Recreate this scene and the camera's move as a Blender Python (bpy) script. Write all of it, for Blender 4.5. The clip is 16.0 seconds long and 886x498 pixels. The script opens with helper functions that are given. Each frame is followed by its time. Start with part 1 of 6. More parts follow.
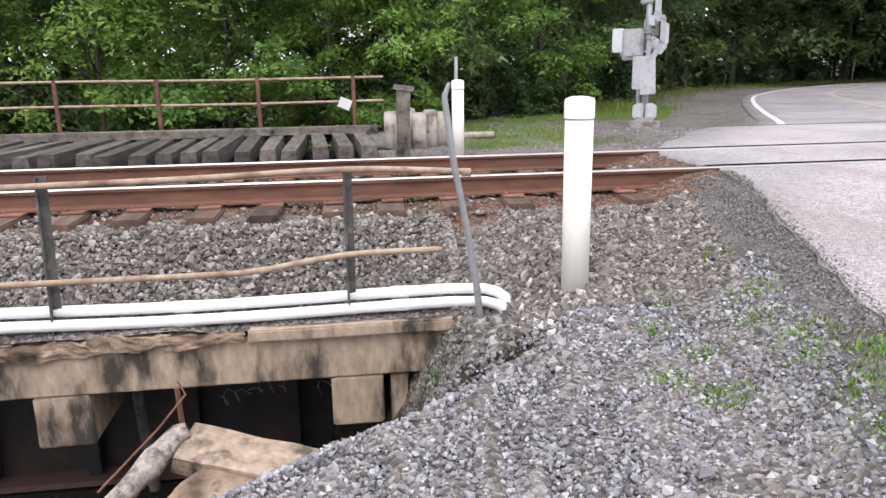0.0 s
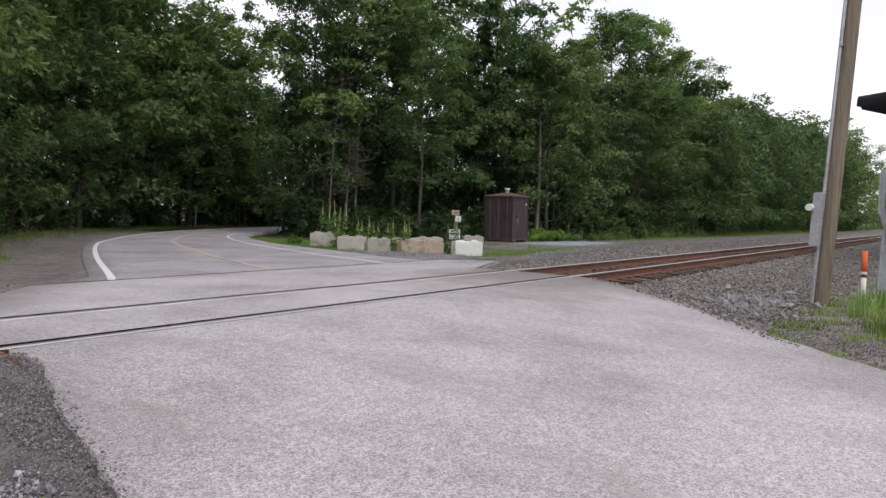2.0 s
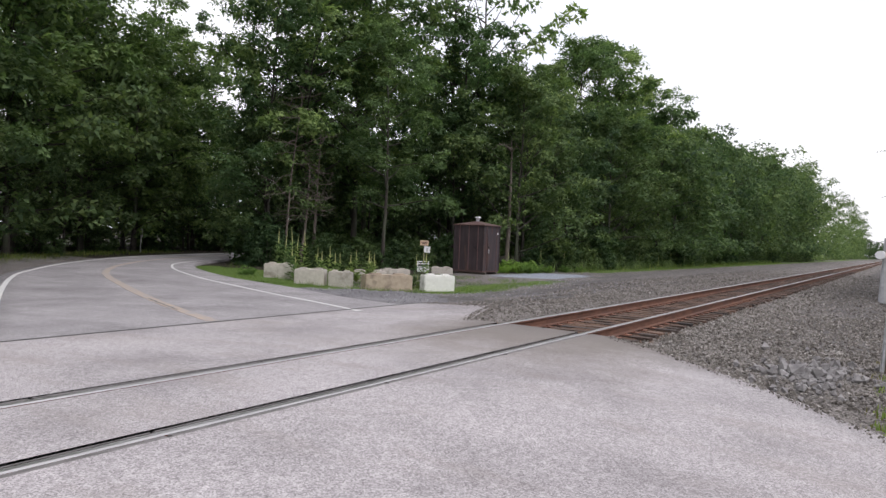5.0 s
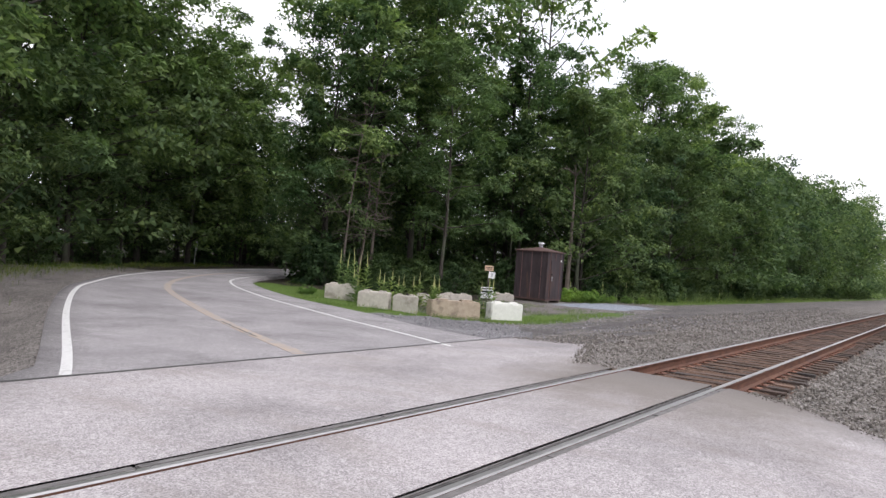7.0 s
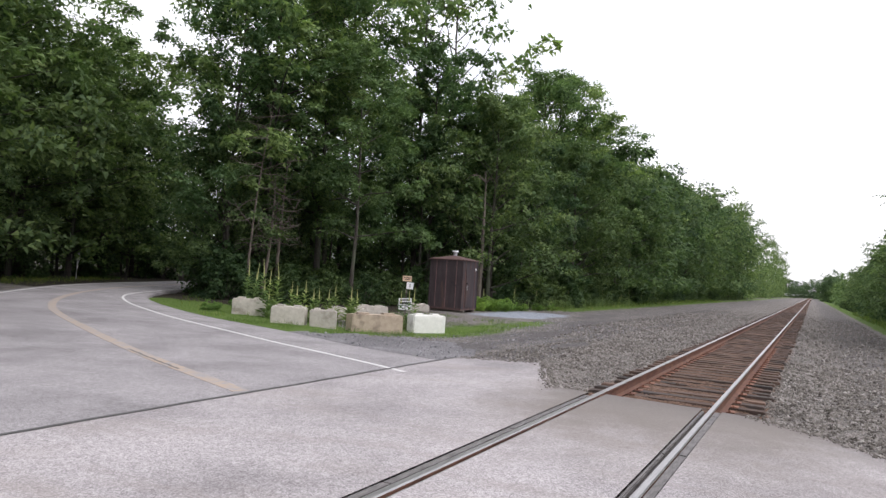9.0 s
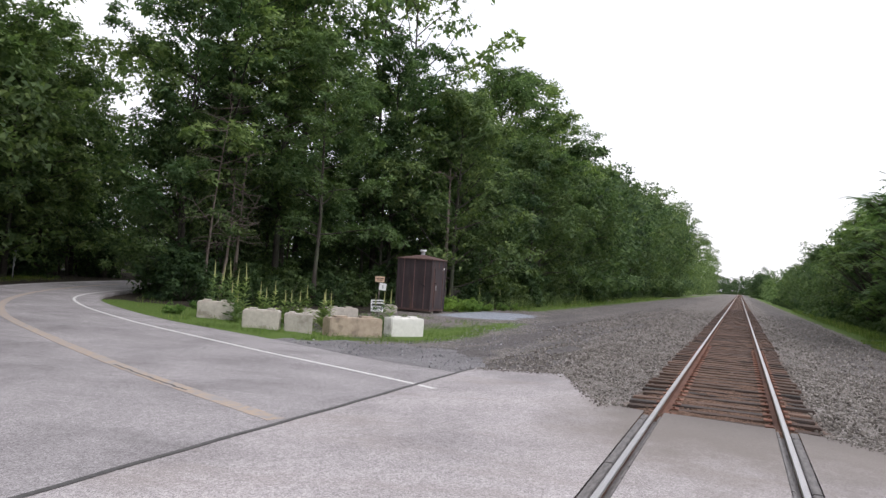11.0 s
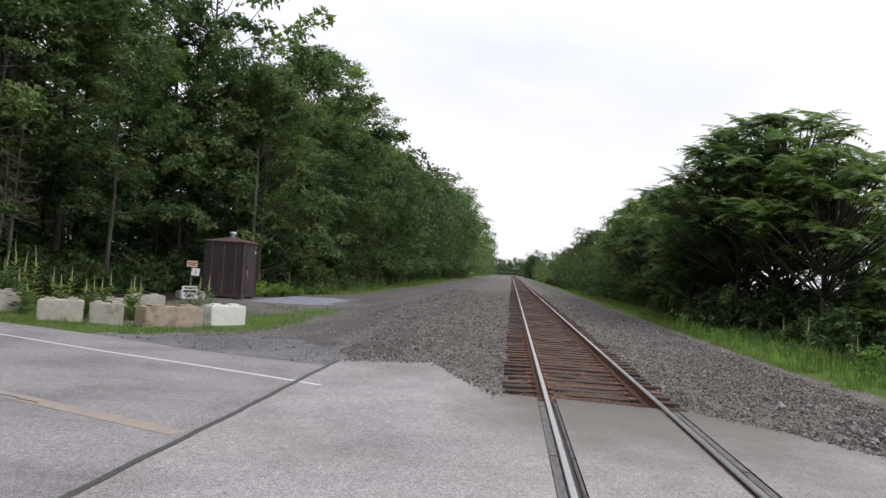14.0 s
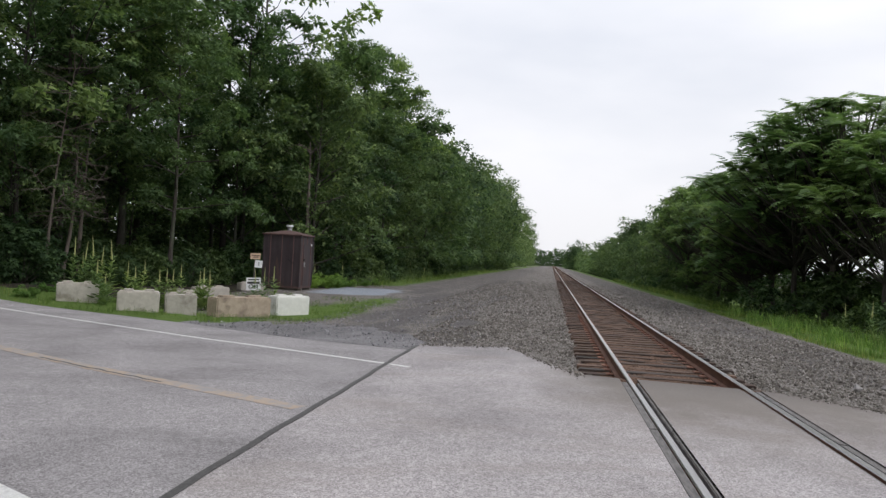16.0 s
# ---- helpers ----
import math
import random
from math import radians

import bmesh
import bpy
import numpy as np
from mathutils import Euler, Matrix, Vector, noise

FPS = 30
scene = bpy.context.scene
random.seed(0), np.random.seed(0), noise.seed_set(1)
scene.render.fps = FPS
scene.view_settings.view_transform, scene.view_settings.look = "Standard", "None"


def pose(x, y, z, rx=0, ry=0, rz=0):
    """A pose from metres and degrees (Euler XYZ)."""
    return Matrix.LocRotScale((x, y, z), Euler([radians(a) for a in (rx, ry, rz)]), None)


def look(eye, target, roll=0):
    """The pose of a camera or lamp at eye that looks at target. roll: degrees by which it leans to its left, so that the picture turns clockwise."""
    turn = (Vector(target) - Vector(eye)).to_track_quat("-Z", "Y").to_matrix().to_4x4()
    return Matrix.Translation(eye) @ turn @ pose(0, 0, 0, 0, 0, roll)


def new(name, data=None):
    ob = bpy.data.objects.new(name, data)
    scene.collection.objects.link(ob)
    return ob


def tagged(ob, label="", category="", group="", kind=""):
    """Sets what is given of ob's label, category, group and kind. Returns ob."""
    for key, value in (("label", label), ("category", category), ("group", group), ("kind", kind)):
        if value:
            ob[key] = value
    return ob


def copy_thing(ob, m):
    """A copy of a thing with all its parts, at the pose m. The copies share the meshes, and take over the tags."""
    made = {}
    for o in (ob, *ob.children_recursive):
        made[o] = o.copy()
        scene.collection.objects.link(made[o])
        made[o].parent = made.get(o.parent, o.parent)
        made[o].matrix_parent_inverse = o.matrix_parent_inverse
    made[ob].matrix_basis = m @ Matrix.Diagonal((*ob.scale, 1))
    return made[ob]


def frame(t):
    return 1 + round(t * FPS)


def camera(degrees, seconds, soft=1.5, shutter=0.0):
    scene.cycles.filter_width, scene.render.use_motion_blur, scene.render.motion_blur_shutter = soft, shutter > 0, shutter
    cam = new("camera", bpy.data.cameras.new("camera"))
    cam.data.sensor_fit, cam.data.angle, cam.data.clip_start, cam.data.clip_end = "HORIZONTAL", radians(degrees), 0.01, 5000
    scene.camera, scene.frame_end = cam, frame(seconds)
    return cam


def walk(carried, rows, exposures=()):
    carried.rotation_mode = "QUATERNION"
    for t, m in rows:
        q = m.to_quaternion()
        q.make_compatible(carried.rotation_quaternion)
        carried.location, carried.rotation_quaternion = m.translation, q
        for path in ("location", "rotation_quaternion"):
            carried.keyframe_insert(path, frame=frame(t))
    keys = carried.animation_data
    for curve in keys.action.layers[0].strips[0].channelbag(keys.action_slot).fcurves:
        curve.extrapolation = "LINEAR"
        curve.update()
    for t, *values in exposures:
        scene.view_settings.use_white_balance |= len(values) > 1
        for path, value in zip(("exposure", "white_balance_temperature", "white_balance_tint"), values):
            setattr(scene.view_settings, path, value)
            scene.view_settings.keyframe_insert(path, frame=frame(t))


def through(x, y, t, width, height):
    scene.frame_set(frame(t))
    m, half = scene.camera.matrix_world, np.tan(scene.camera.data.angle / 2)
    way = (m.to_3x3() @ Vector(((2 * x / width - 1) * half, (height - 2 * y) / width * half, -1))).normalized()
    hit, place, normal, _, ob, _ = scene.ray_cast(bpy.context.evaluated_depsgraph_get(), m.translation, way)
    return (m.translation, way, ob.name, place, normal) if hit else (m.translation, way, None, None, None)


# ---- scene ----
cam = camera(62.3, 16.0, soft=1.45)
METRES, EYE, TILT, LEAN, TURN = 8.0, 1.5, 0.0, 0.0, 0.0
PATH = [
    (0, (-13.114, -6.402, 0.908), (-12.849, -4.477, 0.434), -0.9),
    (0.5, (-12.87, -6.2, 0.916), (-12.148, -4.363, 0.592), -0.7),
    (1, (-12.605, -6.001, 0.955), (-11.488, -4.358, 0.727), 0.8),
    (1.5, (-12.478, -5.978, 1.016), (-11.079, -4.557, 0.869), 1.1),
    (2, (-12.348, -6.074, 1.121), (-10.715, -4.923, 1.027), 1.4),
    (2.5, (-12.023, -5.853, 1.149), (-10.288, -4.863, 1.047), 0.7),
    (3, (-11.595, -5.578, 1.16), (-9.815, -4.671, 1.067), 0.1),
    (3.5, (-11.181, -5.339, 1.183), (-9.349, -4.54, 1.113), -0.1),
    (4, (-10.813, -4.953, 1.228), (-9.073, -3.967, 1.182), 0.1),
    (6.5, (-10.036, -3.022, 1.515), (-8.371, -1.914, 1.516), 3.6),
    (7, (-9.924, -2.603, 1.461), (-8.289, -1.451, 1.488), 4.4),
    (7.5, (-9.795, -2.254, 1.479), (-8.153, -1.114, 1.52), 4.4),
    (8, (-9.628, -1.915, 1.512), (-7.967, -0.805, 1.607), 4.6),
    (8.5, (-9.466, -1.493, 1.489), (-7.743, -0.482, 1.583), 4.7),
    (9, (-9.327, -1.086, 1.522), (-7.544, -0.182, 1.588), 3.6),
    (9.5, (-9.233, -0.659, 1.538), (-7.424, 0.191, 1.612), 3.5),
    (10, (-9.198, -0.219, 1.554), (-7.359, 0.564, 1.632), 4.1),
    (12.5, (-8.711, 1.471, 1.606), (-6.827, 2.141, 1.645), 1.5),
    (13, (-8.773, 1.687, 1.6), (-6.825, 2.138, 1.656), 1.5),
    (13.5, (-8.875, 1.891, 1.595), (-6.899, 2.195, 1.651), 3.0),
    (14, (-8.947, 2.061, 1.603), (-6.957, 2.251, 1.657), 3.6),
    (14.5, (-9.05, 2.182, 1.607), (-7.052, 2.238, 1.696), 3.5),
    (15, (-9.21, 2.243, 1.588), (-7.217, 2.215, 1.758), 4.3),
    (15.5, (-9.276, 2.425, 1.489), (-7.284, 2.598, 1.538), 5.7),
    (16, (-9.415, 2.616, 1.495), (-7.437, 2.911, 1.521), 3.0),
]
walk(cam, [(t, look(eye, target, roll)) for t, eye, target, roll in PATH], [(0.0, 0.70, 6380, 16), (1.5, 0.05, 6380, 16), (3.5, -0.16, 6380, 16), (4.2, -0.08, 6380, 16), (6.5, 0.22, 6380, 16), (8.0, 0.35, 6380, 16), (9.0, 0.25, 6380, 16), (12.5, 0.02, 6380, 16), (13.5, -0.09, 6380, 15), (14.0, -0.12, 6380, 14), (15.0, -0.34, 6380, 12), (15.5, -0.36, 6380, 12), (16.0, -0.25, 6380, 12)])

# ---- world, sun, exposure ----
world = bpy.data.worlds.new("overcast_sky")
scene.world = world
world.use_nodes = True
wn, wl = world.node_tree.nodes, world.node_tree.links
sky = wn.new("ShaderNodeTexSky")
sky.sky_type, sky.sun_disc = "NISHITA", False
sky.sun_elevation, sky.sun_rotation = radians(58), radians(200)
sky.air_density, sky.dust_density = 1.0, 3.0
coord = wn.new("ShaderNodeTexCoord")
mapping = wn.new("ShaderNodeMapping")
mapping.inputs["Scale"].default_value = (1.0, 1.0, 3.2)
cloud = wn.new("ShaderNodeTexNoise")
cloud.inputs["Scale"].default_value, cloud.inputs["Detail"].default_value = 1.7, 5.0
ramp = wn.new("ShaderNodeValToRGB")
ramp.color_ramp.elements[0].position, ramp.color_ramp.elements[1].position = 0.30, 0.62
ramp.color_ramp.elements[0].color = (8.8, 9.1, 9.6, 1)
ramp.color_ramp.elements[1].color = (11.2, 11.2, 11.3, 1)
mixw = wn.new("ShaderNodeMixRGB")
mixw.inputs[0].default_value = 0.90
back = wn["Background"]
back.inputs["Strength"].default_value = 0.105
wl.new(coord.outputs["Generated"], mapping.inputs["Vector"])
wl.new(mapping.outputs["Vector"], cloud.inputs["Vector"])
wl.new(cloud.outputs["Fac"], ramp.inputs["Fac"])
wl.new(sky.outputs["Color"], mixw.inputs[1])
wl.new(ramp.outputs["Color"], mixw.inputs[2])
# an overcast sky is brighter overhead than at the horizon
split = wn.new("ShaderNodeSeparateXYZ")
dome = wn.new("ShaderNodeMapRange")
dome.inputs["From Min"].default_value, dome.inputs["From Max"].default_value = 0.0, 1.0
dome.inputs["To Min"].default_value, dome.inputs["To Max"].default_value = 1.0, 1.48
gain = wn.new("ShaderNodeVectorMath")
gain.operation = "SCALE"
wl.new(coord.outputs["Generated"], split.inputs[0])
wl.new(split.outputs["Z"], dome.inputs["Value"])
wl.new(mixw.outputs["Color"], gain.inputs[0])
wl.new(dome.outputs["Result"], gain.inputs["Scale"])
wl.new(gain.outputs["Vector"], back.inputs["Color"])
sun = new("sun", bpy.data.lights.new("sun", "SUN"))
sun.data.energy, sun.data.angle, sun.data.color = 1.0, radians(40), (1.0, 0.97, 0.92)
sun.rotation_euler = (radians(32), 0, radians(-20))


# ---- materials ----
def ramp_of(nt, fac, stops):
    r = nt.nodes.new("ShaderNodeValToRGB")
    while len(r.color_ramp.elements) < len(stops):
        r.color_ramp.elements.new(0.5)
    for e, (p, c) in zip(r.color_ramp.elements, stops):
        e.position, e.color = p, (*c, 1)
    nt.links.new(fac, r.inputs["Fac"])
    return r.outputs["Color"]


def noise_of(nt, scale, detail=4.0, rough=0.6, stretch=None, local=False):
    n = nt.nodes.new("ShaderNodeTexNoise")
    n.inputs["Scale"].default_value, n.inputs["Detail"].default_value, n.inputs["Roughness"].default_value = scale, detail, rough
    if local:
        src = nt.nodes.new("ShaderNodeTexCoord").outputs["Object"]
    else:
        src = nt.nodes.new("ShaderNodeNewGeometry").outputs["Position"]
    if stretch:
        m = nt.nodes.new("ShaderNodeMapping")
        m.inputs["Scale"].default_value = stretch
        nt.links.new(src, m.inputs["Vector"])
        src = m.outputs["Vector"]
    nt.links.new(src, n.inputs["Vector"])
    return n.outputs["Fac"]


def mix_of(nt, fac, a, b, mode="MIX"):
    m = nt.nodes.new("ShaderNodeMixRGB")
    m.blend_type = mode
    for i, v in ((0, fac), (1, a), (2, b)):
        if isinstance(v, (int, float)):
            m.inputs[i].default_value = v
        elif isinstance(v, tuple):
            m.inputs[i].default_value = (*v, 1)
        else:
            nt.links.new(v, m.inputs[i])
    return m.outputs["Color"]


def math_of(nt, op, a, b=0.0):
    m = nt.nodes.new("ShaderNodeMath")
    m.operation = op
    for i, v in ((0, a), (1, b)):
        if isinstance(v, (int, float)):
            m.inputs[i].default_value = v
        else:
            nt.links.new(v, m.inputs[i])
    return m.outputs[0]


def bump_of(nt, bsdf, height, strength, distance):
    b = nt.nodes.new("ShaderNodeBump")
    b.inputs["Strength"].default_value, b.inputs["Distance"].default_value = strength, distance
    nt.links.new(height, b.inputs["Height"])
    nt.links.new(b.outputs["Normal"], bsdf.inputs["Normal"])


def start(name, rough=0.8, metal=0.0):
    m = bpy.data.materials.new(name)
    m.use_nodes = True
    b = m.node_tree.nodes["Principled BSDF"]
    b.inputs["Roughness"].default_value, b.inputs["Metallic"].default_value = rough, metal
    return m, m.node_tree, b


def surface(name, dark, light, scale, rough=0.8, metal=0.0, stain=None, stain_scale=1.5, stain_at=(0.5, 0.65), bump=0.3, depth=0.01, stretch=None, random=0.0, local=False):
    """A worn surface: grain between two colours, larger stains, fine relief."""
    m, nt, b = start(name, rough, metal)
    fine = noise_of(nt, scale, 6.0, 0.65, stretch, local)
    colour = ramp_of(nt, fine, [(0.3, dark), (0.7, light)])
    if stain:
        big = noise_of(nt, stain_scale, 5.0, 0.6, stretch, local)
        colour = mix_of(nt, ramp_of(nt, big, [(stain_at[0], (0, 0, 0)), (stain_at[1], (1, 1, 1))]), colour, stain)
    if random:
        info = nt.nodes.new("ShaderNodeObjectInfo")
        gain = ramp_of(nt, info.outputs["Random"], [(0.0, (1 - random,) * 3), (1.0, (1 + random,) * 3)])
        colour = mix_of(nt, 1.0, colour, gain, "MULTIPLY")
    nt.links.new(colour, b.inputs["Base Color"])
    bump_of(nt, b, fine, bump, depth)
    return m


def foliage(name, dark, light, yellow, through=0.3, rough=0.68, tone=(0.68, 1.32)):
    m, nt, b = start(name, rough)
    b.inputs["Specular IOR Level"].default_value = 0.16
    geo = nt.nodes.new("ShaderNodeNewGeometry")
    colour = ramp_of(nt, geo.outputs["Random Per Island"], [(0.0, dark), (0.6, light), (1.0, yellow)])
    patch = noise_of(nt, 0.45, 3.0)
    colour = mix_of(nt, 1.0, colour, ramp_of(nt, patch, [(0.28, (0.55, 0.62, 0.64)), (0.72, (1.3, 1.24, 1.1))]), "MULTIPLY")
    spray = noise_of(nt, 2.3, 2.0)
    colour = mix_of(nt, 1.0, colour, ramp_of(nt, spray, [(0.3, (0.78, 0.8, 0.82)), (0.7, (1.2, 1.17, 1.08))]), "MULTIPLY")
    info = nt.nodes.new("ShaderNodeObjectInfo")
    colour = mix_of(nt, 1.0, colour, ramp_of(nt, info.outputs["Random"], [(0.0, (tone[0], tone[0] * 1.12, tone[0] * 1.18)), (1.0, (tone[1], tone[1] * 0.93, tone[1] * 0.8))]), "MULTIPLY")
    nt.links.new(colour, b.inputs["Base Color"])
    tr = nt.nodes.new("ShaderNodeBsdfTranslucent")
    nt.links.new(mix_of(nt, 1.0, colour, (1.2, 1.35, 0.8), "MULTIPLY"), tr.inputs["Color"])
    mx = nt.nodes.new("ShaderNodeMixShader")
    mx.inputs[0].default_value = through
    nt.links.new(b.outputs[0], mx.inputs[1])
    nt.links.new(tr.outputs[0], mx.inputs[2])
    nt.links.new(mx.outputs[0], nt.nodes["Material Output"].inputs["Surface"])
    return m


def stones(name, tones, spread=0.2):
    """Loose stones, each with its own tone."""
    m, nt, b = start(name, 0.85)
    b.inputs["Specular IOR Level"].default_value = 0.2
    geo = nt.nodes.new("ShaderNodeNewGeometry")
    colour = ramp_of(nt, geo.outputs["Random Per Island"], [(i / (len(tones) - 1), c) for i, c in enumerate(tones)])
    colour = mix_of(nt, 1.0, colour, ramp_of(nt, noise_of(nt, 60, 4.0), [(0.3, (1 - spread,) * 3), (0.7, (1 + spread,) * 3)]), "MULTIPLY")
    nt.links.new(colour, b.inputs["Base Color"])
    return m


def ground_material():
    m, nt, b = start("gravel_and_grass_ground", 0.95)
    b.inputs["Specular IOR Level"].default_value = 0.12
    v = nt.nodes.new("ShaderNodeTexVoronoi")
    v.inputs["Scale"].default_value = 42.0
    nt.links.new(nt.nodes.new("ShaderNodeNewGeometry").outputs["Position"], v.inputs["Vector"])
    grey = nt.nodes.new("ShaderNodeSeparateColor")
    nt.links.new(v.outputs["Color"], grey.inputs[0])
    stone = ramp_of(nt, grey.outputs[0], [(0.0, (0.065, 0.06, 0.056)), (0.5, (0.165, 0.154, 0.144)), (1.0, (0.30, 0.282, 0.265))])
    big = noise_of(nt, 0.7, 5.0)
    stone = mix_of(nt, 1.0, stone, ramp_of(nt, big, [(0.3, (0.75, 0.74, 0.74)), (0.7, (1.2, 1.18, 1.16))]), "MULTIPLY")

    def mask(name, noise_scale, soft=0.16):
        a = nt.nodes.new("ShaderNodeAttribute")
        a.attribute_name = name
        broken = math_of(nt, "ADD", a.outputs["Fac"], math_of(nt, "MULTIPLY", math_of(nt, "SUBTRACT", noise_of(nt, noise_scale, 5.0, 0.7), 0.5), 1.1))
        return ramp_of(nt, broken, [(0.5 - soft, (0, 0, 0)), (0.5 + soft, (1, 1, 1))])

    rust = ramp_of(nt, grey.outputs[1], [(0.0, (0.05, 0.03, 0.022)), (0.6, (0.14, 0.085, 0.06)), (1.0, (0.22, 0.15, 0.11))])
    dirt = ramp_of(nt, noise_of(nt, 9.0, 6.0, 0.7), [(0.3, (0.06, 0.056, 0.055)), (0.7, (0.18, 0.168, 0.165))])
    pale = ramp_of(nt, grey.outputs[2], [(0.0, (0.17, 0.19, 0.22)), (1.0, (0.38, 0.41, 0.46))])
    grass = ramp_of(nt, noise_of(nt, 14.0, 6.0, 0.7), [(0.3, (0.05, 0.09, 0.02)), (0.55, (0.10, 0.16, 0.036)), (0.75, (0.22, 0.22, 0.10))])
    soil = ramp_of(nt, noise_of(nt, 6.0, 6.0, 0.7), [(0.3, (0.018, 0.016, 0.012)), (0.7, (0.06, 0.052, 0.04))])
    colour = mix_of(nt, mask("dirt", 1.3), stone, dirt)
    colour = mix_of(nt, mask("rust", 2.0), colour, rust)
    colour = mix_of(nt, mask("pale", 1.0), colour, pale)
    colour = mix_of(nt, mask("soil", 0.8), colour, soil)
    colour = mix_of(nt, mask("grass", 1.6), colour, grass)
    nt.links.new(colour, b.inputs["Base Color"])
    bump_of(nt, b, v.outputs["Distance"], 0.7, 0.03)
    return m


def asphalt(name, dark, light, patch, soiled=None):
    m, nt, b = start(name, 0.88)
    v = nt.nodes.new("ShaderNodeTexVoronoi")
    v.inputs["Scale"].default_value = 95.0
    nt.links.new(nt.nodes.new("ShaderNodeNewGeometry").outputs["Position"], v.inputs["Vector"])
    grey = nt.nodes.new("ShaderNodeSeparateColor")
    nt.links.new(v.outputs["Color"], grey.inputs[0])
    colour = ramp_of(nt, grey.outputs[0], [(0.0, dark), (1.0, light)])
    big = noise_of(nt, 0.45, 6.0, 0.6)
    colour = mix_of(nt, 1.0, colour, ramp_of(nt, big, [(0.32, (0.66, 0.65, 0.655)), (0.5, (0.97, 0.965, 0.965)), (0.7, (1.14, 1.13, 1.13))]), "MULTIPLY")
    mid = noise_of(nt, 14.0, 5.0, 0.75)
    colour = mix_of(nt, 1.0, colour, ramp_of(nt, mid, [(0.3, (0.80, 0.80, 0.80)), (0.7, (1.17, 1.17, 1.17))]), "MULTIPLY")
    blot = noise_of(nt, 1.1, 6.0, 0.7, (1.0, 0.35, 1.0))
    colour = mix_of(nt, ramp_of(nt, blot, [(0.50, (0, 0, 0)), (0.76, (0.75, 0.75, 0.75))]), colour, patch)
    if soiled:
        # brown dirt carried onto the crossing's eastern end
        sep = nt.nodes.new("ShaderNodeSeparateXYZ")
        nt.links.new(nt.nodes.new("ShaderNodeNewGeometry").outputs["Position"], sep.inputs[0])
        spans = []
        for axis, a, z in (("X", -4.2, 0.3), ("Y", -2.6, -0.7), ("Y", 3.2, 1.4)):
            r = nt.nodes.new("ShaderNodeMapRange")
            r.inputs["From Min"].default_value, r.inputs["From Max"].default_value = a, z
            nt.links.new(sep.outputs[axis], r.inputs["Value"])
            spans.append(r.outputs["Result"])
        f = math_of(nt, "MULTIPLY", math_of(nt, "MULTIPLY", spans[0], spans[1]), spans[2])
        f = math_of(nt, "ADD", f, math_of(nt, "MULTIPLY", math_of(nt, "SUBTRACT", noise_of(nt, 1.5, 6.0, 0.65), 0.5), 0.8))
        colour = mix_of(nt, ramp_of(nt, f, [(0.12, (0, 0, 0)), (0.75, (0.85, 0.85, 0.85))]), colour, soiled)
    nt.links.new(colour, b.inputs["Base Color"])
    bump_of(nt, b, v.outputs["Distance"], 0.3, 0.004)
    b.inputs["Specular IOR Level"].default_value = 0.35
    return m


GROUND = ground_material()
ROAD = asphalt("worn_grey_asphalt", (0.17, 0.161, 0.164), (0.40, 0.382, 0.388), (0.14, 0.132, 0.134))
PANEL = asphalt("pale_coarse_asphalt", (0.205, 0.192, 0.194), (0.485, 0.458, 0.46), (0.24, 0.21, 0.192), (0.165, 0.145, 0.128))
APRON = asphalt("dark_broken_asphalt", (0.085, 0.083, 0.087), (0.275, 0.268, 0.275), (0.085, 0.083, 0.085))
TAR = surface("tar_joint", (0.035, 0.034, 0.033), (0.085, 0.082, 0.08), 20, 0.7)
WHITE_LINE = surface("worn_white_road_paint", (0.50, 0.50, 0.49), (0.68, 0.68, 0.66), 60, 0.7, stain=(0.36, 0.35, 0.35), stain_scale=14, stain_at=(0.52, 0.72))
YELLOW_LINE = surface("faded_yellow_road_paint", (0.31, 0.255, 0.205), (0.43, 0.335, 0.26), 60, 0.85, stain=(0.285, 0.27, 0.268), stain_scale=7, stain_at=(0.44, 0.60))
RUST = surface("rusty_rail_steel", (0.075, 0.032, 0.02), (0.20, 0.095, 0.06), 9, 0.85, 0.0, stain=(0.11, 0.055, 0.04), stain_scale=2.5, stretch=(0.25, 1, 1))
POLISHED = surface("worn_bright_rail_head", (0.34, 0.33, 0.33), (0.5, 0.49, 0.48), 25, 0.32, 0.85, stretch=(0.1, 3, 1), bump=0.05)
RUBBER = surface("black_rubber_flangeway", (0.06, 0.056, 0.054), (0.18, 0.17, 0.165), 14, 0.75, stretch=(0.4, 2, 1))
TIE = surface("weathered_brown_tie", (0.04, 0.025, 0.019), (0.145, 0.09, 0.064), 7, 0.9, stain=(0.035, 0.03, 0.028), stain_scale=1.2, stretch=(1.5, 0.25, 1), bump=0.7, random=0.45)
TIE_PALE = surface("split_pale_tie", (0.20, 0.13, 0.09), (0.36, 0.26, 0.19), 8, 0.9, stretch=(2, 0.2, 1), bump=0.7)
PLATE = surface("rusty_tie_plate", (0.13, 0.055, 0.035), (0.27, 0.13, 0.085), 12, 0.85, random=0.25)
CONCRETE = surface("stained_old_concrete", (0.23, 0.175, 0.125), (0.45, 0.36, 0.27), 9, 0.9, stain=(0.045, 0.037, 0.03), stain_scale=2.2, stain_at=(0.50, 0.64), stretch=(1.6, 1.6, 0.6), bump=0.7)
BROKEN = surface("crumbled_brown_concrete", (0.14, 0.09, 0.06), (0.48, 0.37, 0.27), 16, 0.95, stain=(0.09, 0.06, 0.04), stain_scale=4, bump=1.0, depth=0.03)
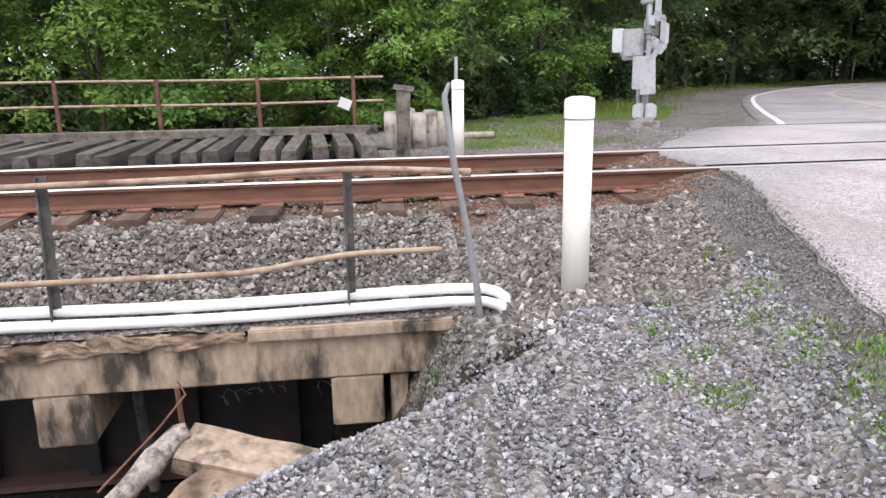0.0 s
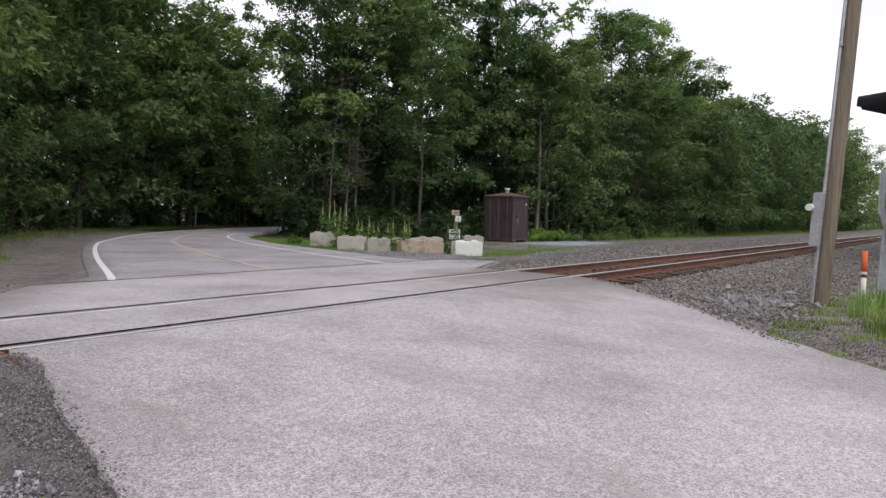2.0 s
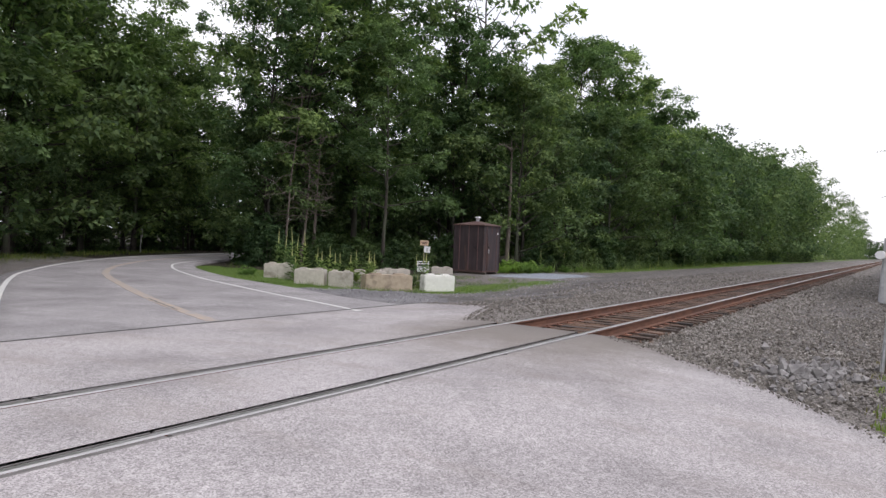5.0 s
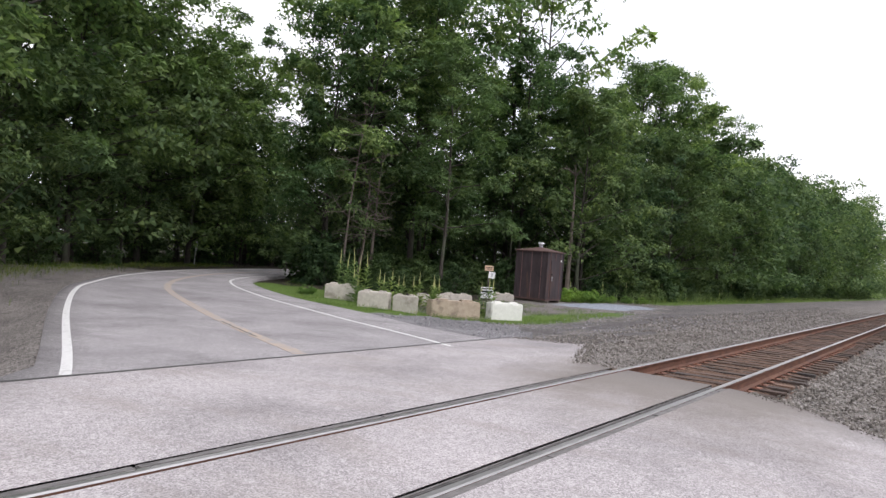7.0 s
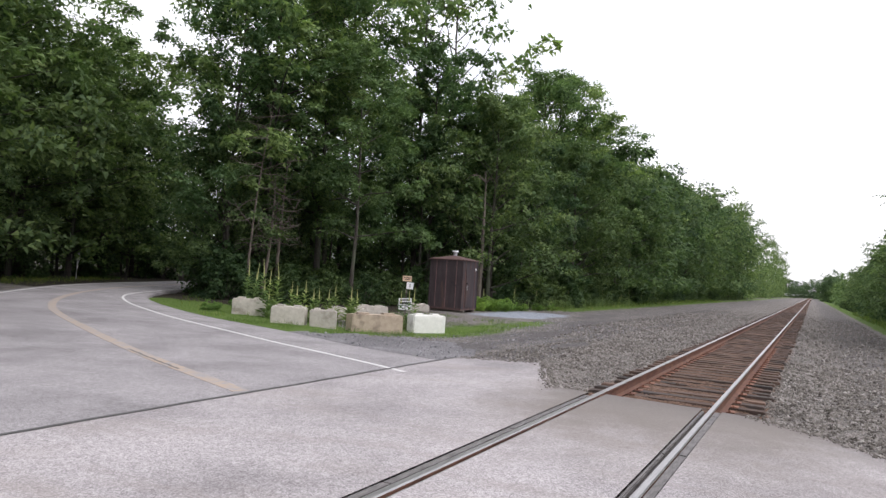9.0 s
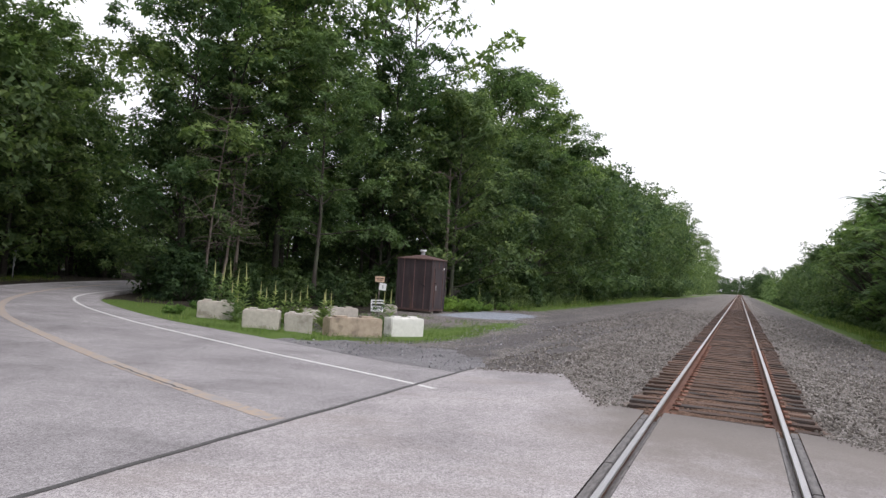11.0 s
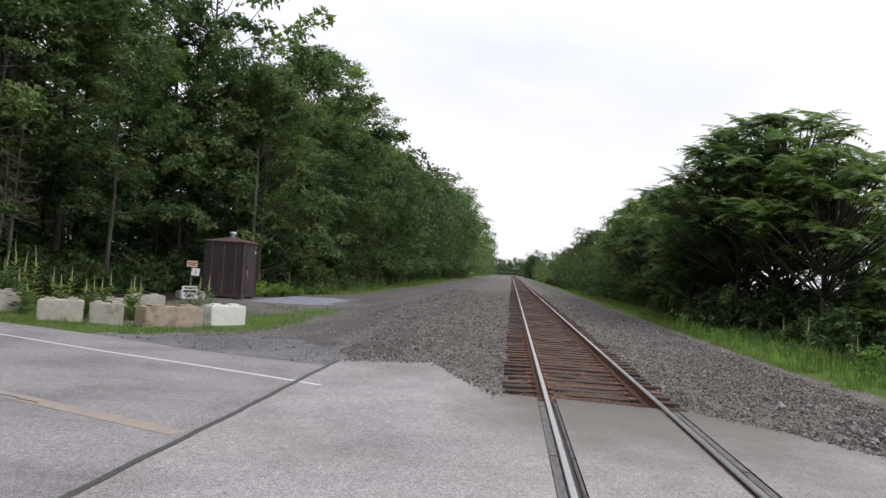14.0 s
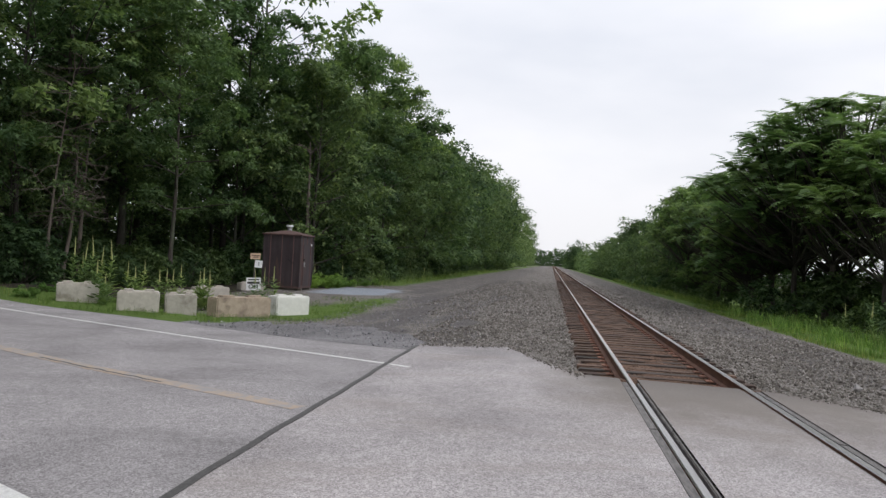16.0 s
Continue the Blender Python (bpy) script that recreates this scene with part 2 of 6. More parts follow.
BLOCK = surface("pale_cast_concrete", (0.40, 0.37, 0.325), (0.56, 0.525, 0.47), 7, 0.9, stain=(0.24, 0.215, 0.175), stain_scale=2.0, stain_at=(0.55, 0.72), bump=0.4, random=0.12)
BLOCK_BROWN = surface("tan_cast_concrete", (0.36, 0.29, 0.22), (0.48, 0.40, 0.31), 7, 0.9, stain=(0.22, 0.18, 0.14), stain_scale=2.0, bump=0.4)
BLOCK_WHITE = surface("whitewashed_concrete", (0.68, 0.68, 0.64), (0.80, 0.80, 0.76), 7, 0.85, stain=(0.42, 0.41, 0.36), stain_scale=2.4, stain_at=(0.58, 0.72), bump=0.3)
GIRDER = surface("black_painted_steel", (0.010, 0.010, 0.012), (0.03, 0.03, 0.034), 6, 0.6, stain=(0.05, 0.03, 0.022), stain_scale=2.0, bump=0.2)
PIPE_WHITE = surface("white_plastic_conduit", (0.66, 0.66, 0.66), (0.80, 0.80, 0.80), 4, 0.45, bump=0.05)
POST_WHITE = surface("cream_plastic_post", (0.84, 0.82, 0.74), (0.90, 0.88, 0.81), 3, 0.45, bump=0.05, stain=(0.70, 0.66, 0.55), stain_scale=3.0, stain_at=(0.6, 0.8))
DARK_POST = surface("dark_weathered_steel_post", (0.035, 0.035, 0.035), (0.12, 0.115, 0.11), 14, 0.7, stain=(0.20, 0.19, 0.18), stain_scale=8, stain_at=(0.55, 0.7))
RAIL_PIPE = surface("rusty_tan_handrail_pipe", (0.22, 0.15, 0.10), (0.42, 0.33, 0.25), 10, 0.75, stain=(0.16, 0.075, 0.05), stain_scale=4, stain_at=(0.5, 0.7))
GALV = surface("galvanised_steel", (0.38, 0.39, 0.41), (0.56, 0.57, 0.60), 22, 0.42, 0.4, stain=(0.30, 0.30, 0.31), stain_scale=5, stain_at=(0.54, 0.74), bump=0.1)
GALV_DULL = surface("dull_grey_steel_box", (0.30, 0.305, 0.32), (0.44, 0.45, 0.465), 14, 0.55, 0.15, stain=(0.19, 0.17, 0.155), stain_scale=7, stain_at=(0.54, 0.72), bump=0.12)
SILVER_PAINT = surface("silver_painted_steel", (0.52, 0.53, 0.55), (0.63, 0.64, 0.66), 9, 0.5, 0.15, stain=(0.36, 0.36, 0.37), stain_scale=5, stain_at=(0.6, 0.75), bump=0.06)
BLACK = surface("matt_black_metal", (0.008, 0.008, 0.009), (0.018, 0.018, 0.019), 10, 0.8)
RED_LENS = surface("dark_red_glass_lens", (0.10, 0.004, 0.005), (0.17, 0.006, 0.008), 30, 0.35, bump=0.1)
RED_PAINT = surface("red_reflective_sheet", (0.48, 0.035, 0.03), (0.58, 0.05, 0.04), 8, 0.5)
SIGN_WHITE = surface("white_reflective_sheet", (0.70, 0.71, 0.72), (0.78, 0.79, 0.80), 5, 0.45, bump=0.03)
SIGN_BLACK = surface("black_sign_letters", (0.015, 0.015, 0.015), (0.03, 0.03, 0.03), 20, 0.5)
SIGN_BLUE = surface("blue_sign_sheet", (0.02, 0.09, 0.42), (0.03, 0.12, 0.5), 8, 0.45)
SIGN_BACK = surface("bare_aluminium_sign_back", (0.26, 0.27, 0.28), (0.36, 0.37, 0.38), 6, 0.5, 0.4)
SIGN_TAN = surface("tan_board", (0.52, 0.36, 0.24), (0.62, 0.46, 0.33), 8, 0.7)
ORANGE = surface("orange_plastic", (0.62, 0.10, 0.02), (0.72, 0.14, 0.03), 6, 0.5)
SHED = surface("brown_painted_sheet_metal", (0.032, 0.022, 0.025), (0.06, 0.045, 0.049), 5, 0.6, 0.1, stain=(0.13, 0.07, 0.05), stain_scale=2.0, stain_at=(0.58, 0.75), stretch=(1, 1, 0.25), bump=0.1)
SHED_EDGE = surface("rusty_brown_seam", (0.07, 0.038, 0.034), (0.12, 0.07, 0.062), 8, 0.7)
POLE = surface("weathered_utility_pole", (0.13, 0.10, 0.07), (0.27, 0.225, 0.17), 6, 0.9, stain=(0.10, 0.075, 0.055), stain_scale=2.0, stretch=(4, 4, 0.18), bump=0.6)
OLD_WOOD = surface("grey_weathered_timber", (0.07, 0.06, 0.05), (0.27, 0.24, 0.21), 6, 0.92, stain=(0.03, 0.026, 0.023), stain_scale=3.0, stretch=(1.5, 0.3, 1.5), bump=0.8, random=0.35)
DRIFT = surface("bleached_grey_timber", (0.24, 0.21, 0.18), (0.50, 0.46, 0.41), 8, 0.9, stain=(0.13, 0.10, 0.08), stain_scale=4, bump=1.0, depth=0.02)
BARK = surface("grey_brown_bark", (0.025, 0.021, 0.018), (0.085, 0.072, 0.062), 9, 0.95, stain=(0.08, 0.09, 0.06), stain_scale=1.2, stretch=(2, 2, 0.35), bump=0.8, depth=0.02, random=0.2)
DEAD_WOOD = surface("bare_dead_branches", (0.10, 0.082, 0.07), (0.23, 0.19, 0.16), 9, 0.95, stretch=(2, 2, 0.4))
LEAF_WOOD = foliage("deep_green_leaves", (0.06, 0.101, 0.054), (0.106, 0.164, 0.083), (0.156, 0.22, 0.104), 0.36)
LEAF_TALL = foliage("green_canopy_leaves", (0.086, 0.14, 0.066), (0.15, 0.226, 0.108), (0.205, 0.285, 0.135), 0.40)
LEAF_BRIGHT = foliage("fresh_green_leaves", (0.10, 0.18, 0.055), (0.17, 0.29, 0.085), (0.25, 0.37, 0.12), 0.4)
LEAF_SUMAC = foliage("feathery_green_leaves", (0.10, 0.158, 0.076), (0.165, 0.246, 0.12), (0.21, 0.295, 0.142), 0.42)
GRASS = foliage("long_roadside_grass", (0.075, 0.125, 0.03), (0.14, 0.215, 0.055), (0.28, 0.29, 0.13), 0.35, tone=(0.9, 1.2))
DRY_GRASS = foliage("dry_straw_weeds", (0.20, 0.16, 0.07), (0.26, 0.22, 0.10), (0.20, 0.25, 0.08), 0.3)
MULLEIN = foliage("pale_green_weed_leaves", (0.15, 0.22, 0.10), (0.22, 0.30, 0.14), (0.28, 0.36, 0.17), 0.25)
MULLEIN_TOP = surface("yellow_green_flower_spike", (0.26, 0.29, 0.12), (0.42, 0.42, 0.17), 40, 0.9)
BALLAST = stones("grey_crushed_stone", [(0.075, 0.067, 0.059), (0.125, 0.113, 0.10), (0.165, 0.15, 0.134), (0.205, 0.188, 0.17), (0.37, 0.35, 0.325)])
RUST_STONE = stones("rust_stained_stone", [(0.06, 0.037, 0.027), (0.11, 0.07, 0.05), (0.15, 0.10, 0.075), (0.20, 0.145, 0.115)])
# leaf green darkened to stand in for the shade low in the woods
LEAF_SHRUB_SHADED = foliage("shade_darkened_shrub_leaves", (0.038, 0.068, 0.032), (0.068, 0.112, 0.05), (0.105, 0.158, 0.068), 0.25)
OLD_LOG = surface("split_weathered_log", (0.13, 0.105, 0.09), (0.60, 0.53, 0.47), 22, 0.95, stain=(0.10, 0.075, 0.06), stain_scale=7, stain_at=(0.52, 0.66), bump=1.0, depth=0.03)
FINE_GRAVEL = stones("blue_grey_gravel", [(0.10, 0.099, 0.105), (0.165, 0.163, 0.173), (0.215, 0.213, 0.226), (0.28, 0.278, 0.292), (0.41, 0.405, 0.415)])
SEAM = surface("dull_red_brown_seam", (0.12, 0.06, 0.055), (0.19, 0.11, 0.10), 8, 0.7)
DARK_TIMBER = surface("dark_rotten_timber", (0.03, 0.026, 0.024), (0.15, 0.13, 0.115), 7, 0.92, stain=(0.15, 0.135, 0.12), stain_scale=2.5, stain_at=(0.58, 0.78), stretch=(1.5, 0.3, 1.5), bump=0.9, random=0.4)
WEED_GREEN = foliage("bright_weed_green", (0.12, 0.20, 0.05), (0.20, 0.30, 0.08), (0.30, 0.38, 0.12), 0.35, tone=(0.9, 1.1))
PALE_STONE = stones("pale_loose_stone", [(0.42, 0.40, 0.38), (0.62, 0.60, 0.57)])
DARK_GRAVEL = stones("dark_grey_grit", [(0.07, 0.066, 0.063), (0.105, 0.099, 0.095), (0.16, 0.152, 0.147), (0.215, 0.204, 0.198), (0.30, 0.288, 0.28)])
FOOTING = surface("grey_poured_concrete", (0.24, 0.23, 0.215), (0.40, 0.385, 0.36), 8, 0.9, stain=(0.16, 0.145, 0.125), stain_scale=3.0, bump=0.5)
ROCK = surface("dark_rubble_rock", (0.10, 0.095, 0.095), (0.24, 0.23, 0.225), 6, 0.9, bump=0.8, random=0.3)
WATER, wnt, wb = start("dark_creek_water", 0.06)
wb.inputs["Base Color"].default_value = (0.012, 0.016, 0.014, 1)
bump_of(wnt, wb, noise_of(wnt, 5.0, 3.0, 0.5, (1.0, 2.5, 1.0)), 0.5, 0.05)
WIRE = surface("black_overhead_wire", (0.02, 0.02, 0.02), (0.05, 0.05, 0.05), 5, 0.6)


# ---- mesh helpers ----
def mesh_of(name, verts, faces, smooth=False):
    """A mesh from an array of corners and an array of triangles or quads."""
    v, f = np.asarray(verts, dtype=np.float32), np.asarray(faces, dtype=np.int32)
    me = bpy.data.meshes.new(name)
    me.vertices.add(len(v)), me.loops.add(f.size), me.polygons.add(len(f))
    me.vertices.foreach_set("co", v.ravel())
    me.loops.foreach_set("vertex_index", f.ravel())
    me.polygons.foreach_set("loop_start", np.arange(0, f.size, f.shape[1], dtype=np.int32))
    me.polygons.foreach_set("use_smooth", np.full(len(f), smooth))
    me.update(calc_edges=True)
    return me


def empty(name, at=(0, 0, 0), turn=0.0, **tags):
    ob = new(name)
    ob.empty_display_size = 0.1
    ob.matrix_basis = pose(*at, 0, 0, turn)
    return tagged(ob, **tags)


def part(name, data, material, parent=None, label="", at=None, smooth=False):
    """Links a bmesh or a mesh as one object, under parent where one is given."""
    if isinstance(data, bmesh.types.BMesh):
        me = bpy.data.meshes.new(name)
        for f in data.faces:
            f.smooth = smooth
        data.to_mesh(me)
        data.free()
    else:
        me = data
    if not me.materials:
        me.materials.append(material)
    ob = new(name, me)
    ob.parent = parent
    if at is not None:
        ob.matrix_basis = at
    return tagged(ob, label=label)


def box(bm, size, at=pose(0, 0, 0), bevel=0.0):
    made = bmesh.ops.create_cube(bm, size=1.0, matrix=at @ Matrix.Diagonal((*size, 1)))
    if bevel:
        edges = {e for v in made["verts"] for e in v.link_edges}
        bmesh.ops.bevel(bm, geom=list(edges), offset=bevel, segments=2, affect="EDGES", clamp_overlap=True)
    return bm


def boxed(size, at=pose(0, 0, 0), bevel=0.0):
    return box(bmesh.new(), size, at, bevel)


def rod(bm, a, b, r1, r2=None, sides=12, caps=True):
    a, b = Vector(a), Vector(b)
    m = Matrix.Translation((a + b) / 2) @ (b - a).to_track_quat("Z", "Y").to_matrix().to_4x4()
    bmesh.ops.create_cone(bm, cap_ends=caps, segments=sides, radius1=r1, radius2=r1 if r2 is None else r2, depth=(b - a).length, matrix=m)
    return bm


def rodded(a, b, r1, r2=None, sides=12):
    return rod(bmesh.new(), a, b, r1, r2, sides)


def tube(points, radii, sides=8):
    """Corners and quads of a tube along points."""
    p = np.array(points, dtype=float)
    r = np.broadcast_to(np.array(radii, dtype=float), (len(p),))
    d = np.gradient(p, axis=0)
    d /= np.linalg.norm(d, axis=1)[:, None] + 1e-9
    ref = np.where(np.abs(d[:, 2:3]) > 0.9, [[1.0, 0, 0]], [[0, 0, 1.0]])
    u = np.cross(d, ref)
    u /= np.linalg.norm(u, axis=1)[:, None] + 1e-9
    w = np.cross(d, u)
    a = np.linspace(0, 2 * np.pi, sides, endpoint=False)
    ring = p[:, None] + r[:, None, None] * (np.cos(a)[None, :, None] * u[:, None] + np.sin(a)[None, :, None] * w[:, None])
    i, j = np.meshgrid(np.arange(len(p) - 1), np.arange(sides), indexing="ij")
    k = (j + 1) % sides
    quads = np.stack([i * sides + j, i * sides + k, (i + 1) * sides + k, (i + 1) * sides + j], -1).reshape(-1, 4)
    return ring.reshape(-1, 3), quads


def joined(pieces):
    """One pair of corners and faces from many."""
    verts, faces, n = [], [], 0
    for v, f in pieces:
        verts.append(v), faces.append(f + n)
        n += len(v)
    return np.concatenate(verts), np.concatenate(faces)


def tube_part(name, points, radii, material, parent=None, label="", sides=10):
    return part(name, mesh_of(name, *tube(points, radii, sides), True), material, parent, label)


def lettering(text, size, material, parent, at, name="lettering", spacing=1.0):
    """Flat letters in the built-in font, as a mesh."""
    c = bpy.data.curves.new(name, "FONT")
    c.body, c.size, c.align_x, c.align_y, c.extrude = text, size, "CENTER", "CENTER", 0.001
    c.space_character = spacing
    tmp = bpy.data.objects.new("letters", c)
    scene.collection.objects.link(tmp)
    me = bpy.data.meshes.new_from_object(tmp.evaluated_get(bpy.context.evaluated_depsgraph_get()))
    bpy.data.objects.remove(tmp)
    me.materials.clear()
    return part(name, me, material, parent, at=at)


def smooth_step(a, b, x):
    s = np.clip((x - a) / (b - a), 0, 1)
    return s * s * (3 - 2 * s)


# ---- the lie of the land ----
# The near rail runs along y = 0, the far rail along y = 1.505, both with their heads at z = 0.
def west_edge(y):
    """The road's western edge."""
    return np.interp(y, [-30, -14, -6, -3.5, -1.8, -0.6, 1.4, 3.4, 4.7, 5.0, 7.2, 11.6, 14.8], [-20, -14.2, -11.5, -10.6, -10.1, -9.75, -9.6, -8.3, -7.3, -6.3, -5.0, -2.7, -0.9])


def east_edge(y):
    """The road's eastern edge."""
    return np.interp(y, [-30, -14, -8, -6, -4.4, -2.9, -1.2, -0.4, 2.2, 2.6, 3.3, 4.9, 5.0, 7.2, 10.7, 15.4, 17.2], [-13, -7.5, -5.0, -3.9, -2.8, -1.2, 0.1, 0.6, 0.9, 1.8, 3.7, 3.4, 2.5, 3.35, 5.05, 7.0, 8.0])


def road_z(x, y):
    return np.interp(y, [-30, -14, -8, -5, -3, -1.2, -0.3, 3, 5, 8.5, 15], [-0.8, -0.62, -0.5, -0.34, -0.20, -0.05, 0.0, 0.0, -0.05, -0.11, -0.15])


def ravine(x, y):
    """How far a place lies inside the creek's banks."""
    rim = np.interp(y, [-30, -9, -6, -4.5, -3.4, -3.0, -2.7, -2.1, -1.5, 9, 12, 30], [-90, -40, -19, -15, -13.5, -12.95, -12.6, -12.3, -12.4, -12.6, -13, -13])
    return rim - x


def ground_z(x, y):
    x, y = np.asarray(x, dtype=float), np.asarray(y, dtype=float)
    west = np.interp(y, [-40, -10, -6, -3.5, -2, -0.7, 2.2, 4.35, 8, 14, 40], [-1.2, -0.75, -0.64, -0.56, -0.46, -0.26, -0.25, -0.32, -0.25, -0.2, 0.2])
    east = np.interp(y, [-60, -20, -9, -7, -5.8, -4.2, -3, -0.8, 2.3, 4, 8, 16, 40], [-4, -2.4, -1.0, -0.60, -0.30, -0.29, -0.30, -0.25, -0.25, -0.24, -0.30, -0.32, -0.2])
    z = west + (east - west) * smooth_step(-9, -2.5, x)
    z = z - 0.31 * np.exp(-((x - 13.5) ** 2 + (y - 11.5) ** 2) / 22.0)
    z = z + 0.045 * smooth_step(-0.42, -0.2, y) * smooth_step(1.92, 1.7, y)
    # a washed-out gully above the creek, and the hollow where the conduits go down
    s = np.clip(((x + 12.2) * -0.75 + (y + 2.55) * -0.7) / 1.05, 0, 1)
    off = np.hypot(x + 12.2 + 0.75 * s, y + 2.55 + 0.7 * s)
    z = z - 0.34 * np.exp(-(off / 0.13) ** 2)
    z = z - 0.20 * np.exp(-((x + 12.1) / 0.22) ** 2 - ((y + 1.66) / 0.2) ** 2)
    inside = np.minimum(x - west_edge(y), east_edge(y) - x)
    far = y > 14
    inside = np.where(far, np.minimum(inside, 0), inside)
    z = np.where(inside > -0.85, z + (np.minimum(z, road_z(x, y) - 0.10) - z) * 1.0 + (np.maximum(road_z(x, y) - 0.028 - z, 0)) * smooth_step(-0.85, -0.05, inside) * (inside < 0.12), z)
    z = np.where(inside > 0.12, road_z(x, y) - 0.14, z)
    z = z - np.clip((ravine(x, y) + 0.7) * 0.40, 0, 0.28) * (y < -0.5) - np.clip(ravine(x, y) * 2.0, 0, 1.9)
    return z


def height(x, y):
    return float(ground_z(x, y))


def spaced(*stretches):
    return np.concatenate([np.arange(a, b, s) for a, b, s in stretches] + [[stretches[-1][1]]])


gx = spaced((-3000, -200, 400), (-200, -60, 20), (-60, -20, 2), (-20, -14, 0.5), (-14, -11.2, 0.07), (-11.2, 6, 0.25), (6, 32, 0.45), (32, 100, 1.5), (100, 300, 10), (300, 3000, 300))
gy = spaced((-3000, -200, 400), (-200, -50, 15), (-50, -12, 1.5), (-12, -3.6, 0.28), (-3.6, -1.3, 0.07), (-1.3, 9, 0.28), (9, 24, 0.5), (24, 60, 1.2), (60, 200, 10), (200, 3000, 400))
X, Y = np.meshgrid(gx, gy, indexing="ij")
rng = np.random.default_rng(3)
near_land = (X > -25) & (X < 60) & (Y > -15) & (Y < 30)
calm = np.clip(np.maximum(west_edge(Y) - X, X - east_edge(Y)), 0.1, 1.0)
Z = ground_z(X, Y) + np.where(near_land, rng.normal(0, 0.012, X.shape) * calm, 0)
ii, jj = np.meshgrid(np.arange(len(gx) - 1), np.arange(len(gy) - 1), indexing="ij")
a0 = ii * len(gy) + jj
ground_mesh = mesh_of("ground", np.stack([X, Y, Z], -1).reshape(-1, 3), np.stack([a0, a0 + len(gy), a0 + len(gy) + 1, a0 + 1], -1).reshape(-1, 4), True)


def bell(v, a, b, soft):
    return smooth_step(a - soft, a + soft, v) * (1 - smooth_step(b - soft, b + soft, v))


OUT_WEST, OUT_EAST = west_edge(Y) - X, X - east_edge(Y)
track_bed = bell(Y, -0.55, 2.05, 0.25)
grass_mask = np.maximum.reduce([
    bell(Y + 0.45 * (1 - smooth_step(4, 9, X)), -40, -4.6, 0.4) * smooth_step(-2.6, -1.2, X) * (0.6 + 0.35 * smooth_step(2, 8, X)),
    bell(Y, -7.5, -2.2, 1.0) * bell(X, -11.9, -10.9, 0.5) * 0.2,
    bell(Y, 4.8, 11.5, 0.6) * bell(X, -11.6, -8.6, 0.5) * 0.58,
    bell(Y, 9.5, 60, 1.0) * bell(OUT_WEST, 2.0, 6, 0.5) * 0.95 * (Y > 9.5),
    bell(Y, 10.2, 24, 0.8) * bell(OUT_EAST, 0.8, 5.5, 0.5) * 0.9,
    np.exp(-(((X - 14.5) / 4.5) ** 2 + ((Y - 10.3) / 1.6) ** 2)) * 0.95,
    np.exp(-(((X - 19) / 3.5) ** 2 + ((Y - 9.4) / 0.9) ** 2)) * 0.8,
    bell(Y, 11.5, 14.2, 0.7) * smooth_step(31, 36, X) * 0.85,
    bell(Y, -12, -4.9, 0.4) * smooth_step(30, 60, X)])
grass_mask = grass_mask * (1 - track_bed)
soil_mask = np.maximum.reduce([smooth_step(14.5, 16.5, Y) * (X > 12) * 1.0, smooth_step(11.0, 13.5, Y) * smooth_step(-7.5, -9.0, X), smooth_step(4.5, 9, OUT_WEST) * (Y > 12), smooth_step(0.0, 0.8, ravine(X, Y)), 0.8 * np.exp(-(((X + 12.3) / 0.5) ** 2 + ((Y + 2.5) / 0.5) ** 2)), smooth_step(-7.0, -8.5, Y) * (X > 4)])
WORN = ((11.0, 4.95, 1.7, 0.34), (15.5, 7.2, 3.0, 0.5), (22.5, 8.0, 3.4, 0.42), (7.4, 6.6, 1.6, 0.7), (30.0, 9.2, 5.0, 0.5))


def bare_patch(x, y):
    """How far a place is worn down to dark dirt by wheels."""
    return np.maximum.reduce([np.exp(-((x - a) / p) ** 2 - ((y - b - 0.06 * np.sin(x * 2.1)) / q) ** 2) for a, b, p, q in WORN])


dirt_mask = np.maximum.reduce([
    bare_patch(X, Y) * 1.35,
    np.exp(-((Y - 5.3 - 0.25 * np.sin(X * 0.45)) / 0.38) ** 2) * bell(X, 4, 60, 2.0) * 0.85,
    np.exp(-((Y - 7.1 - 0.3 * np.sin(X * 0.3 + 1)) / 0.55) ** 2) * bell(X, 3, 60, 2.0) * 0.95,
    bell(Y, 4.0, 9.0, 0.6) * bell(X, 2, 30, 2.0) * (0.42 + 0.35 * np.sin(Y * 2.3 + X * 0.12) * np.sin(X * 0.5 + 1.0)),
    bell(Y, 5.5, 12.5, 1.5) * smooth_step(18, 26, X) * 0.5,
    bell(Y, -4.6, -1.6, 0.8) * smooth_step(1.5, 5, X) * 0.6,
    bell(OUT_WEST, -0.2, 0.5, 0.2) * bell(Y, -5, -0.3, 0.5) * 0.7,
    bell(X, -10.6, -7.2, 0.6) * bell(Y, 2.6, 8.5, 0.8) * 0.3])
pale_mask = np.exp(-((X - 25.5) / 3.8) ** 4 - ((Y - 11.8) / 1.9) ** 4)
rust_mask = np.maximum(track_bed * np.where((X < -9.4) | (X > 0.2), 1.0, 0.0), np.exp(-(np.hypot(X + 12.2 + 0.75 * np.clip(((X + 12.2) * -0.75 + (Y + 2.55) * -0.7) / 1.05, 0, 1), Y + 2.55 + 0.7 * np.clip(((X + 12.2) * -0.75 + (Y + 2.55) * -0.7) / 1.05, 0, 1)) / 0.13) ** 2))
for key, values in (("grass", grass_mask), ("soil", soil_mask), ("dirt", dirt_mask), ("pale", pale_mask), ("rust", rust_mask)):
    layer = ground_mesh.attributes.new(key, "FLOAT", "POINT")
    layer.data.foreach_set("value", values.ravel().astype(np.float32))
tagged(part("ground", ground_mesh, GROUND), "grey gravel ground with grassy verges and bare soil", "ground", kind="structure")

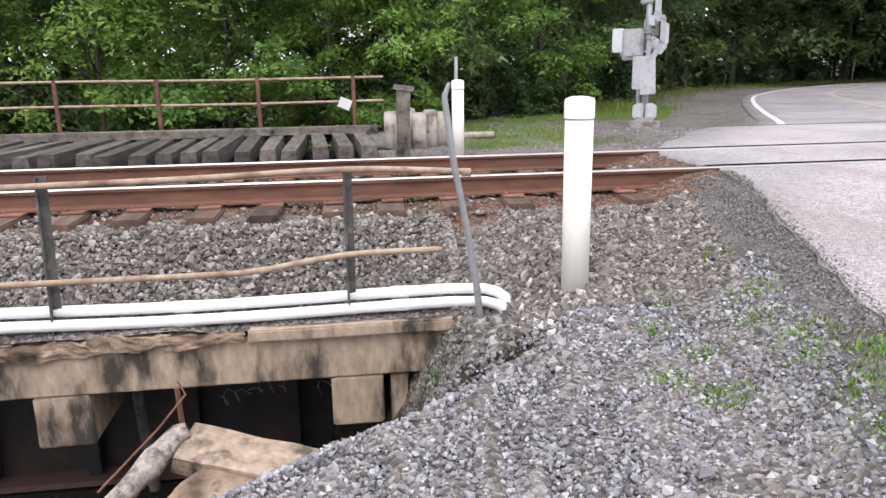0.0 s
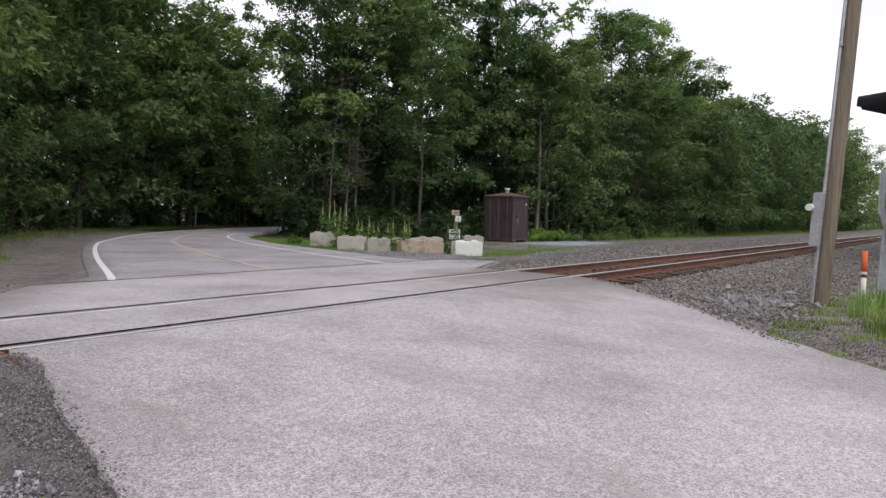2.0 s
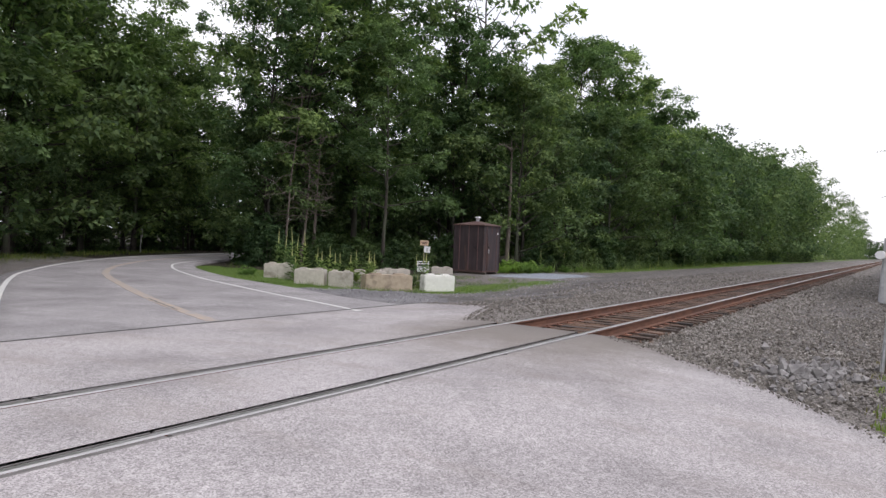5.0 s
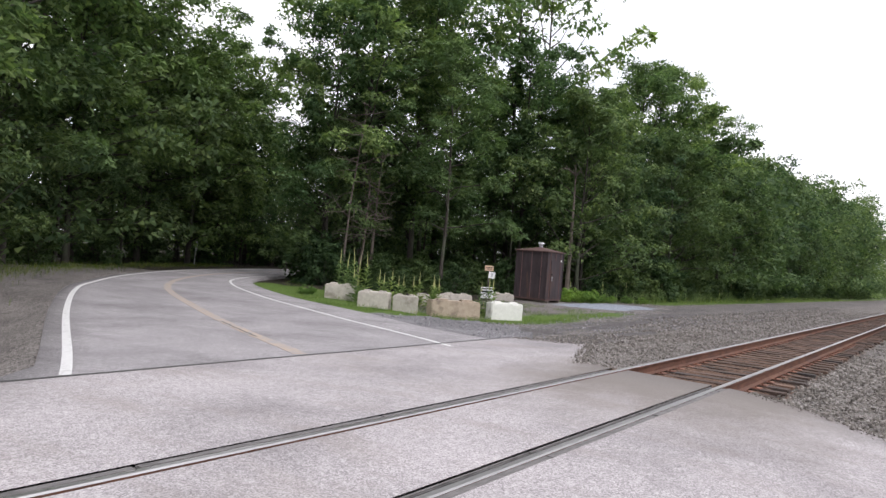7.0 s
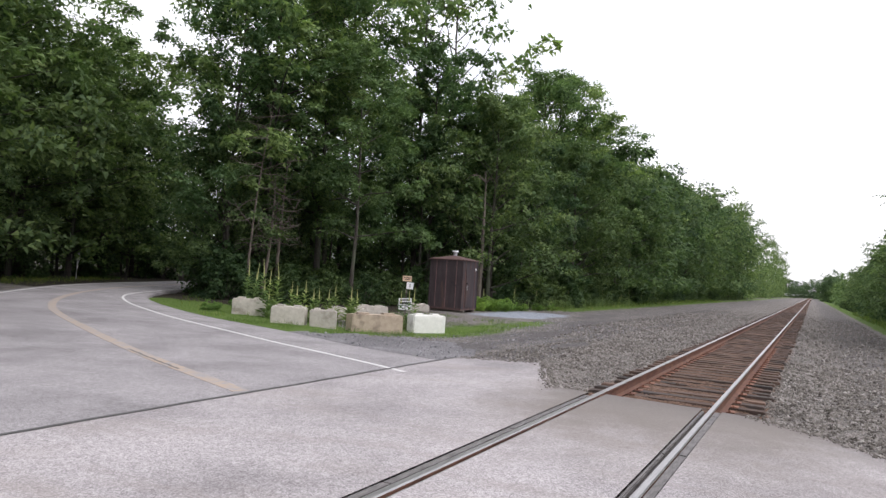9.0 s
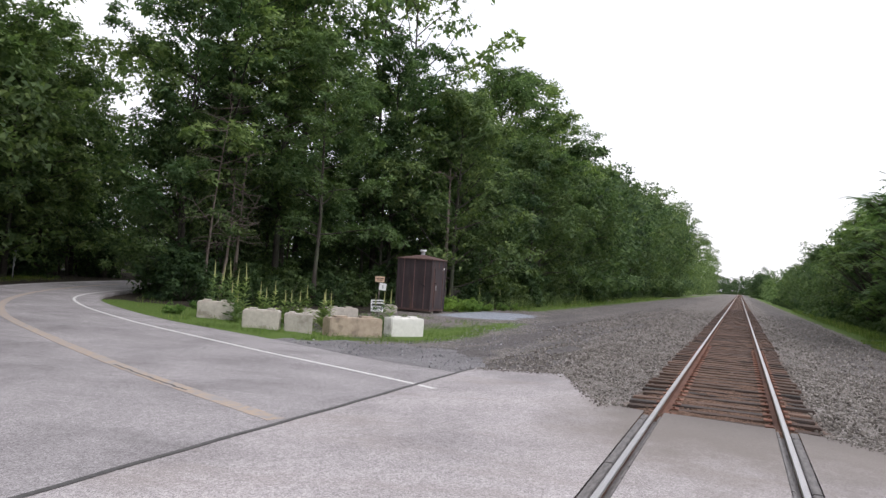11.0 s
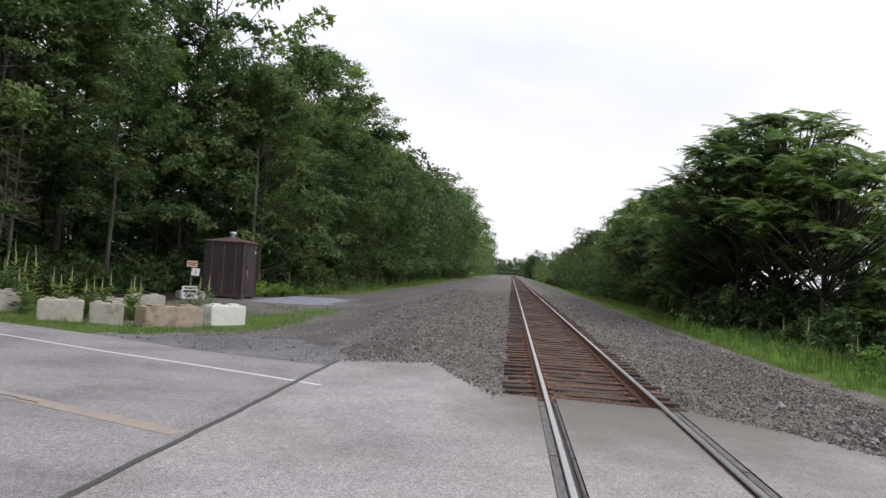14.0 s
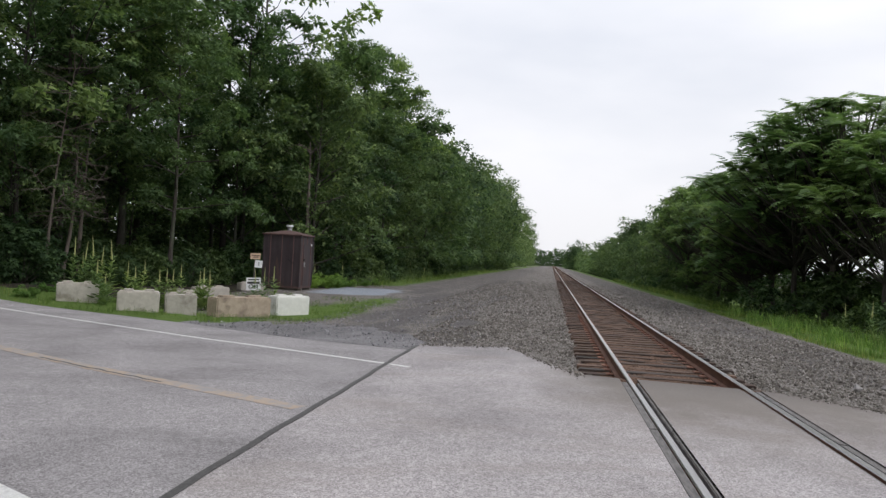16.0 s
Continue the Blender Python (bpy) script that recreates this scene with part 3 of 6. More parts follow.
# creek below the bridge
tagged(part("water", mesh_of("water", [(-90, -40, -2.32), (-12.3, -40, -2.32), (-12.3, 40, -2.32), (-90, 40, -2.32)], [(0, 1, 2, 3)]), WATER), "dark rippled creek water under the bridge", "water", kind="structure")


# ---- road ----
def strip(left, right, lift, across=8, skirt=0.16):
    """A paved strip between two edge lines, with its sides let down into the ground."""
    n = len(left)
    s = np.linspace(0, 1, across + 1)
    xy = left[:, None] * (1 - s)[None, :, None] + right[:, None] * s[None, :, None]
    z = road_z(xy[..., 0], xy[..., 1]) + lift
    top = np.concatenate([xy, z[..., None]], -1)
    rows = np.concatenate([top[:, :1] - [0, 0, skirt], top, top[:, -1:] - [0, 0, skirt]], 1)
    m = rows.shape[1]
    i, j = np.meshgrid(np.arange(n - 1), np.arange(m - 1), indexing="ij")
    a = i * m + j
    return rows.reshape(-1, 3), np.stack([a, a + 1, a + m + 1, a + m], -1).reshape(-1, 4)


def edge_rows(ys, wobble=0.0, seed=0):
    r = np.random.default_rng(seed)
    w = np.convolve(r.normal(0, 1, len(ys) + 4), np.ones(5) / 5, "valid") * wobble
    return np.stack([west_edge(ys) + w, ys], -1), np.stack([east_edge(ys) - w[::-1], ys], -1)


road_things = []
for label, ys, seed in (("pale coarse asphalt road before the rails", np.arange(-30, -0.15, 0.18), 1), ("pale asphalt panel between the rails", np.linspace(0.115, 1.395, 6), 2), ("pale asphalt road behind the rails", np.linspace(1.637, 4.86, 18), 3)):
    left, right = edge_rows(ys, 0.10 if seed != 2 else 0.03, seed)
    if seed == 1:
        left[-1, 1] = right[-1, 1] = -0.132
    road_things.append(tagged(part("road", mesh_of("road", *strip(left, right, 0.0), True), PANEL), label, "road", kind="structure"))


def spline(points, step=0.6):
    """A smooth line through points."""
    p = np.array(points, dtype=float)
    q = np.concatenate([[2 * p[0] - p[1]], p, [2 * p[-1] - p[-2]]])
    out = []
    for k in range(1, len(q) - 2):
        n = max(2, int(np.linalg.norm(q[k + 1] - q[k]) / step))
        t = np.linspace(0, 1, n, endpoint=False)[:, None]
        out.append(0.5 * (2 * q[k] + (q[k + 1] - q[k - 1]) * t + (2 * q[k - 1] - 5 * q[k] + 4 * q[k + 1] - q[k + 2]) * t ** 2 + (3 * q[k] - q[k - 1] - 3 * q[k + 1] + q[k + 2]) * t ** 3))
    return np.concatenate(out + [p[-1:]])


def along(line, count):
    d = np.r_[0, np.cumsum(np.linalg.norm(np.diff(line, axis=0), axis=1))]
    s = np.linspace(0, d[-1], count)
    return np.stack([np.interp(s, d, line[:, 0]), np.interp(s, d, line[:, 1])], -1)


LEFT_LINE = spline([(-5.87, 4.93), (-5.1, 6.35), (-2.2, 11.9), (0.7, 17.0), (2.9, 20.1), (7.6, 25.3), (15.0, 31.2), (25, 36.2), (36, 40.0), (55, 45)])
RIGHT_LINE = spline([(0.62, 4.5), (0.92, 5.0), (1.90, 7.0), (3.38, 10.26), (5.76, 15.3), (8.7, 20.35), (11.95, 24.1), (16.8, 27.2), (23, 30.2), (31, 33.2), (42, 36.2), (60, 41)])
RIGHT_EDGE = spline([(2.55, 4.85), (3.4, 7.2), (4.3, 8.9), (5.1, 10.7), (7.0, 15.4), (10.0, 20.6), (12.9, 23.9), (17.1, 26.8), (23.2, 29.8), (31.2, 32.8), (42, 35.8), (60, 40.6)])
CENTRE_LINE = spline([(-2.42, 5.0), (-0.78, 8.5), (1.5, 13.0), (4.6, 18.5), (8.4, 23.1), (13.5, 27.5), (20.5, 31.8), (28.5, 35), (39, 38.4), (57, 43.2)])


def beside(line, offset):
    d = np.gradient(line, axis=0)
    d /= np.linalg.norm(d, axis=1)[:, None]
    return line + offset * np.stack([-d[:, 1], d[:, 0]], -1)


lefts, rights = along(beside(LEFT_LINE, 0.32), 120), along(RIGHT_EDGE, 120)
lefts[0], rights[0] = (-6.7, 4.885), (2.55, 4.885)
tagged(part("road", mesh_of("road", *strip(lefts, rights, 0.0, 10), True), ROAD), "worn grey asphalt road curving into the woods", "road", kind="structure")


def painted(name, line, width, material, label, lift=0.004):
    v, f = strip(beside(line, width / 2), beside(line, -width / 2), lift, 1, 0.003)
    return tagged(part(name, mesh_of(name, v, f), material), label, "road marking", kind="structure")


painted("edge_line", along(LEFT_LINE, 140), 0.12, WHITE_LINE, "worn white edge line painted on the road")
painted("edge_line", along(RIGHT_LINE, 140), 0.09, WHITE_LINE, "thin worn white edge line painted on the road")
painted("centre_line", along(beside(CENTRE_LINE, 0.02), 120), 0.22, YELLOW_LINE, "faded yellow centre line painted on the road")
joint_x = np.linspace(-6.9, 3.3, 90)
joint = np.stack([joint_x, 4.873 + 0.008 * np.sin(joint_x * 1.3) + 0.006 * np.sin(joint_x * 5.1)], -1)
painted("tar_joint", joint, 0.072, TAR, "dark tar joint across the asphalt road", 0.006)
crack = along(beside(CENTRE_LINE, 0.05), 700)[20:46]
painted("road_crack", crack + np.stack([0.012 * np.sin(np.arange(26) * 1.7), 0.02 * np.sin(np.arange(26) * 0.9)], -1), 0.032, TAR, "dark open crack along the centre line", 0.006)
apron_y = np.linspace(4.83, 10.4, 34)
apron_l = np.stack([np.interp(apron_y, [4.9, 8.4, 8.6, 10.4], [2.5, 3.95, 4.05, 4.95]), apron_y], -1)
apron_r = np.stack([np.interp(apron_y, [4.9, 6.0, 7.3, 9.2, 10.4], [4.1, 6.0, 6.6, 6.2, 5.3]) + 0.3 * np.sin(apron_y * 5) + 0.15 * np.sin(apron_y * 13), apron_y], -1)
tagged(part("apron", mesh_of("apron", *strip(apron_l, apron_r, -0.03, 6, 0.4), True), APRON), "dark broken asphalt apron beside the road", "road", kind="structure")

# ---- railway ----
track = empty("railway_track", label="single railway track with rusty rails on timber ties", category="railway track", kind="structure")
PROFILE = [(-0.07, -0.175), (0.07, -0.175), (0.07, -0.163), (0.012, -0.145), (0.009, -0.045), (0.034, -0.038), (0.036, -0.012), (0.026, 0.0), (-0.026, 0.0), (-0.036, -0.012), (-0.034, -0.038), (-0.009, -0.045), (-0.012, -0.145), (-0.07, -0.163)]
for ry in (0.0, 1.505):
    xs = spaced((-80, 40, 4), (40, 900, 40))
    prof = np.array(PROFILE)
    ring = np.concatenate([np.repeat(xs, len(prof))[:, None], np.tile(prof, (len(xs), 1)) + [ry, 0]], 1)
    m = len(prof)
    i, j = np.meshgrid(np.arange(len(xs) - 1), np.arange(m), indexing="ij")
    a, b = i * m + j, i * m + (j + 1) % m
    me = mesh_of("rail", ring, np.stack([a, a + m, b + m, b], -1).reshape(-1, 4))
    me.materials.append(RUST), me.materials.append(POLISHED)
    top = np.isin(np.tile(np.arange(m), len(xs) - 1), (6, 7, 8))
    me.polygons.foreach_set("material_index", top.astype(np.int32))
    part("rail", me, RUST, track, "rusty steel rail with a bright worn head")
# rubber strips along the rails in the crossing
for ya, yb, zt in ((-0.129, -0.045, -0.008), (0.075, 0.112, -0.012), (1.398, 1.43, -0.012), (1.55, 1.634, -0.008)):
    for k, xa in enumerate(np.arange(-9.6, 0.3, 2.45)):
        xb = min(xa + 2.43, 0.55)
        part("rubber_strip", boxed((xb - xa, yb - ya, 0.1), pose((xa + xb) / 2, (ya + yb) / 2, zt - 0.05 + 0.002 * (k % 2)), 0.008), RUBBER, track, "black rubber strip beside the rail")
    part("flangeway_bed", boxed((10.0, 0.25, 0.04), pose(-4.6, 0.0 if ya < 1 else 1.505, -0.075)), RUBBER, track) if zt == -0.012 else None
tie_mesh = bpy.data.meshes.new("tie")
bm = boxed((0.23, 2.6, 0.17), pose(0, 0, -0.085), 0.012)
bm.to_mesh(tie_mesh), bm.free()
tie_mesh.materials.append(TIE)
plate_mesh = bpy.data.meshes.new("tie_plate")
bm = box(boxed((0.19, 0.36, 0.014), pose(0, 0, 0.007), 0.003), (0.03, 0.03, 0.03), pose(0.06, 0.11, 0.025), 0.006)
box(bm, (0.03, 0.03, 0.03), pose(-0.06, -0.11, 0.025), 0.006)
bm.to_mesh(plate_mesh), bm.free()
plate_mesh.materials.append(PLATE)
pale_mesh = tie_mesh.copy()
pale_mesh.materials.clear(), pale_mesh.materials.append(TIE_PALE)
tie_rng = random.Random(5)
tie_xs = [x for x in np.arange(-21.0, 70.0, 0.52) if x < -9.7 or x > 0.75]
for x in tie_xs:
    me = pale_mesh if 0.7 < x < 1.3 else tie_mesh
    o = part("tie", me, TIE, track, at=pose(x + tie_rng.uniform(-0.03, 0.03), 0.7525 + tie_rng.uniform(-0.06, 0.06), -0.188 + tie_rng.uniform(-0.008, 0.006), 0, 0, tie_rng.uniform(-1.5, 1.5)))
    if x < 16:
        for ry in (0.0, 1.505):
            part("tie_plate", plate_mesh, PLATE, track, at=pose(o.location.x, ry, -0.187))
far_ties = []
for x in np.arange(70.0, 420.0, 0.52):
    v = np.array([(x - 0.115, -0.55, -0.19), (x + 0.115, -0.55, -0.19), (x + 0.115, 2.05, -0.19), (x - 0.115, 2.05, -0.19)])
    far_ties.append((np.concatenate([v, v - [0, 0, 0.15]]), np.array([(0, 1, 2, 3), (0, 4, 5, 1), (1, 5, 6, 2), (2, 6, 7, 3), (3, 7, 4, 0)])))
tagged(part("distant_ties", mesh_of("distant_ties", *joined(far_ties)), TIE, track), kind="stuff")


# ---- trees and woods ----
def kites(at, along_dir, normal, length, width, fold=0.25):
    """Leaf blades: a kite each, bent along its middle."""
    side = np.cross(normal, along_dir)
    side /= np.linalg.norm(side, axis=1)[:, None] + 1e-9
    length, width = np.asarray(length)[:, None], np.asarray(width)[:, None]
    lift = normal * width * fold
    v = np.stack([at, at + along_dir * length * 0.45 + side * width / 2 + lift, at + along_dir * length, at + along_dir * length * 0.45 - side * width / 2 + lift], 1)
    return v.reshape(-1, 3), np.arange(len(at) * 4).reshape(-1, 4)


def unit(v):
    return v / (np.linalg.norm(v, axis=-1, keepdims=True) + 1e-9)


def blades(at, along_dir, normal, length, width):
    """Small leaves: one pointed blade each."""
    side = np.cross(normal, along_dir)
    side /= np.linalg.norm(side, axis=1)[:, None] + 1e-9
    length, width = np.asarray(length)[:, None], np.asarray(width)[:, None]
    v = np.stack([at - side * width / 2, at + side * width / 2, at + along_dir * length], 1)
    return v.reshape(-1, 3), np.arange(len(at) * 3).reshape(-1, 3)


def clump_leaves(r, centres, radii, count, size, sprays=9):
    """Leaves gathered into flat sprays, the sprays into clumps, turned up and outwards."""
    m = len(centres) * sprays
    way = unit(r.normal(0, 1, (m, 3)))
    reach = np.repeat(radii, sprays)[:, None]
    heart = np.repeat(centres, sprays, 0) + way * reach * (r.uniform(0.2, 1.0, (m, 1)) ** 0.6) * [1, 1, 0.56]
    tilt = unit(way * 0.5 + [0, 0, 0.9] + r.normal(0, 0.22, (m, 3)))
    per = max(2, int(round(count / sprays)))
    c, d, n, k = np.repeat(heart, per, 0), np.repeat(way, per, 0), np.repeat(tilt, per, 0), np.repeat(reach, per, 0)
    off = r.normal(0, 1, c.shape) * k * 0.27
    off -= n * np.sum(off * n, axis=1)[:, None] * 0.68
    off[:, 2] -= np.sum(off[:, :2] ** 2, axis=1) * 0.35
    n = unit(n + r.normal(0, 0.38, c.shape))
    u = unit(np.cross(n, r.normal(0, 1, c.shape)) + d * 0.3 + [0, 0, -0.3])
    z = size * r.uniform(0.6, 1.35, len(c))
    return blades(c + off, u, n, z, z * 0.66)


def limb(r, a, way, length, r0, rise=0.15, n=6, wander=0.12):
    p, d, out = np.array(a, float), unit(np.array(way, float)), []
    for i in range(n + 1):
        out.append(p.copy())
        d = unit(d + r.normal(0, wander, 3) + [0, 0, rise / n])
        p = p + d * length / n
    return np.array(out), np.linspace(r0, r0 * 0.18, n + 1)


def tree_meshes(seed, tall, spread, bare, trunk_r, leaf, per_clump, limbs=26, shape=0.5, gaps=0.0, lean=0.03, fine=True):
    """Trunk with limbs, and crown, of one broadleaf tree. bare: height of the trunk without leaves."""
    r = np.random.default_rng(seed)
    n = 10
    zs = np.linspace(0, tall * 0.93, n)
    wob = np.cumsum(r.normal(0, lean, (n, 2)), 0) * tall * 0.08
    path = np.column_stack([wob - wob[0], zs])
    wood = [tube(path, trunk_r * (1 - 0.88 * (zs / zs[-1]) ** 0.8) + np.where(zs < 0.1, trunk_r * 0.3, 0), 8)]
    centres, radii = [], []
    for k in range(limbs):
        f = (k + r.uniform(0, 1)) / limbs
        z = bare + (tall * 0.9 - bare) * f
        o = np.array([np.interp(z, zs, path[:, 0]), np.interp(z, zs, path[:, 1]), z])
        reach = spread * (0.28 + 0.95 * np.sin(np.pi * (0.18 + 0.82 * f) ** (0.6 + shape)) ) * r.uniform(0.65, 1.15)
        a = k * 2.4 + r.uniform(-0.4, 0.4)
        way = (np.cos(a), np.sin(a), 0.25 + 0.75 * f)
        p, q = limb(r, o, way, reach, trunk_r * 0.40 * (1 - 0.6 * f), 0.1)
        wood.append(tube(p, q, 4) if fine else tube(p[::3], q[::3], 3))
        for w in (3, 5, 6) if fine else (2, 4, 6):
            if r.uniform() < gaps:
                continue
            s = r.uniform(0.55, 1.05) * (0.5 + 0.09 * spread) * (1.12 if fine else 1.5)
            centres.append(p[w] + r.normal(0, 0.28 * s, 3) + [0, 0, 0.1]), radii.append(s)
            if w > 3 and fine:
                b, bq = limb(r, p[w], unit(p[w] - p[w - 1]) + r.normal(0, 0.6, 3), reach * 0.35, q[w] * 0.6, 0.1, 2)
                wood.append(tube(b, bq, 3))
                centres.append(b[-1]), radii.append(s * 0.8)
    centres.append(path[-1]), radii.append(0.8)
    return mesh_of("trunk", *joined(wood), True), mesh_of("crown", *clump_leaves(r, np.array(centres), np.array(radii), per_clump, leaf))


def feather_tree_meshes(seed, tall, spread, tips=75):
    """A sumac-like tree: rosettes of long feathered leaves at the tips of forked limbs."""
    r = np.random.default_rng(seed)
    n = 8
    zs = np.linspace(0, tall * 0.7, n)
    wob = np.cumsum(r.normal(0, 0.06, (n, 2)), 0)
    path = np.column_stack([wob - wob[0], zs])
    wood, verts = [tube(path, 0.11 * (1 - 0.7 * zs / zs[-1]), 7)], []
    for k in range(tips):
        f = r.uniform(0, 1)
        a = k * 2.4
        o = path[int(3 + f * (n - 4))]
        end = np.array([np.cos(a), np.sin(a), 0]) * spread * np.sqrt(r.uniform(0.05, 1.0)) * (0.12 + 1.0 * np.sqrt(1.0 - 0.94 * f * f)) + [path[-1, 0], path[-1, 1], tall * (0.47 + 0.49 * f)]
        mid = (o + end) / 2 + [0, 0, -0.3]
        t = np.linspace(0, 1, 5)[:, None]
        c = (1 - t) ** 2 * o + 2 * t * (1 - t) * mid + t ** 2 * end
        wood.append(tube(c, np.linspace(0.045, 0.015, 5), 4))
        leaves = 9
        for m in range(leaves):
            b = m * 2.4 + r.uniform(0, 1)
            out = np.array([np.cos(b), np.sin(b), r.uniform(-0.05, 1.0)])
            long = r.uniform(0.42, 0.72)
            s = np.linspace(0.12, 1.0, 7)
            spine = end + out * long * s[:, None] - np.array([0, 0, 0.48 * long]) * (s[:, None] ** 2)
            d = unit(np.gradient(spine, axis=0))
            nrm = unit(np.cross(np.cross(d, [0, 0, 1.0]), d))
            side = np.cross(nrm, d)
            for sg in (1, -1):
                verts.append(blades(spine, unit(side * sg + d * 0.45 - nrm * 0.22), nrm, 0.23 * (1.2 - 0.6 * s), 0.085 * np.ones(7)))
    return mesh_of("trunk", *joined(wood), True), mesh_of("crown", *joined(verts))


def bush_mesh(seed, tall, spread, leaf, clumps=45, per=45):
    r = np.random.default_rng(seed)
    a, q = r.uniform(0, 2 * np.pi, clumps), np.sqrt(r.uniform(0, 1, clumps))
    z = tall * r.uniform(0.05, 0.9, clumps) * (1.05 - 0.55 * q ** 2)
    c = np.column_stack([np.cos(a) * q * spread, np.sin(a) * q * spread, z])
    stems = [tube(*limb(r, (0, 0, -0.1), c[k] + [0, 0, 0.3], np.linalg.norm(c[k]) * 0.9, 0.03, 0.1, 4), 4) for k in range(0, clumps, 4)]
    return mesh_of("stems", *joined(stems), True), mesh_of("leaves", *clump_leaves(r, c, r.uniform(0.3, 0.55, clumps) * (0.4 + 0.3 * spread), per, leaf))


def tree_thing(name, meshes, leaf, label, category="tree", parts=("trunk", "crown"), bark=None, group="trees of the woods"):
    ob = empty(name, label=label, category=category, group=group)
    part(parts[0], meshes[0], bark or BARK, ob)
    part(parts[1], meshes[1], leaf, ob)
    return ob


KINDS = {
    "tall_a": tree_thing("tree", tree_meshes(11, 17, 3.9, 3.2, 0.17, 0.205, 145, 28, 0.5, 0.10), LEAF_TALL, "tall broadleaf tree with a dense dark green crown"),
    "tall_b": tree_thing("tree", tree_meshes(12, 18, 3.5, 3.4, 0.15, 0.205, 142, 26, 0.35, 0.10), LEAF_TALL, "tall slim tree with layered green leaves"),
    "airy": tree_thing("tree", tree_meshes(13, 17, 3.4, 6.0, 0.14, 0.25, 62, 24, 0.2, 0.45), LEAF_TALL, "tall thin tree with an airy open top"),
    "mid": tree_thing("tree", tree_meshes(14, 11, 3.6, 0.8, 0.13, 0.19, 120, 26, 0.35), LEAF_WOOD, "medium broadleaf tree leafed down to the ground"),
    "bright": tree_thing("tree", tree_meshes(15, 9, 3.0, 0.8, 0.10, 0.15, 170, 24, 0.3, 0.1), LEAF_BRIGHT, "young tree with fresh light green leaves"),
    "deep": tree_thing("tree", tree_meshes(16, 18, 4.6, 1.5, 0.18, 0.36, 72, 26, 0.3, fine=False), LEAF_WOOD, "forest tree standing deep in the woods"),
    "far": tree_thing("tree", tree_meshes(26, 11, 3.7, 0.6, 0.13, 0.30, 90, 20, 0.35, fine=False), LEAF_WOOD, "broadleaf tree farther along the track"),
    "sumac": tree_thing("sumac_tree", feather_tree_meshes(17, 7.6, 2.8, 125), LEAF_SUMAC, "feathery leaved sumac tree beside the track", group="sumacs beside the track"),
    "sumac_b": tree_thing("sumac_tree", feather_tree_meshes(18, 5.2, 2.3, 80), LEAF_SUMAC, "low feathery leaved sumac beside the track", group="sumacs beside the track"),
    # these bushes carry the undergrowth's shade in their leaf colour
    "bush": tree_thing("bush", bush_mesh(19, 3.0, 1.7, 0.19, 45, 78), LEAF_SHRUB_SHADED, "dark green bush at the edge of the woods", "bush", ("stems", "leaves"), group="bushes"),
    "broad": tree_thing("bush", bush_mesh(23, 1.5, 0.8, 0.16, 26, 64), WEED_GREEN, "yellow green plant with broad round leaves", "bush", ("stems", "leaves"), group="bushes"),
    "bush_b": tree_thing("bush", bush_mesh(20, 1.8, 1.3, 0.135, 36, 110), LEAF_BRIGHT, "light green leafy bush on the verge", "bush", ("stems", "leaves"), group="bushes"),
}
used = set()
plant_rng = random.Random(21)


def plant(kind, x, y, size=1.0, turn=None, sink=0.05):
    turn = plant_rng.uniform(0, 360) if turn is None else turn
    z = max(height(x, y), -2.3) - sink
    m = pose(x, y, z, 0, 0, turn) @ Matrix.Diagonal((size * plant_rng.uniform(0.92, 1.08), size * plant_rng.uniform(0.92, 1.08), size, 1))
    if kind in used:
        return copy_thing(KINDS[kind], m)
    used.add(kind)
    KINDS[kind].matrix_basis = m
    return KINDS[kind]


R = plant_rng
# the grove between road and track: open and dark below at its western end
for kind, x, y, s in (("tall_a", 19.7, 23.9, 1.16), ("tall_b", 18.0, 24.6, 0.92), ("tall_a", 24.4, 24.0, 1.05), ("airy", 28.0, 26.0, 1.3), ("tall_b", 33.5, 23.6, 0.9), ("mid", 30.6, 20.8, 1.0), ("airy", 31.4, 27.4, 1.2), ("tall_a", 24.0, 26.8, 1.15), ("tall_b", 28.5, 27.4, 1.0), ("airy", 35.9, 21.6, 1.2), ("airy", 33.9, 23.0, 1.2),
                      ("mid", 17.9, 24.8, 0.8), ("bush", 16.9, 23.7, 1.0), ("bush", 18.6, 25.6, 1.1), ("mid", 20.5, 26.4, 0.9), ("bush", 21.5, 27.0, 1.0), ("mid", 23.5, 27.9, 0.8), ("mid", 27.5, 29.6, 0.9), ("bush", 23.5, 28.2, 1.2), ("bush", 15.9, 22.6, 0.7), ("tall_b", 22.0, 19.9, 0.85), ("bush", 17.6, 20.0, 0.6), ("bush", 19.4, 19.6, 0.6), ("bush", 21.4, 18.7, 0.6), ("bush", 23.6, 18.8, 0.65), ("bush", 25.6, 18.2, 0.7), ("bush", 27.4, 17.4, 0.65), ("bush", 22.4, 21.4, 0.8), ("bush", 25.4, 21.2, 0.8), ("bush", 28.6, 19.6, 0.8), ("bush", 19.6, 21.6, 0.7)):
    plant(kind, x, y, s)
for x in np.arange(18.8, 34, 1.9):
    plant("bush", x, 25.3 + R.uniform(-1.0, 1.0), R.uniform(0.7, 1.1))
for x in np.arange(20.5, 46, 4.2):
    for y in (26.6, 30.5):
        if y < 29 or x > 31:
            plant("deep", x + R.uniform(-1, 1), y + R.uniform(-1, 1), R.uniform(0.6, 0.75) if x < 32 else R.uniform(0.7, 0.85))
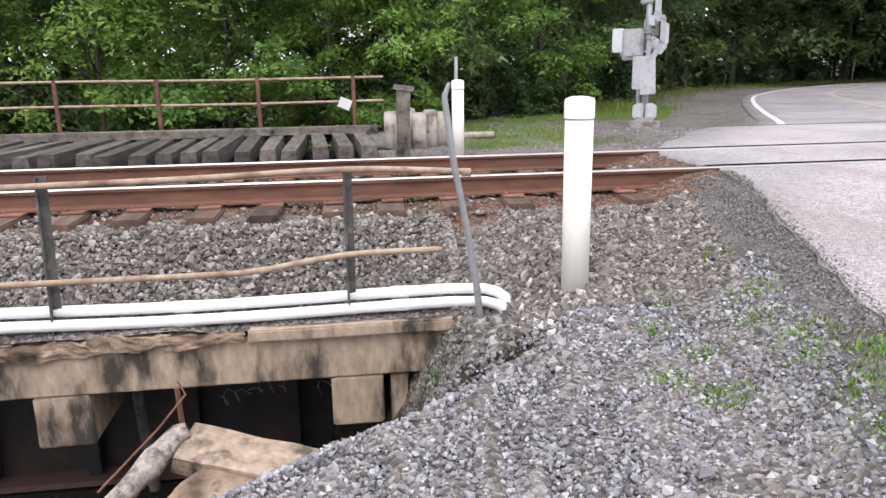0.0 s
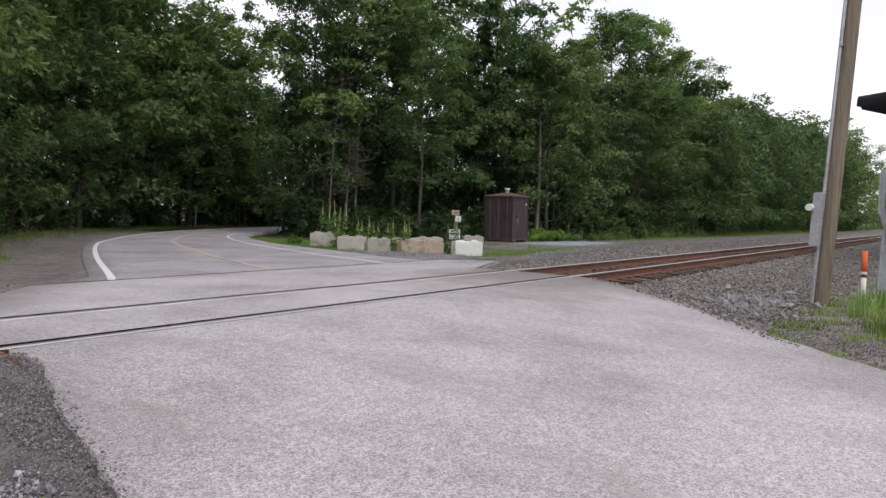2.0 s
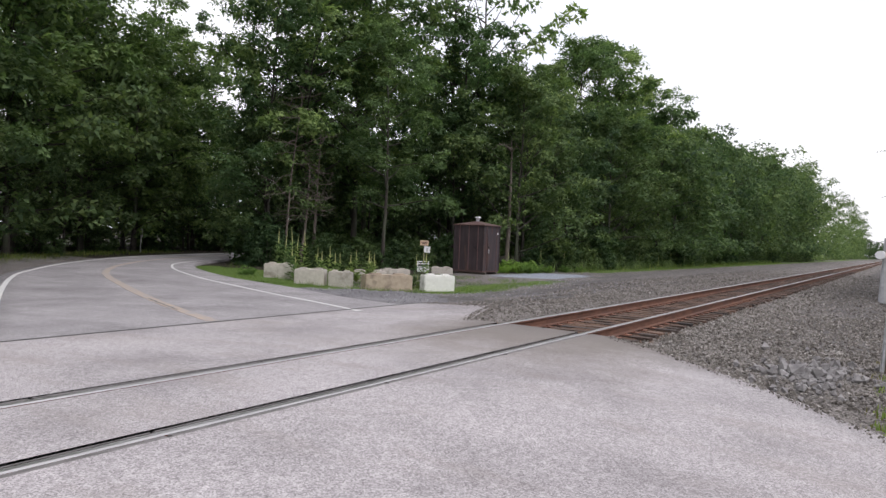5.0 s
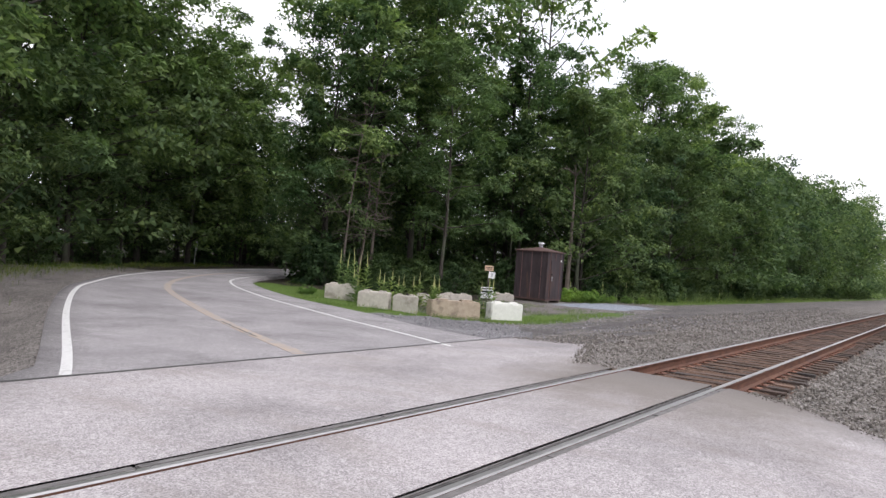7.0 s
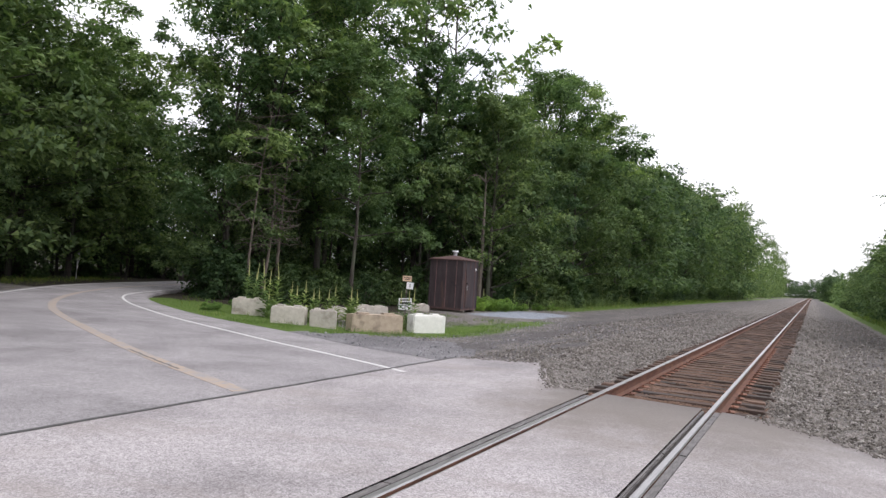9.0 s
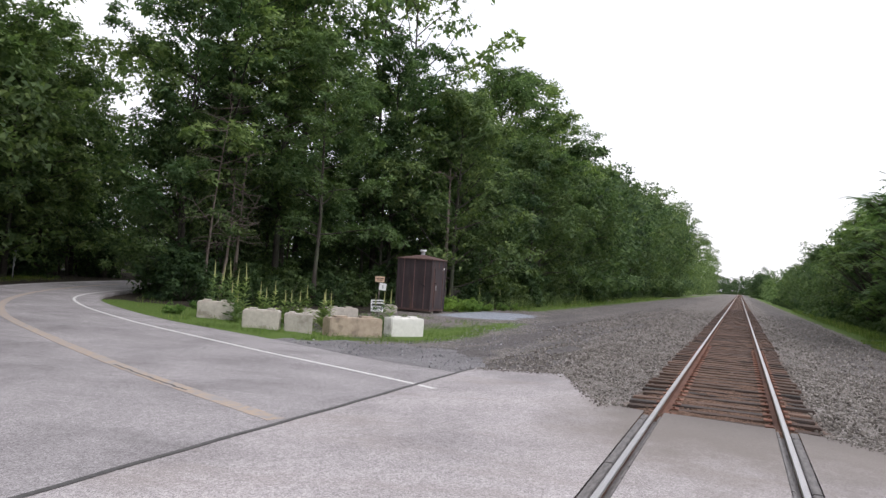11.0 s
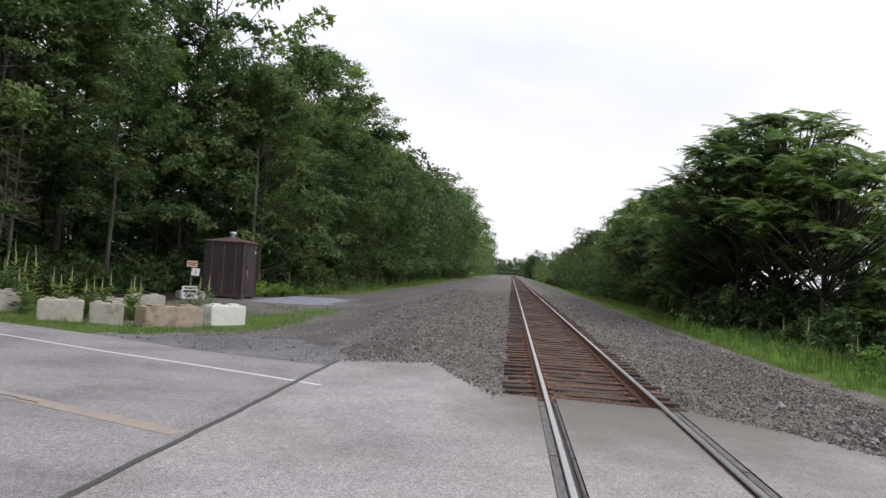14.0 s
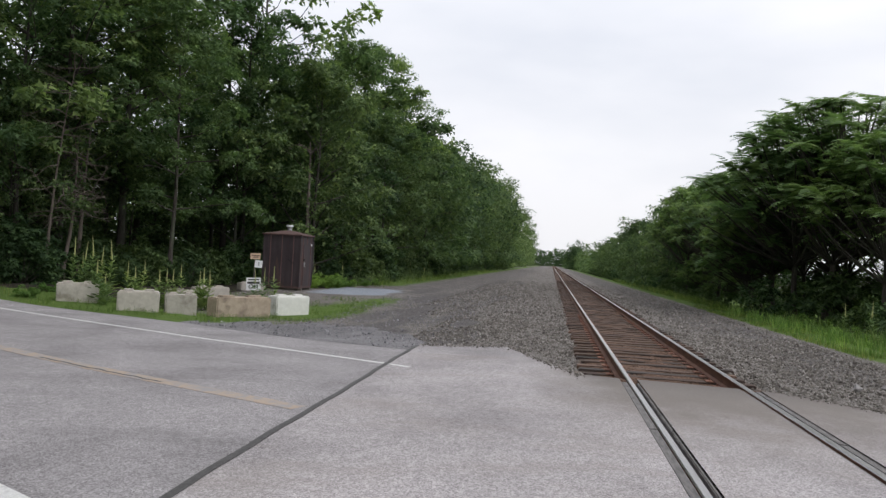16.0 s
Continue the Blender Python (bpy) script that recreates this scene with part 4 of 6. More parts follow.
# the long wood along the track
x = 31.5
while x < 190:
    far = x > 75
    plant("far" if x > 55 else "mid", x + R.uniform(-0.8, 0.8), 17.2 + R.uniform(-1.3, 1.0), R.uniform(1.0, 1.22) if x < 55 else R.uniform(1.05, 1.3) if x < 85 else R.uniform(1.2, 1.46) if x < 125 else R.uniform(1.35, 1.7))
    plant("bush", x + 1.5, 15.3 + R.uniform(-0.5, 0.4), R.uniform(0.7, 1.1))
    if not far:
        plant("bush", x - 0.6, 14.9 + R.uniform(-0.4, 0.4), R.uniform(0.5, 0.8))
        plant("tall_b" if R.random() < 0.5 else "tall_a", x + R.uniform(-1, 1), 20.5 + R.uniform(-1, 1), R.uniform(0.82, 0.92) if x < 45 else R.uniform(0.96, 1.06))
        plant("deep", x + 2, 25 + R.uniform(-1, 1), R.uniform(0.85, 0.95) if x < 45 else R.uniform(0.95, 1.06))
    else:
        plant("deep", x + 1, 20.5 + R.uniform(-1, 1), R.uniform(1.2, 1.36) if x < 125 else R.uniform(1.3, 1.5))
    x += 3.7 if x < 75 else 5.2
# west of the road
for kind, x, y, s in (("bright", -8.9, 13.6, 0.8), ("mid", -11.5, 11.6, 0.82), ("bright", -13.2, 10.2, 0.9), ("bright", -15.4, 9.8, 0.95), ("bright", -18.0, 10.0, 1.0), ("bright", -10.9, 11.2, 0.8), ("bush_b", -11.6, 9.4, 0.7), ("bush_b", -15.9, 8.0, 1.1), ("mid", -21.5, 11.5, 0.9), ("bright", -24.5, 12.0, 1.0), ("bush_b", -12.6, 8.6, 0.75), ("bush_b", -14.6, 8.2, 0.9), ("bush_b", -17.0, 8.4, 1.0), ("bush", -10.6, 11.0, 0.6), ("bush", -9.4, 11.6, 0.55), ("bush", -12.4, 10.2, 0.7), ("bush_b", -19.6, 8.6, 1.0),
                      ("bush", -8.0, 12.6, 0.5), ("mid", -7.3, 15.0, 0.9), ("tall_a", -6.0, 17.0, 0.95), ("bush", -6.6, 15.2, 0.6), ("tall_b", -4.2, 19.6, 1.0), ("mid", -4.9, 18.2, 0.7), ("tall_a", -0.8, 24.2, 1.1), ("mid", -2.2, 22.0, 0.9), ("bush", -3.6, 20.0, 0.7), ("mid", 2.2, 27.4, 0.85), ("tall_b", 4.4, 29.8, 1.15), ("bush", 0.6, 25.4, 0.7), ("mid", 8.0, 32.6, 0.8), ("tall_a", 10.0, 35.0, 1.35), ("bush", 6.0, 30.6, 0.7), ("bush", 11.0, 34.2, 0.7), ("mid", 14.2, 37.2, 0.8), ("tall_b", 17.5, 40.0, 1.4), ("mid", 20.8, 41.2, 0.8), ("bush", 17.0, 38.6, 0.7), ("tall_a", 25.0, 42.6, 0.88), ("mid", 28.0, 43.4, 0.85), ("bush", 23.2, 40.6, 0.8), ("mid", 33.5, 45.0, 0.9), ("bush", 30.2, 43.0, 0.9), ("deep", 38.5, 47.5, 0.6), ("mid", 41.5, 44.5, 0.9), ("mid", 45.5, 41.5, 0.95), ("deep", 49, 44, 0.6), ("mid", 36.0, 35.6, 0.8), ("mid", 40.5, 37.6, 0.8), ("bush_b", 27.6, 14.9, 0.62), ("bush_b", 28.8, 15.1, 0.5), ("bush_b", 31.2, 14.7, 0.45)):
    plant(kind, x, y, s)
for k in range(11):
    plant("tall_a" if k % 2 else "tall_b", -13.0 - 3.6 * k + R.uniform(-1, 1), 15.5 + R.uniform(-1, 1), R.uniform(0.85, 1.0))
    plant("deep", -10.5 - 4.2 * k + R.uniform(-1, 1), 20.0 + R.uniform(-1, 1), R.uniform(0.9, 1.05) if k > 1 else 0.42)
    plant("bush", -12.0 - 2.6 * k, 12.8 + R.uniform(-0.5, 0.5), R.uniform(0.8, 1.2))
for k in range(14):
    plant("deep", -9.5 + 3.6 * k + R.uniform(-1, 1), 22.5 + 2.15 * k + R.uniform(-1, 1), R.uniform(0.9, 1.05) * (0.44 if k < 2 else 1.36 if k < 9 else 1.12 if k < 11 else 0.66))
    plant("deep", -13.5 + 3.8 * k + R.uniform(-1, 1), 28.0 + 2.15 * k + R.uniform(-1, 1), R.uniform(0.95, 1.1) * (0.48 if k < 3 else 1.42 if k < 9 else 1.12 if k < 12 else 0.75))
# sumacs and bushes south of the track
for kind, x, y, s in (("sumac", 20.5, -9.8, 1.12), ("sumac", 24.0, -9.0, 1.24), ("sumac_b", 22.8, -12.4, 0.95), ("sumac_b", 18.4, -11.2, 0.85), ("sumac", 26.8, -8.6, 1.16), ("sumac", 30.5, -10.5, 1.1), ("sumac", 26.5, -11.0, 1.1), ("sumac", 14.2, -13.6, 0.8), ("bush", 23.5, -9.6, 1.1), ("bush", 20.0, -10.6, 1.0), ("bush", 27.5, -10.5, 1.3), ("bush", 31.5, -12.0, 1.4), ("mid", 26.0, -14.5, 0.6), ("mid", 20.5, -17.0, 0.6), ("mid", 33.0, -15.0, 0.7), ("sumac", 30.0, -8.6, 1.0), ("sumac_b", 31.0, -7.8, 1.0), ("sumac_b", 18.6, -12.6, 0.95), ("sumac_b", 15.4, -12.2, 0.85), ("sumac_b", 12.6, -11.4, 0.8), ("sumac", 34.5, -9.2, 0.85), ("sumac_b", 10.2, -9.8, 0.75), ("sumac", 40.0, -8.0, 1.05), ("sumac", 51.0, -8.2, 1.1), ("sumac", 45.5, -8.8, 1.0),
                      ("bush_b", 12.5, -8.2, 1.0), ("bush", 15.5, -8.6, 0.8), ("bush_b", 9.4, -8.0, 0.8), ("bush", 18.2, -8.4, 0.7), ("bush_b", 6.4, -7.6, 0.8), ("bush", 8.0, -9.8, 0.9), ("bush_b", 3.6, -7.8, 0.9), ("bush", 5.0, -10.2, 0.9), ("bush_b", 0.6, -7.6, 0.85), ("bush_b", -0.7, -7.5, 0.9), ("bush_b", 0.9, -6.5, 0.34), ("bush_b", 2.3, -6.3, 0.42), ("bush_b", 3.9, -6.2, 0.4), ("bush_b", 5.4, -6.4, 0.45), ("bush", 7.0, -6.6, 0.3), ("bush_b", 8.6, -6.7, 0.4), ("bush_b", 10.6, -6.9, 0.45), ("bush_b", -0.3, -6.3, 0.26), ("broad", 0.25, -6.85, 0.95), ("broad", 0.9, -7.5, 1.1), ("bush_b", 1.6, -5.6, 0.2), ("bush_b", 4.4, -5.5, 0.22), ("sumac_b", 2.4, -10.4, 0.72), ("bush", 0.2, -9.4, 0.8), ("bush_b", 21.5, -7.2, 0.7), ("bush_b", 16.2, -7.0, 0.6), ("bush_b", 19.2, -7.2, 0.65), ("bush_b", 24.6, -7.0, 0.55), ("bush_b", 28.2, -6.8, 0.5), ("bush_b", 13.9, -6.9, 0.5), ("bush", 25.5, -7.0, 0.75), ("bush", 12.0, -13.5, 1.1), ("bright", 16.0, -16.0, 0.7), ("bright", 9.5, -15.5, 0.6), ("bush", 20.5, -14.0, 1.1)):
    plant(kind, x, y, s)
x = 38.0
while x < 190:
    plant("sumac_b" if x < 60 and R.random() < 0.5 else "far", x, -8.6 + R.uniform(-0.8, 0.5) - 0.004 * x, R.uniform(0.48, 0.76) if x > 60 else R.uniform(0.62, 0.85), sink=0.1)
    plant("bush", x + 2, -7.6 + R.uniform(-0.4, 0.4), R.uniform(0.5, 0.8))
    plant("far", x + 1, -12.5 + R.uniform(-1, 1), R.uniform(0.5, 0.75))
    x += 4.2 if x < 80 else 6.5


def woods_mass(name, seed, line, tall, thick, leaf, per_metre, material, label):
    """Far woods: crowns of leaves heaped along a line."""
    r = np.random.default_rng(seed)
    p = np.array(line, float)
    d = np.r_[0, np.cumsum(np.linalg.norm(np.diff(p, axis=0), axis=1))]
    count = int(d[-1] * per_metre / 30)
    s = r.uniform(0, d[-1], count)
    c = np.column_stack([np.interp(s, d, p[:, 0]) + r.uniform(-thick, thick, count), np.interp(s, d, p[:, 1]) + r.uniform(-thick, thick, count)])
    top = tall * (0.75 + 0.3 * np.sin(s * 0.21 + r.uniform(0, 6)) * np.sin(s * 0.047) + r.uniform(-0.12, 0.12, count))
    z = top * r.uniform(0, 1, count) - 0.8
    return tagged(part(name, mesh_of(name, *clump_leaves(r, np.column_stack([c, z]), r.uniform(0.9, 1.8, count) * leaf * 1.6, 90, leaf * 0.55)), material), label, "woods", kind="stuff")


woods_mass("distant_woods", 37, [(330, -5.5), (345, -11.5)], 14.5, 2.4, 0.9, 330, LEAF_WOOD, "distant rounded tree beside the track")
for x, y, k in ((430, 9.5, 0.9), (455, -5.5, 0.7), (480, 4.5, 0.75), (520, -1.0, 0.85), (540, 9.0, 1.0), (500, -16.0, 0.9)):
    plant("deep", x, y, k, sink=0.4)
plant("deep", 404, -13.0, 0.95)
# the wood that closes the road bend
for kind, x, y, k, turn in (("mid", 22.6, 42.6, 1.2, 40), ("mid", 26.4, 43.6, 1.3, 150), ("far", 29.6, 45.0, 1.2, 260), ("mid", 32.4, 46.4, 1.1, 10), ("far", 19.4, 42.0, 1.15, 75)):
    plant(kind, x, y, k, turn)
woods_mass("distant_woods", 31, [(185, 18), (620, 19)], 31, 3.5, 1.2, 34, LEAF_WOOD, "distant broadleaf woods along the track")
woods_mass("distant_woods", 32, [(185, -11), (620, -10)], 9.5, 2.5, 0.9, 30, LEAF_WOOD, "distant low trees along the track")
woods_mass("distant_woods", 33, [(640, -60), (640, 60)], 17, 8, 1.8, 110, LEAF_WOOD, "far trees where the track vanishes")
woods_mass("forest_depth", 34, [(-70, 26), (-22, 30), (10, 48), (44, 56), (62, 52), (62, 38), (200, 34)], 9, 3.0, 0.95, 110, LEAF_WOOD, "dense forest behind the first trees")
woods_mass("forest_depth", 36, [(-60, 18), (-14, 18), (-5, 21.5), (6, 33)], 6.5, 1.2, 0.55, 130, LEAF_WOOD, "dense undergrowth behind the first trees")
woods_mass("forest_depth", 35, [(48, 38), (30, 36.4), (120, 32)], 10, 1.6, 0.8, 40, LEAF_WOOD, "dense forest behind the first trees")


# bare dead trees in front of the grove
def bare_tree(x, y, tall, seed, label, radius=0.07, twigs=26, low=0.25):
    r = np.random.default_rng(seed)
    path, q = limb(r, (0, 0, 0), (0.02, 0, 1), tall, radius, 0.3, 9, 0.035)
    ob = empty("dead_tree", (x, y, height(x, y) - 0.05), label=label, category="tree")
    tube_part("trunk", path, q, DEAD_WOOD, ob, sides=7)
    pieces = []
    for k in range(twigs):
        f = low + (0.98 - low) * r.uniform(0, 1)
        o = np.array([np.interp(f * 9, range(10), path[:, i]) for i in range(3)])
        a = r.uniform(0, 6.28)
        b, bq = limb(r, o, (np.cos(a), np.sin(a), r.uniform(-0.1, 0.6)), r.uniform(0.7, 2.0) * tall / 7, radius * 0.35, -0.25, 6, 0.2)
        pieces.append(tube(b, bq, 4))
        for w in (2, 3, 4, 5):
            pieces.append(tube(*limb(r, b[w], unit(b[w] - b[w - 1]) + r.normal(0, 0.6, 3), r.uniform(0.3, 0.8), radius * 0.15, -0.1, 3, 0.2), 3))
    part("bare_crown", mesh_of("bare_crown", *joined(pieces), True), DEAD_WOOD, ob)


bare_tree(17.3, 22.6, 9.0, 41, "slender dead tree with bare grey branches", twigs=30)
bare_tree(18.7, 22.9, 6.0, 42, "leaning dead trunk with drooping bare twigs", 0.10, 26, 0.45)
bare_tree(19.8, 23.0, 7.2, 43, "thin dead tree with tangled bare twigs", 0.11, 24, 0.4)
bare_tree(29.3, 16.05, 8.0, 44, "straight bare trunk behind the hut", 0.16, 5, 0.9)
bare_tree(9.0, 36.5, 13.0, 45, "leaning pale dead tree in the woods", 0.16, 18, 0.4)


# ---- loose stones and grass ----
OCTA = np.array([(1, 0, 0), (-1, 0, 0), (0, 1, 0), (0, -1, 0), (0, 0, 1), (0, 0, -1)], float)
OCTA_FACES = np.array([(0, 2, 4), (2, 1, 4), (1, 3, 4), (3, 0, 4), (2, 0, 5), (1, 2, 5), (3, 1, 5), (0, 3, 5)])


def scatter(seed, count, spot, size, spread=0.45):
    """Angular stones: jittered blocks turned every way, half sunk where they lie. spot(r, n) gives their places."""
    r = np.random.default_rng(seed)
    p = spot(r, count)
    n = len(p)
    s = size * np.exp(r.normal(0, spread, n)) * 0.5
    base = OCTA[None] * r.uniform(0.8, 1.35, (n, 1, 3)) * r.uniform(0.75, 1.1, (n, 6, 1)) + r.normal(0, 0.12, (n, 6, 3))
    q = unit(r.normal(0, 1, (n, 4)))
    w, x, y, z = q.T
    rot = np.stack([np.stack([1 - 2 * (y * y + z * z), 2 * (x * y - z * w), 2 * (x * z + y * w)], -1), np.stack([2 * (x * y + z * w), 1 - 2 * (x * x + z * z), 2 * (y * z - x * w)], -1), np.stack([2 * (x * z - y * w), 2 * (y * z + x * w), 1 - 2 * (x * x + y * y)], -1)], 1)
    v = np.einsum("nij,nkj->nki", rot, base) * s[:, None, None] + p[:, None] + np.column_stack([np.zeros(n), np.zeros(n), s * 0.35])[:, None]
    f = OCTA_FACES[None] + (np.arange(n) * 6)[:, None, None]
    return v.reshape(-1, 3), f.reshape(-1, 3)


def field(x0, x1, y0, y1, keep=None, lift=0.0, surface_z=None):
    def spot(r, n):
        x, y = r.uniform(x0, x1, n), r.uniform(y0, y1, n)
        if keep is not None:
            k = keep(x, y)
            x, y = x[k], y[k]
        return np.column_stack([x, y, (surface_z or ground_z)(x, y) + lift])
    return spot


def thinning(x, a, b):
    """Keeps ever fewer places between a and b along the track."""
    return np.random.default_rng(len(x)).uniform(0, 1, len(x)) > np.clip((x - a) / (b - a), 0, 1)


def off_road(x, y):
    return (x < west_edge(y) + 0.02) | (x > east_edge(y) - 0.02)


def deck_z(x, y):
    """Ballast on the bridge and on the track's shoulder west of the road."""
    return np.interp(y, [-1.62, -1.5, -1.25, -0.72, -0.5, -0.3, 1.8, 2.2, 2.4], [-0.74, -0.70, -0.58, -0.27, -0.26, -0.21, -0.21, -0.25, -0.30])


def dry(x, y):
    return off_road(x, y) & (ravine(x, y) < 0.15)


def stones_thing(name, data, material, label):
    return tagged(part(name, mesh_of(name, *data), material), label, "gravel", kind="stuff")


stones_thing("ballast_stones", scatter(51, 16150, field(-18.5, -12.35, -1.55, -0.45, None, 0.0, deck_z), 0.036, 0.3), BALLAST, "grey crushed stone ballast on the bridge")
stones_thing("ballast_stones", scatter(52, 11050, field(-12.4, -9.6, -2.4, -0.45, lambda x, y: dry(x, y) & (x < west_edge(y) - 0.45)), 0.036, 0.3), BALLAST, "grey crushed stone ballast beside the rail")
stones_thing("ballast_stones", scatter(53, 5950, field(-20, -9.6, -0.45, 2.3, lambda x, y: off_road(x, y), 0.0, lambda x, y: np.where(x < -12.3, deck_z(x, y), ground_z(x, y)) - 0.02), 0.034, 0.3), BALLAST, "rust stained ballast between the ties")
stones_thing("ballast_stones", scatter(65, 9000, field(0.9, 30, -0.5, 2.0, None, -0.012), 0.032, 0.3), RUST_STONE, "rust stained ballast between the ties")
stones_thing("gravel", scatter(54, 38000, field(-13.8, -10.2, -6.6, -2.2, lambda x, y: dry(x, y) & (x < west_edge(y) - 0.3)), 0.021, 0.32), FINE_GRAVEL, "fine blue grey gravel on the road shoulder")
stones_thing("gravel", scatter(541, 600, field(-13.8, -10.4, -6.0, -1.9, lambda x, y: dry(x, y) & (x < west_edge(y) - 0.25)), 0.030, 0.3), FINE_GRAVEL, "larger loose stones on the road shoulder")
stones_thing("ballast_stones", scatter(55, 15000, field(-1.5, 12, -4.3, -0.42, off_road), 0.037, 0.3), BALLAST, "grey crushed stone ballast beside the track")
stones_thing("ballast_stones", scatter(56, 12000, field(12, 66, -4.2, -0.42, lambda x, y: thinning(x, 22, 66)), 0.046, 0.3), BALLAST, "grey crushed stone ballast beside the track")
stones_thing("ballast_stones", scatter(57, 10500, field(0.9, 14, 2.0, 5.6, lambda x, y: off_road(x, y) & (bare_patch(x, y) < 0.45)), 0.034, 0.3), BALLAST, "grey crushed stone ballast beside the track")
stones_thing("ballast_stones", scatter(58, 17000, field(14, 66, 2.0, 7.4, lambda x, y: (bare_patch(x, y) < 0.45) & thinning(x, 20, 66)), 0.046, 0.3), BALLAST, "grey crushed stone ballast beside the track")
stones_thing("gravel", scatter(59, 2500, field(4.2, 24, 5.0, 9.8, lambda x, y: off_road(x, y) & (bare_patch(x, y) < 0.6)), 0.032, 0.3), FINE_GRAVEL, "loose gravel on the broken apron")
stones_thing("gravel", scatter(591, 2600, field(2.6, 6.8, 4.9, 10.2, lambda x, y: (x > np.interp(y, [4.9, 10.4], [2.7, 5.1]) + 0.25 * np.sin(y * 3.1) + 0.2) & (x < np.interp(y, [4.9, 6.0, 7.3, 9.2, 10.4], [4.1, 6.0, 6.6, 6.2, 5.3])), -0.024, road_z), 0.017, 0.5), FINE_GRAVEL, "loose grit on the broken apron")
stones_thing("gravel", scatter(60, 900, field(-11.5, -6.4, 2.2, 9.0, off_road), 0.032, 0.3), FINE_GRAVEL, "loose gravel beside the signal")
stones_thing("gravel", scatter(63, 11000, lambda r, n: (lambda y: (lambda x: np.column_stack([x, y, np.maximum(ground_z(x, y), np.where(x > west_edge(y) - 0.06, road_z(x, y), -9)) - 0.003]))(west_edge(y) + r.normal(0, 0.045, n) - np.abs(r.normal(0, 0.24, n))))(-0.3 - 6.2 * r.uniform(0, 1, n) ** 1.2), 0.011, 0.35), DARK_GRAVEL, "dark fine gravel spilt over the road edge")


def edge_spill(a, b, reach):
    """Loose stones over the road's eastern edge between two places along it."""
    def spot(r, n):
        y = r.uniform(a, b, n)
        x = east_edge(y) + r.normal(0.05, reach, n)
        return np.column_stack([x, y, np.where(x < east_edge(y), road_z(x, y), ground_z(x, y))])
    return spot


stones_thing("gravel", scatter(66, 1500, edge_spill(2.1, 4.8, 0.16), 0.022, 0.4), BALLAST, "loose stones spilt over the broken road edge")
stones_thing("gravel", scatter(67, 1600, edge_spill(-4.6, -0.4, 0.12), 0.02, 0.4), BALLAST, "loose stones spilt over the road edge")
stones_thing("broken_asphalt", scatter(61, 240, lambda r, n: (lambda x, y: np.column_stack([x, y, ground_z(x, y) + 0.02]))(r.normal(0.9, 0.8, n), r.normal(-3.2, 0.35, n)), 0.09, 0.4), ROCK, "dark broken lumps of asphalt heaped by the pole")
stones_thing("bank_rubble", scatter(62, 1500, lambda r, n: (lambda x, y: np.column_stack([x, y, np.maximum(ground_z(x, y), -2.2)]))(r.uniform(-13.2, -12.0, n), r.uniform(-3.1, -1.7, n)), 0.036, 0.35), DARK_GRAVEL, "stones and rubble on the creek bank")


def grass_field(name, seed, count, spot, tall, material, label, wide=1.0):
    r = np.random.default_rng(seed)
    p = spot(r, count)
    n = len(p)
    a = r.uniform(0, 2 * np.pi, n)
    h = tall * r.uniform(0.45, 1.25, n)
    lean = np.column_stack([np.cos(a), np.sin(a), np.zeros(n)])
    side = np.column_stack([-np.sin(a), np.cos(a), np.zeros(n)]) * wide * (0.003 + 0.009 * h)[:, None]
    bend = r.uniform(0.1, 0.6, n)[:, None]
    mid = p + lean * bend * h[:, None] * 0.35 + np.array([0, 0, 1]) * h[:, None] * 0.6
    tip = p + lean * bend * h[:, None] + np.array([0, 0, 1]) * h[:, None] * 0.95
    v = np.stack([p - side, p + side, mid + side * 0.7, tip, mid - side * 0.7], 1).reshape(-1, 3)
    k = np.arange(n)[:, None] * 5
    tris = np.concatenate([k + [0, 1, 2], k + [0, 2, 4], k + [4, 2, 3]])
    return tagged(part(name, mesh_of(name, v, tris), material), label, "grass", kind="stuff")


def patchy(x0, x1, y0, y1, bare_share=0.45, keep=None, scale=0.8):
    def spot(r, n):
        x, y = r.uniform(x0, x1, n), r.uniform(y0, y1, n)
        k = np.array([noise.noise((a * scale, b * scale, 3.0)) for a, b in zip(x, y)]) > (bare_share - 0.5)
        if keep is not None:
            k &= keep(x, y)
        return np.column_stack([x[k], y[k], ground_z(x[k], y[k]) - 0.01])
    return spot


grass_field("grass", 71, 30000, patchy(-2.6, 30, -7.4, -4.45, 0.53, lambda x, y: off_road(x, y) & (x > east_edge(y) + 0.9) & ((x > 2.0) | (y < -5.0))), 0.13, GRASS, "bright green grass on the verge below the track")
grass_field("grass", 72, 9000, patchy(30, 90, -7.6, -5.2, 0.3), 0.45, GRASS, "long grass below the track")
grass_field("grass", 73, 9000, patchy(-11.8, -8.2, 4.8, 11.0, 0.54, lambda x, y: off_road(x, y)), 0.09, GRASS, "patchy grass behind the track")
grass_field("grass", 74, 15000, patchy(7.5, 20, 8.9, 17.0, 0.5, lambda x, y: x > east_edge(np.minimum(y, 17)) + 0.9), 0.15, GRASS, "grass round the concrete blocks")
grass_field("grass", 75, 6000, patchy(7, 26, 16.5, 30, 0.3, lambda x, y: (x > np.interp(y, [16.5, 21.6, 25.8, 29.6], [8.4, 12.0, 17, 24])) & (x < np.interp(y, [16.5, 21.6, 25.8, 29.6], [11.5, 14.2, 19, 26]))), 0.2, GRASS, "mown grass inside the bend")
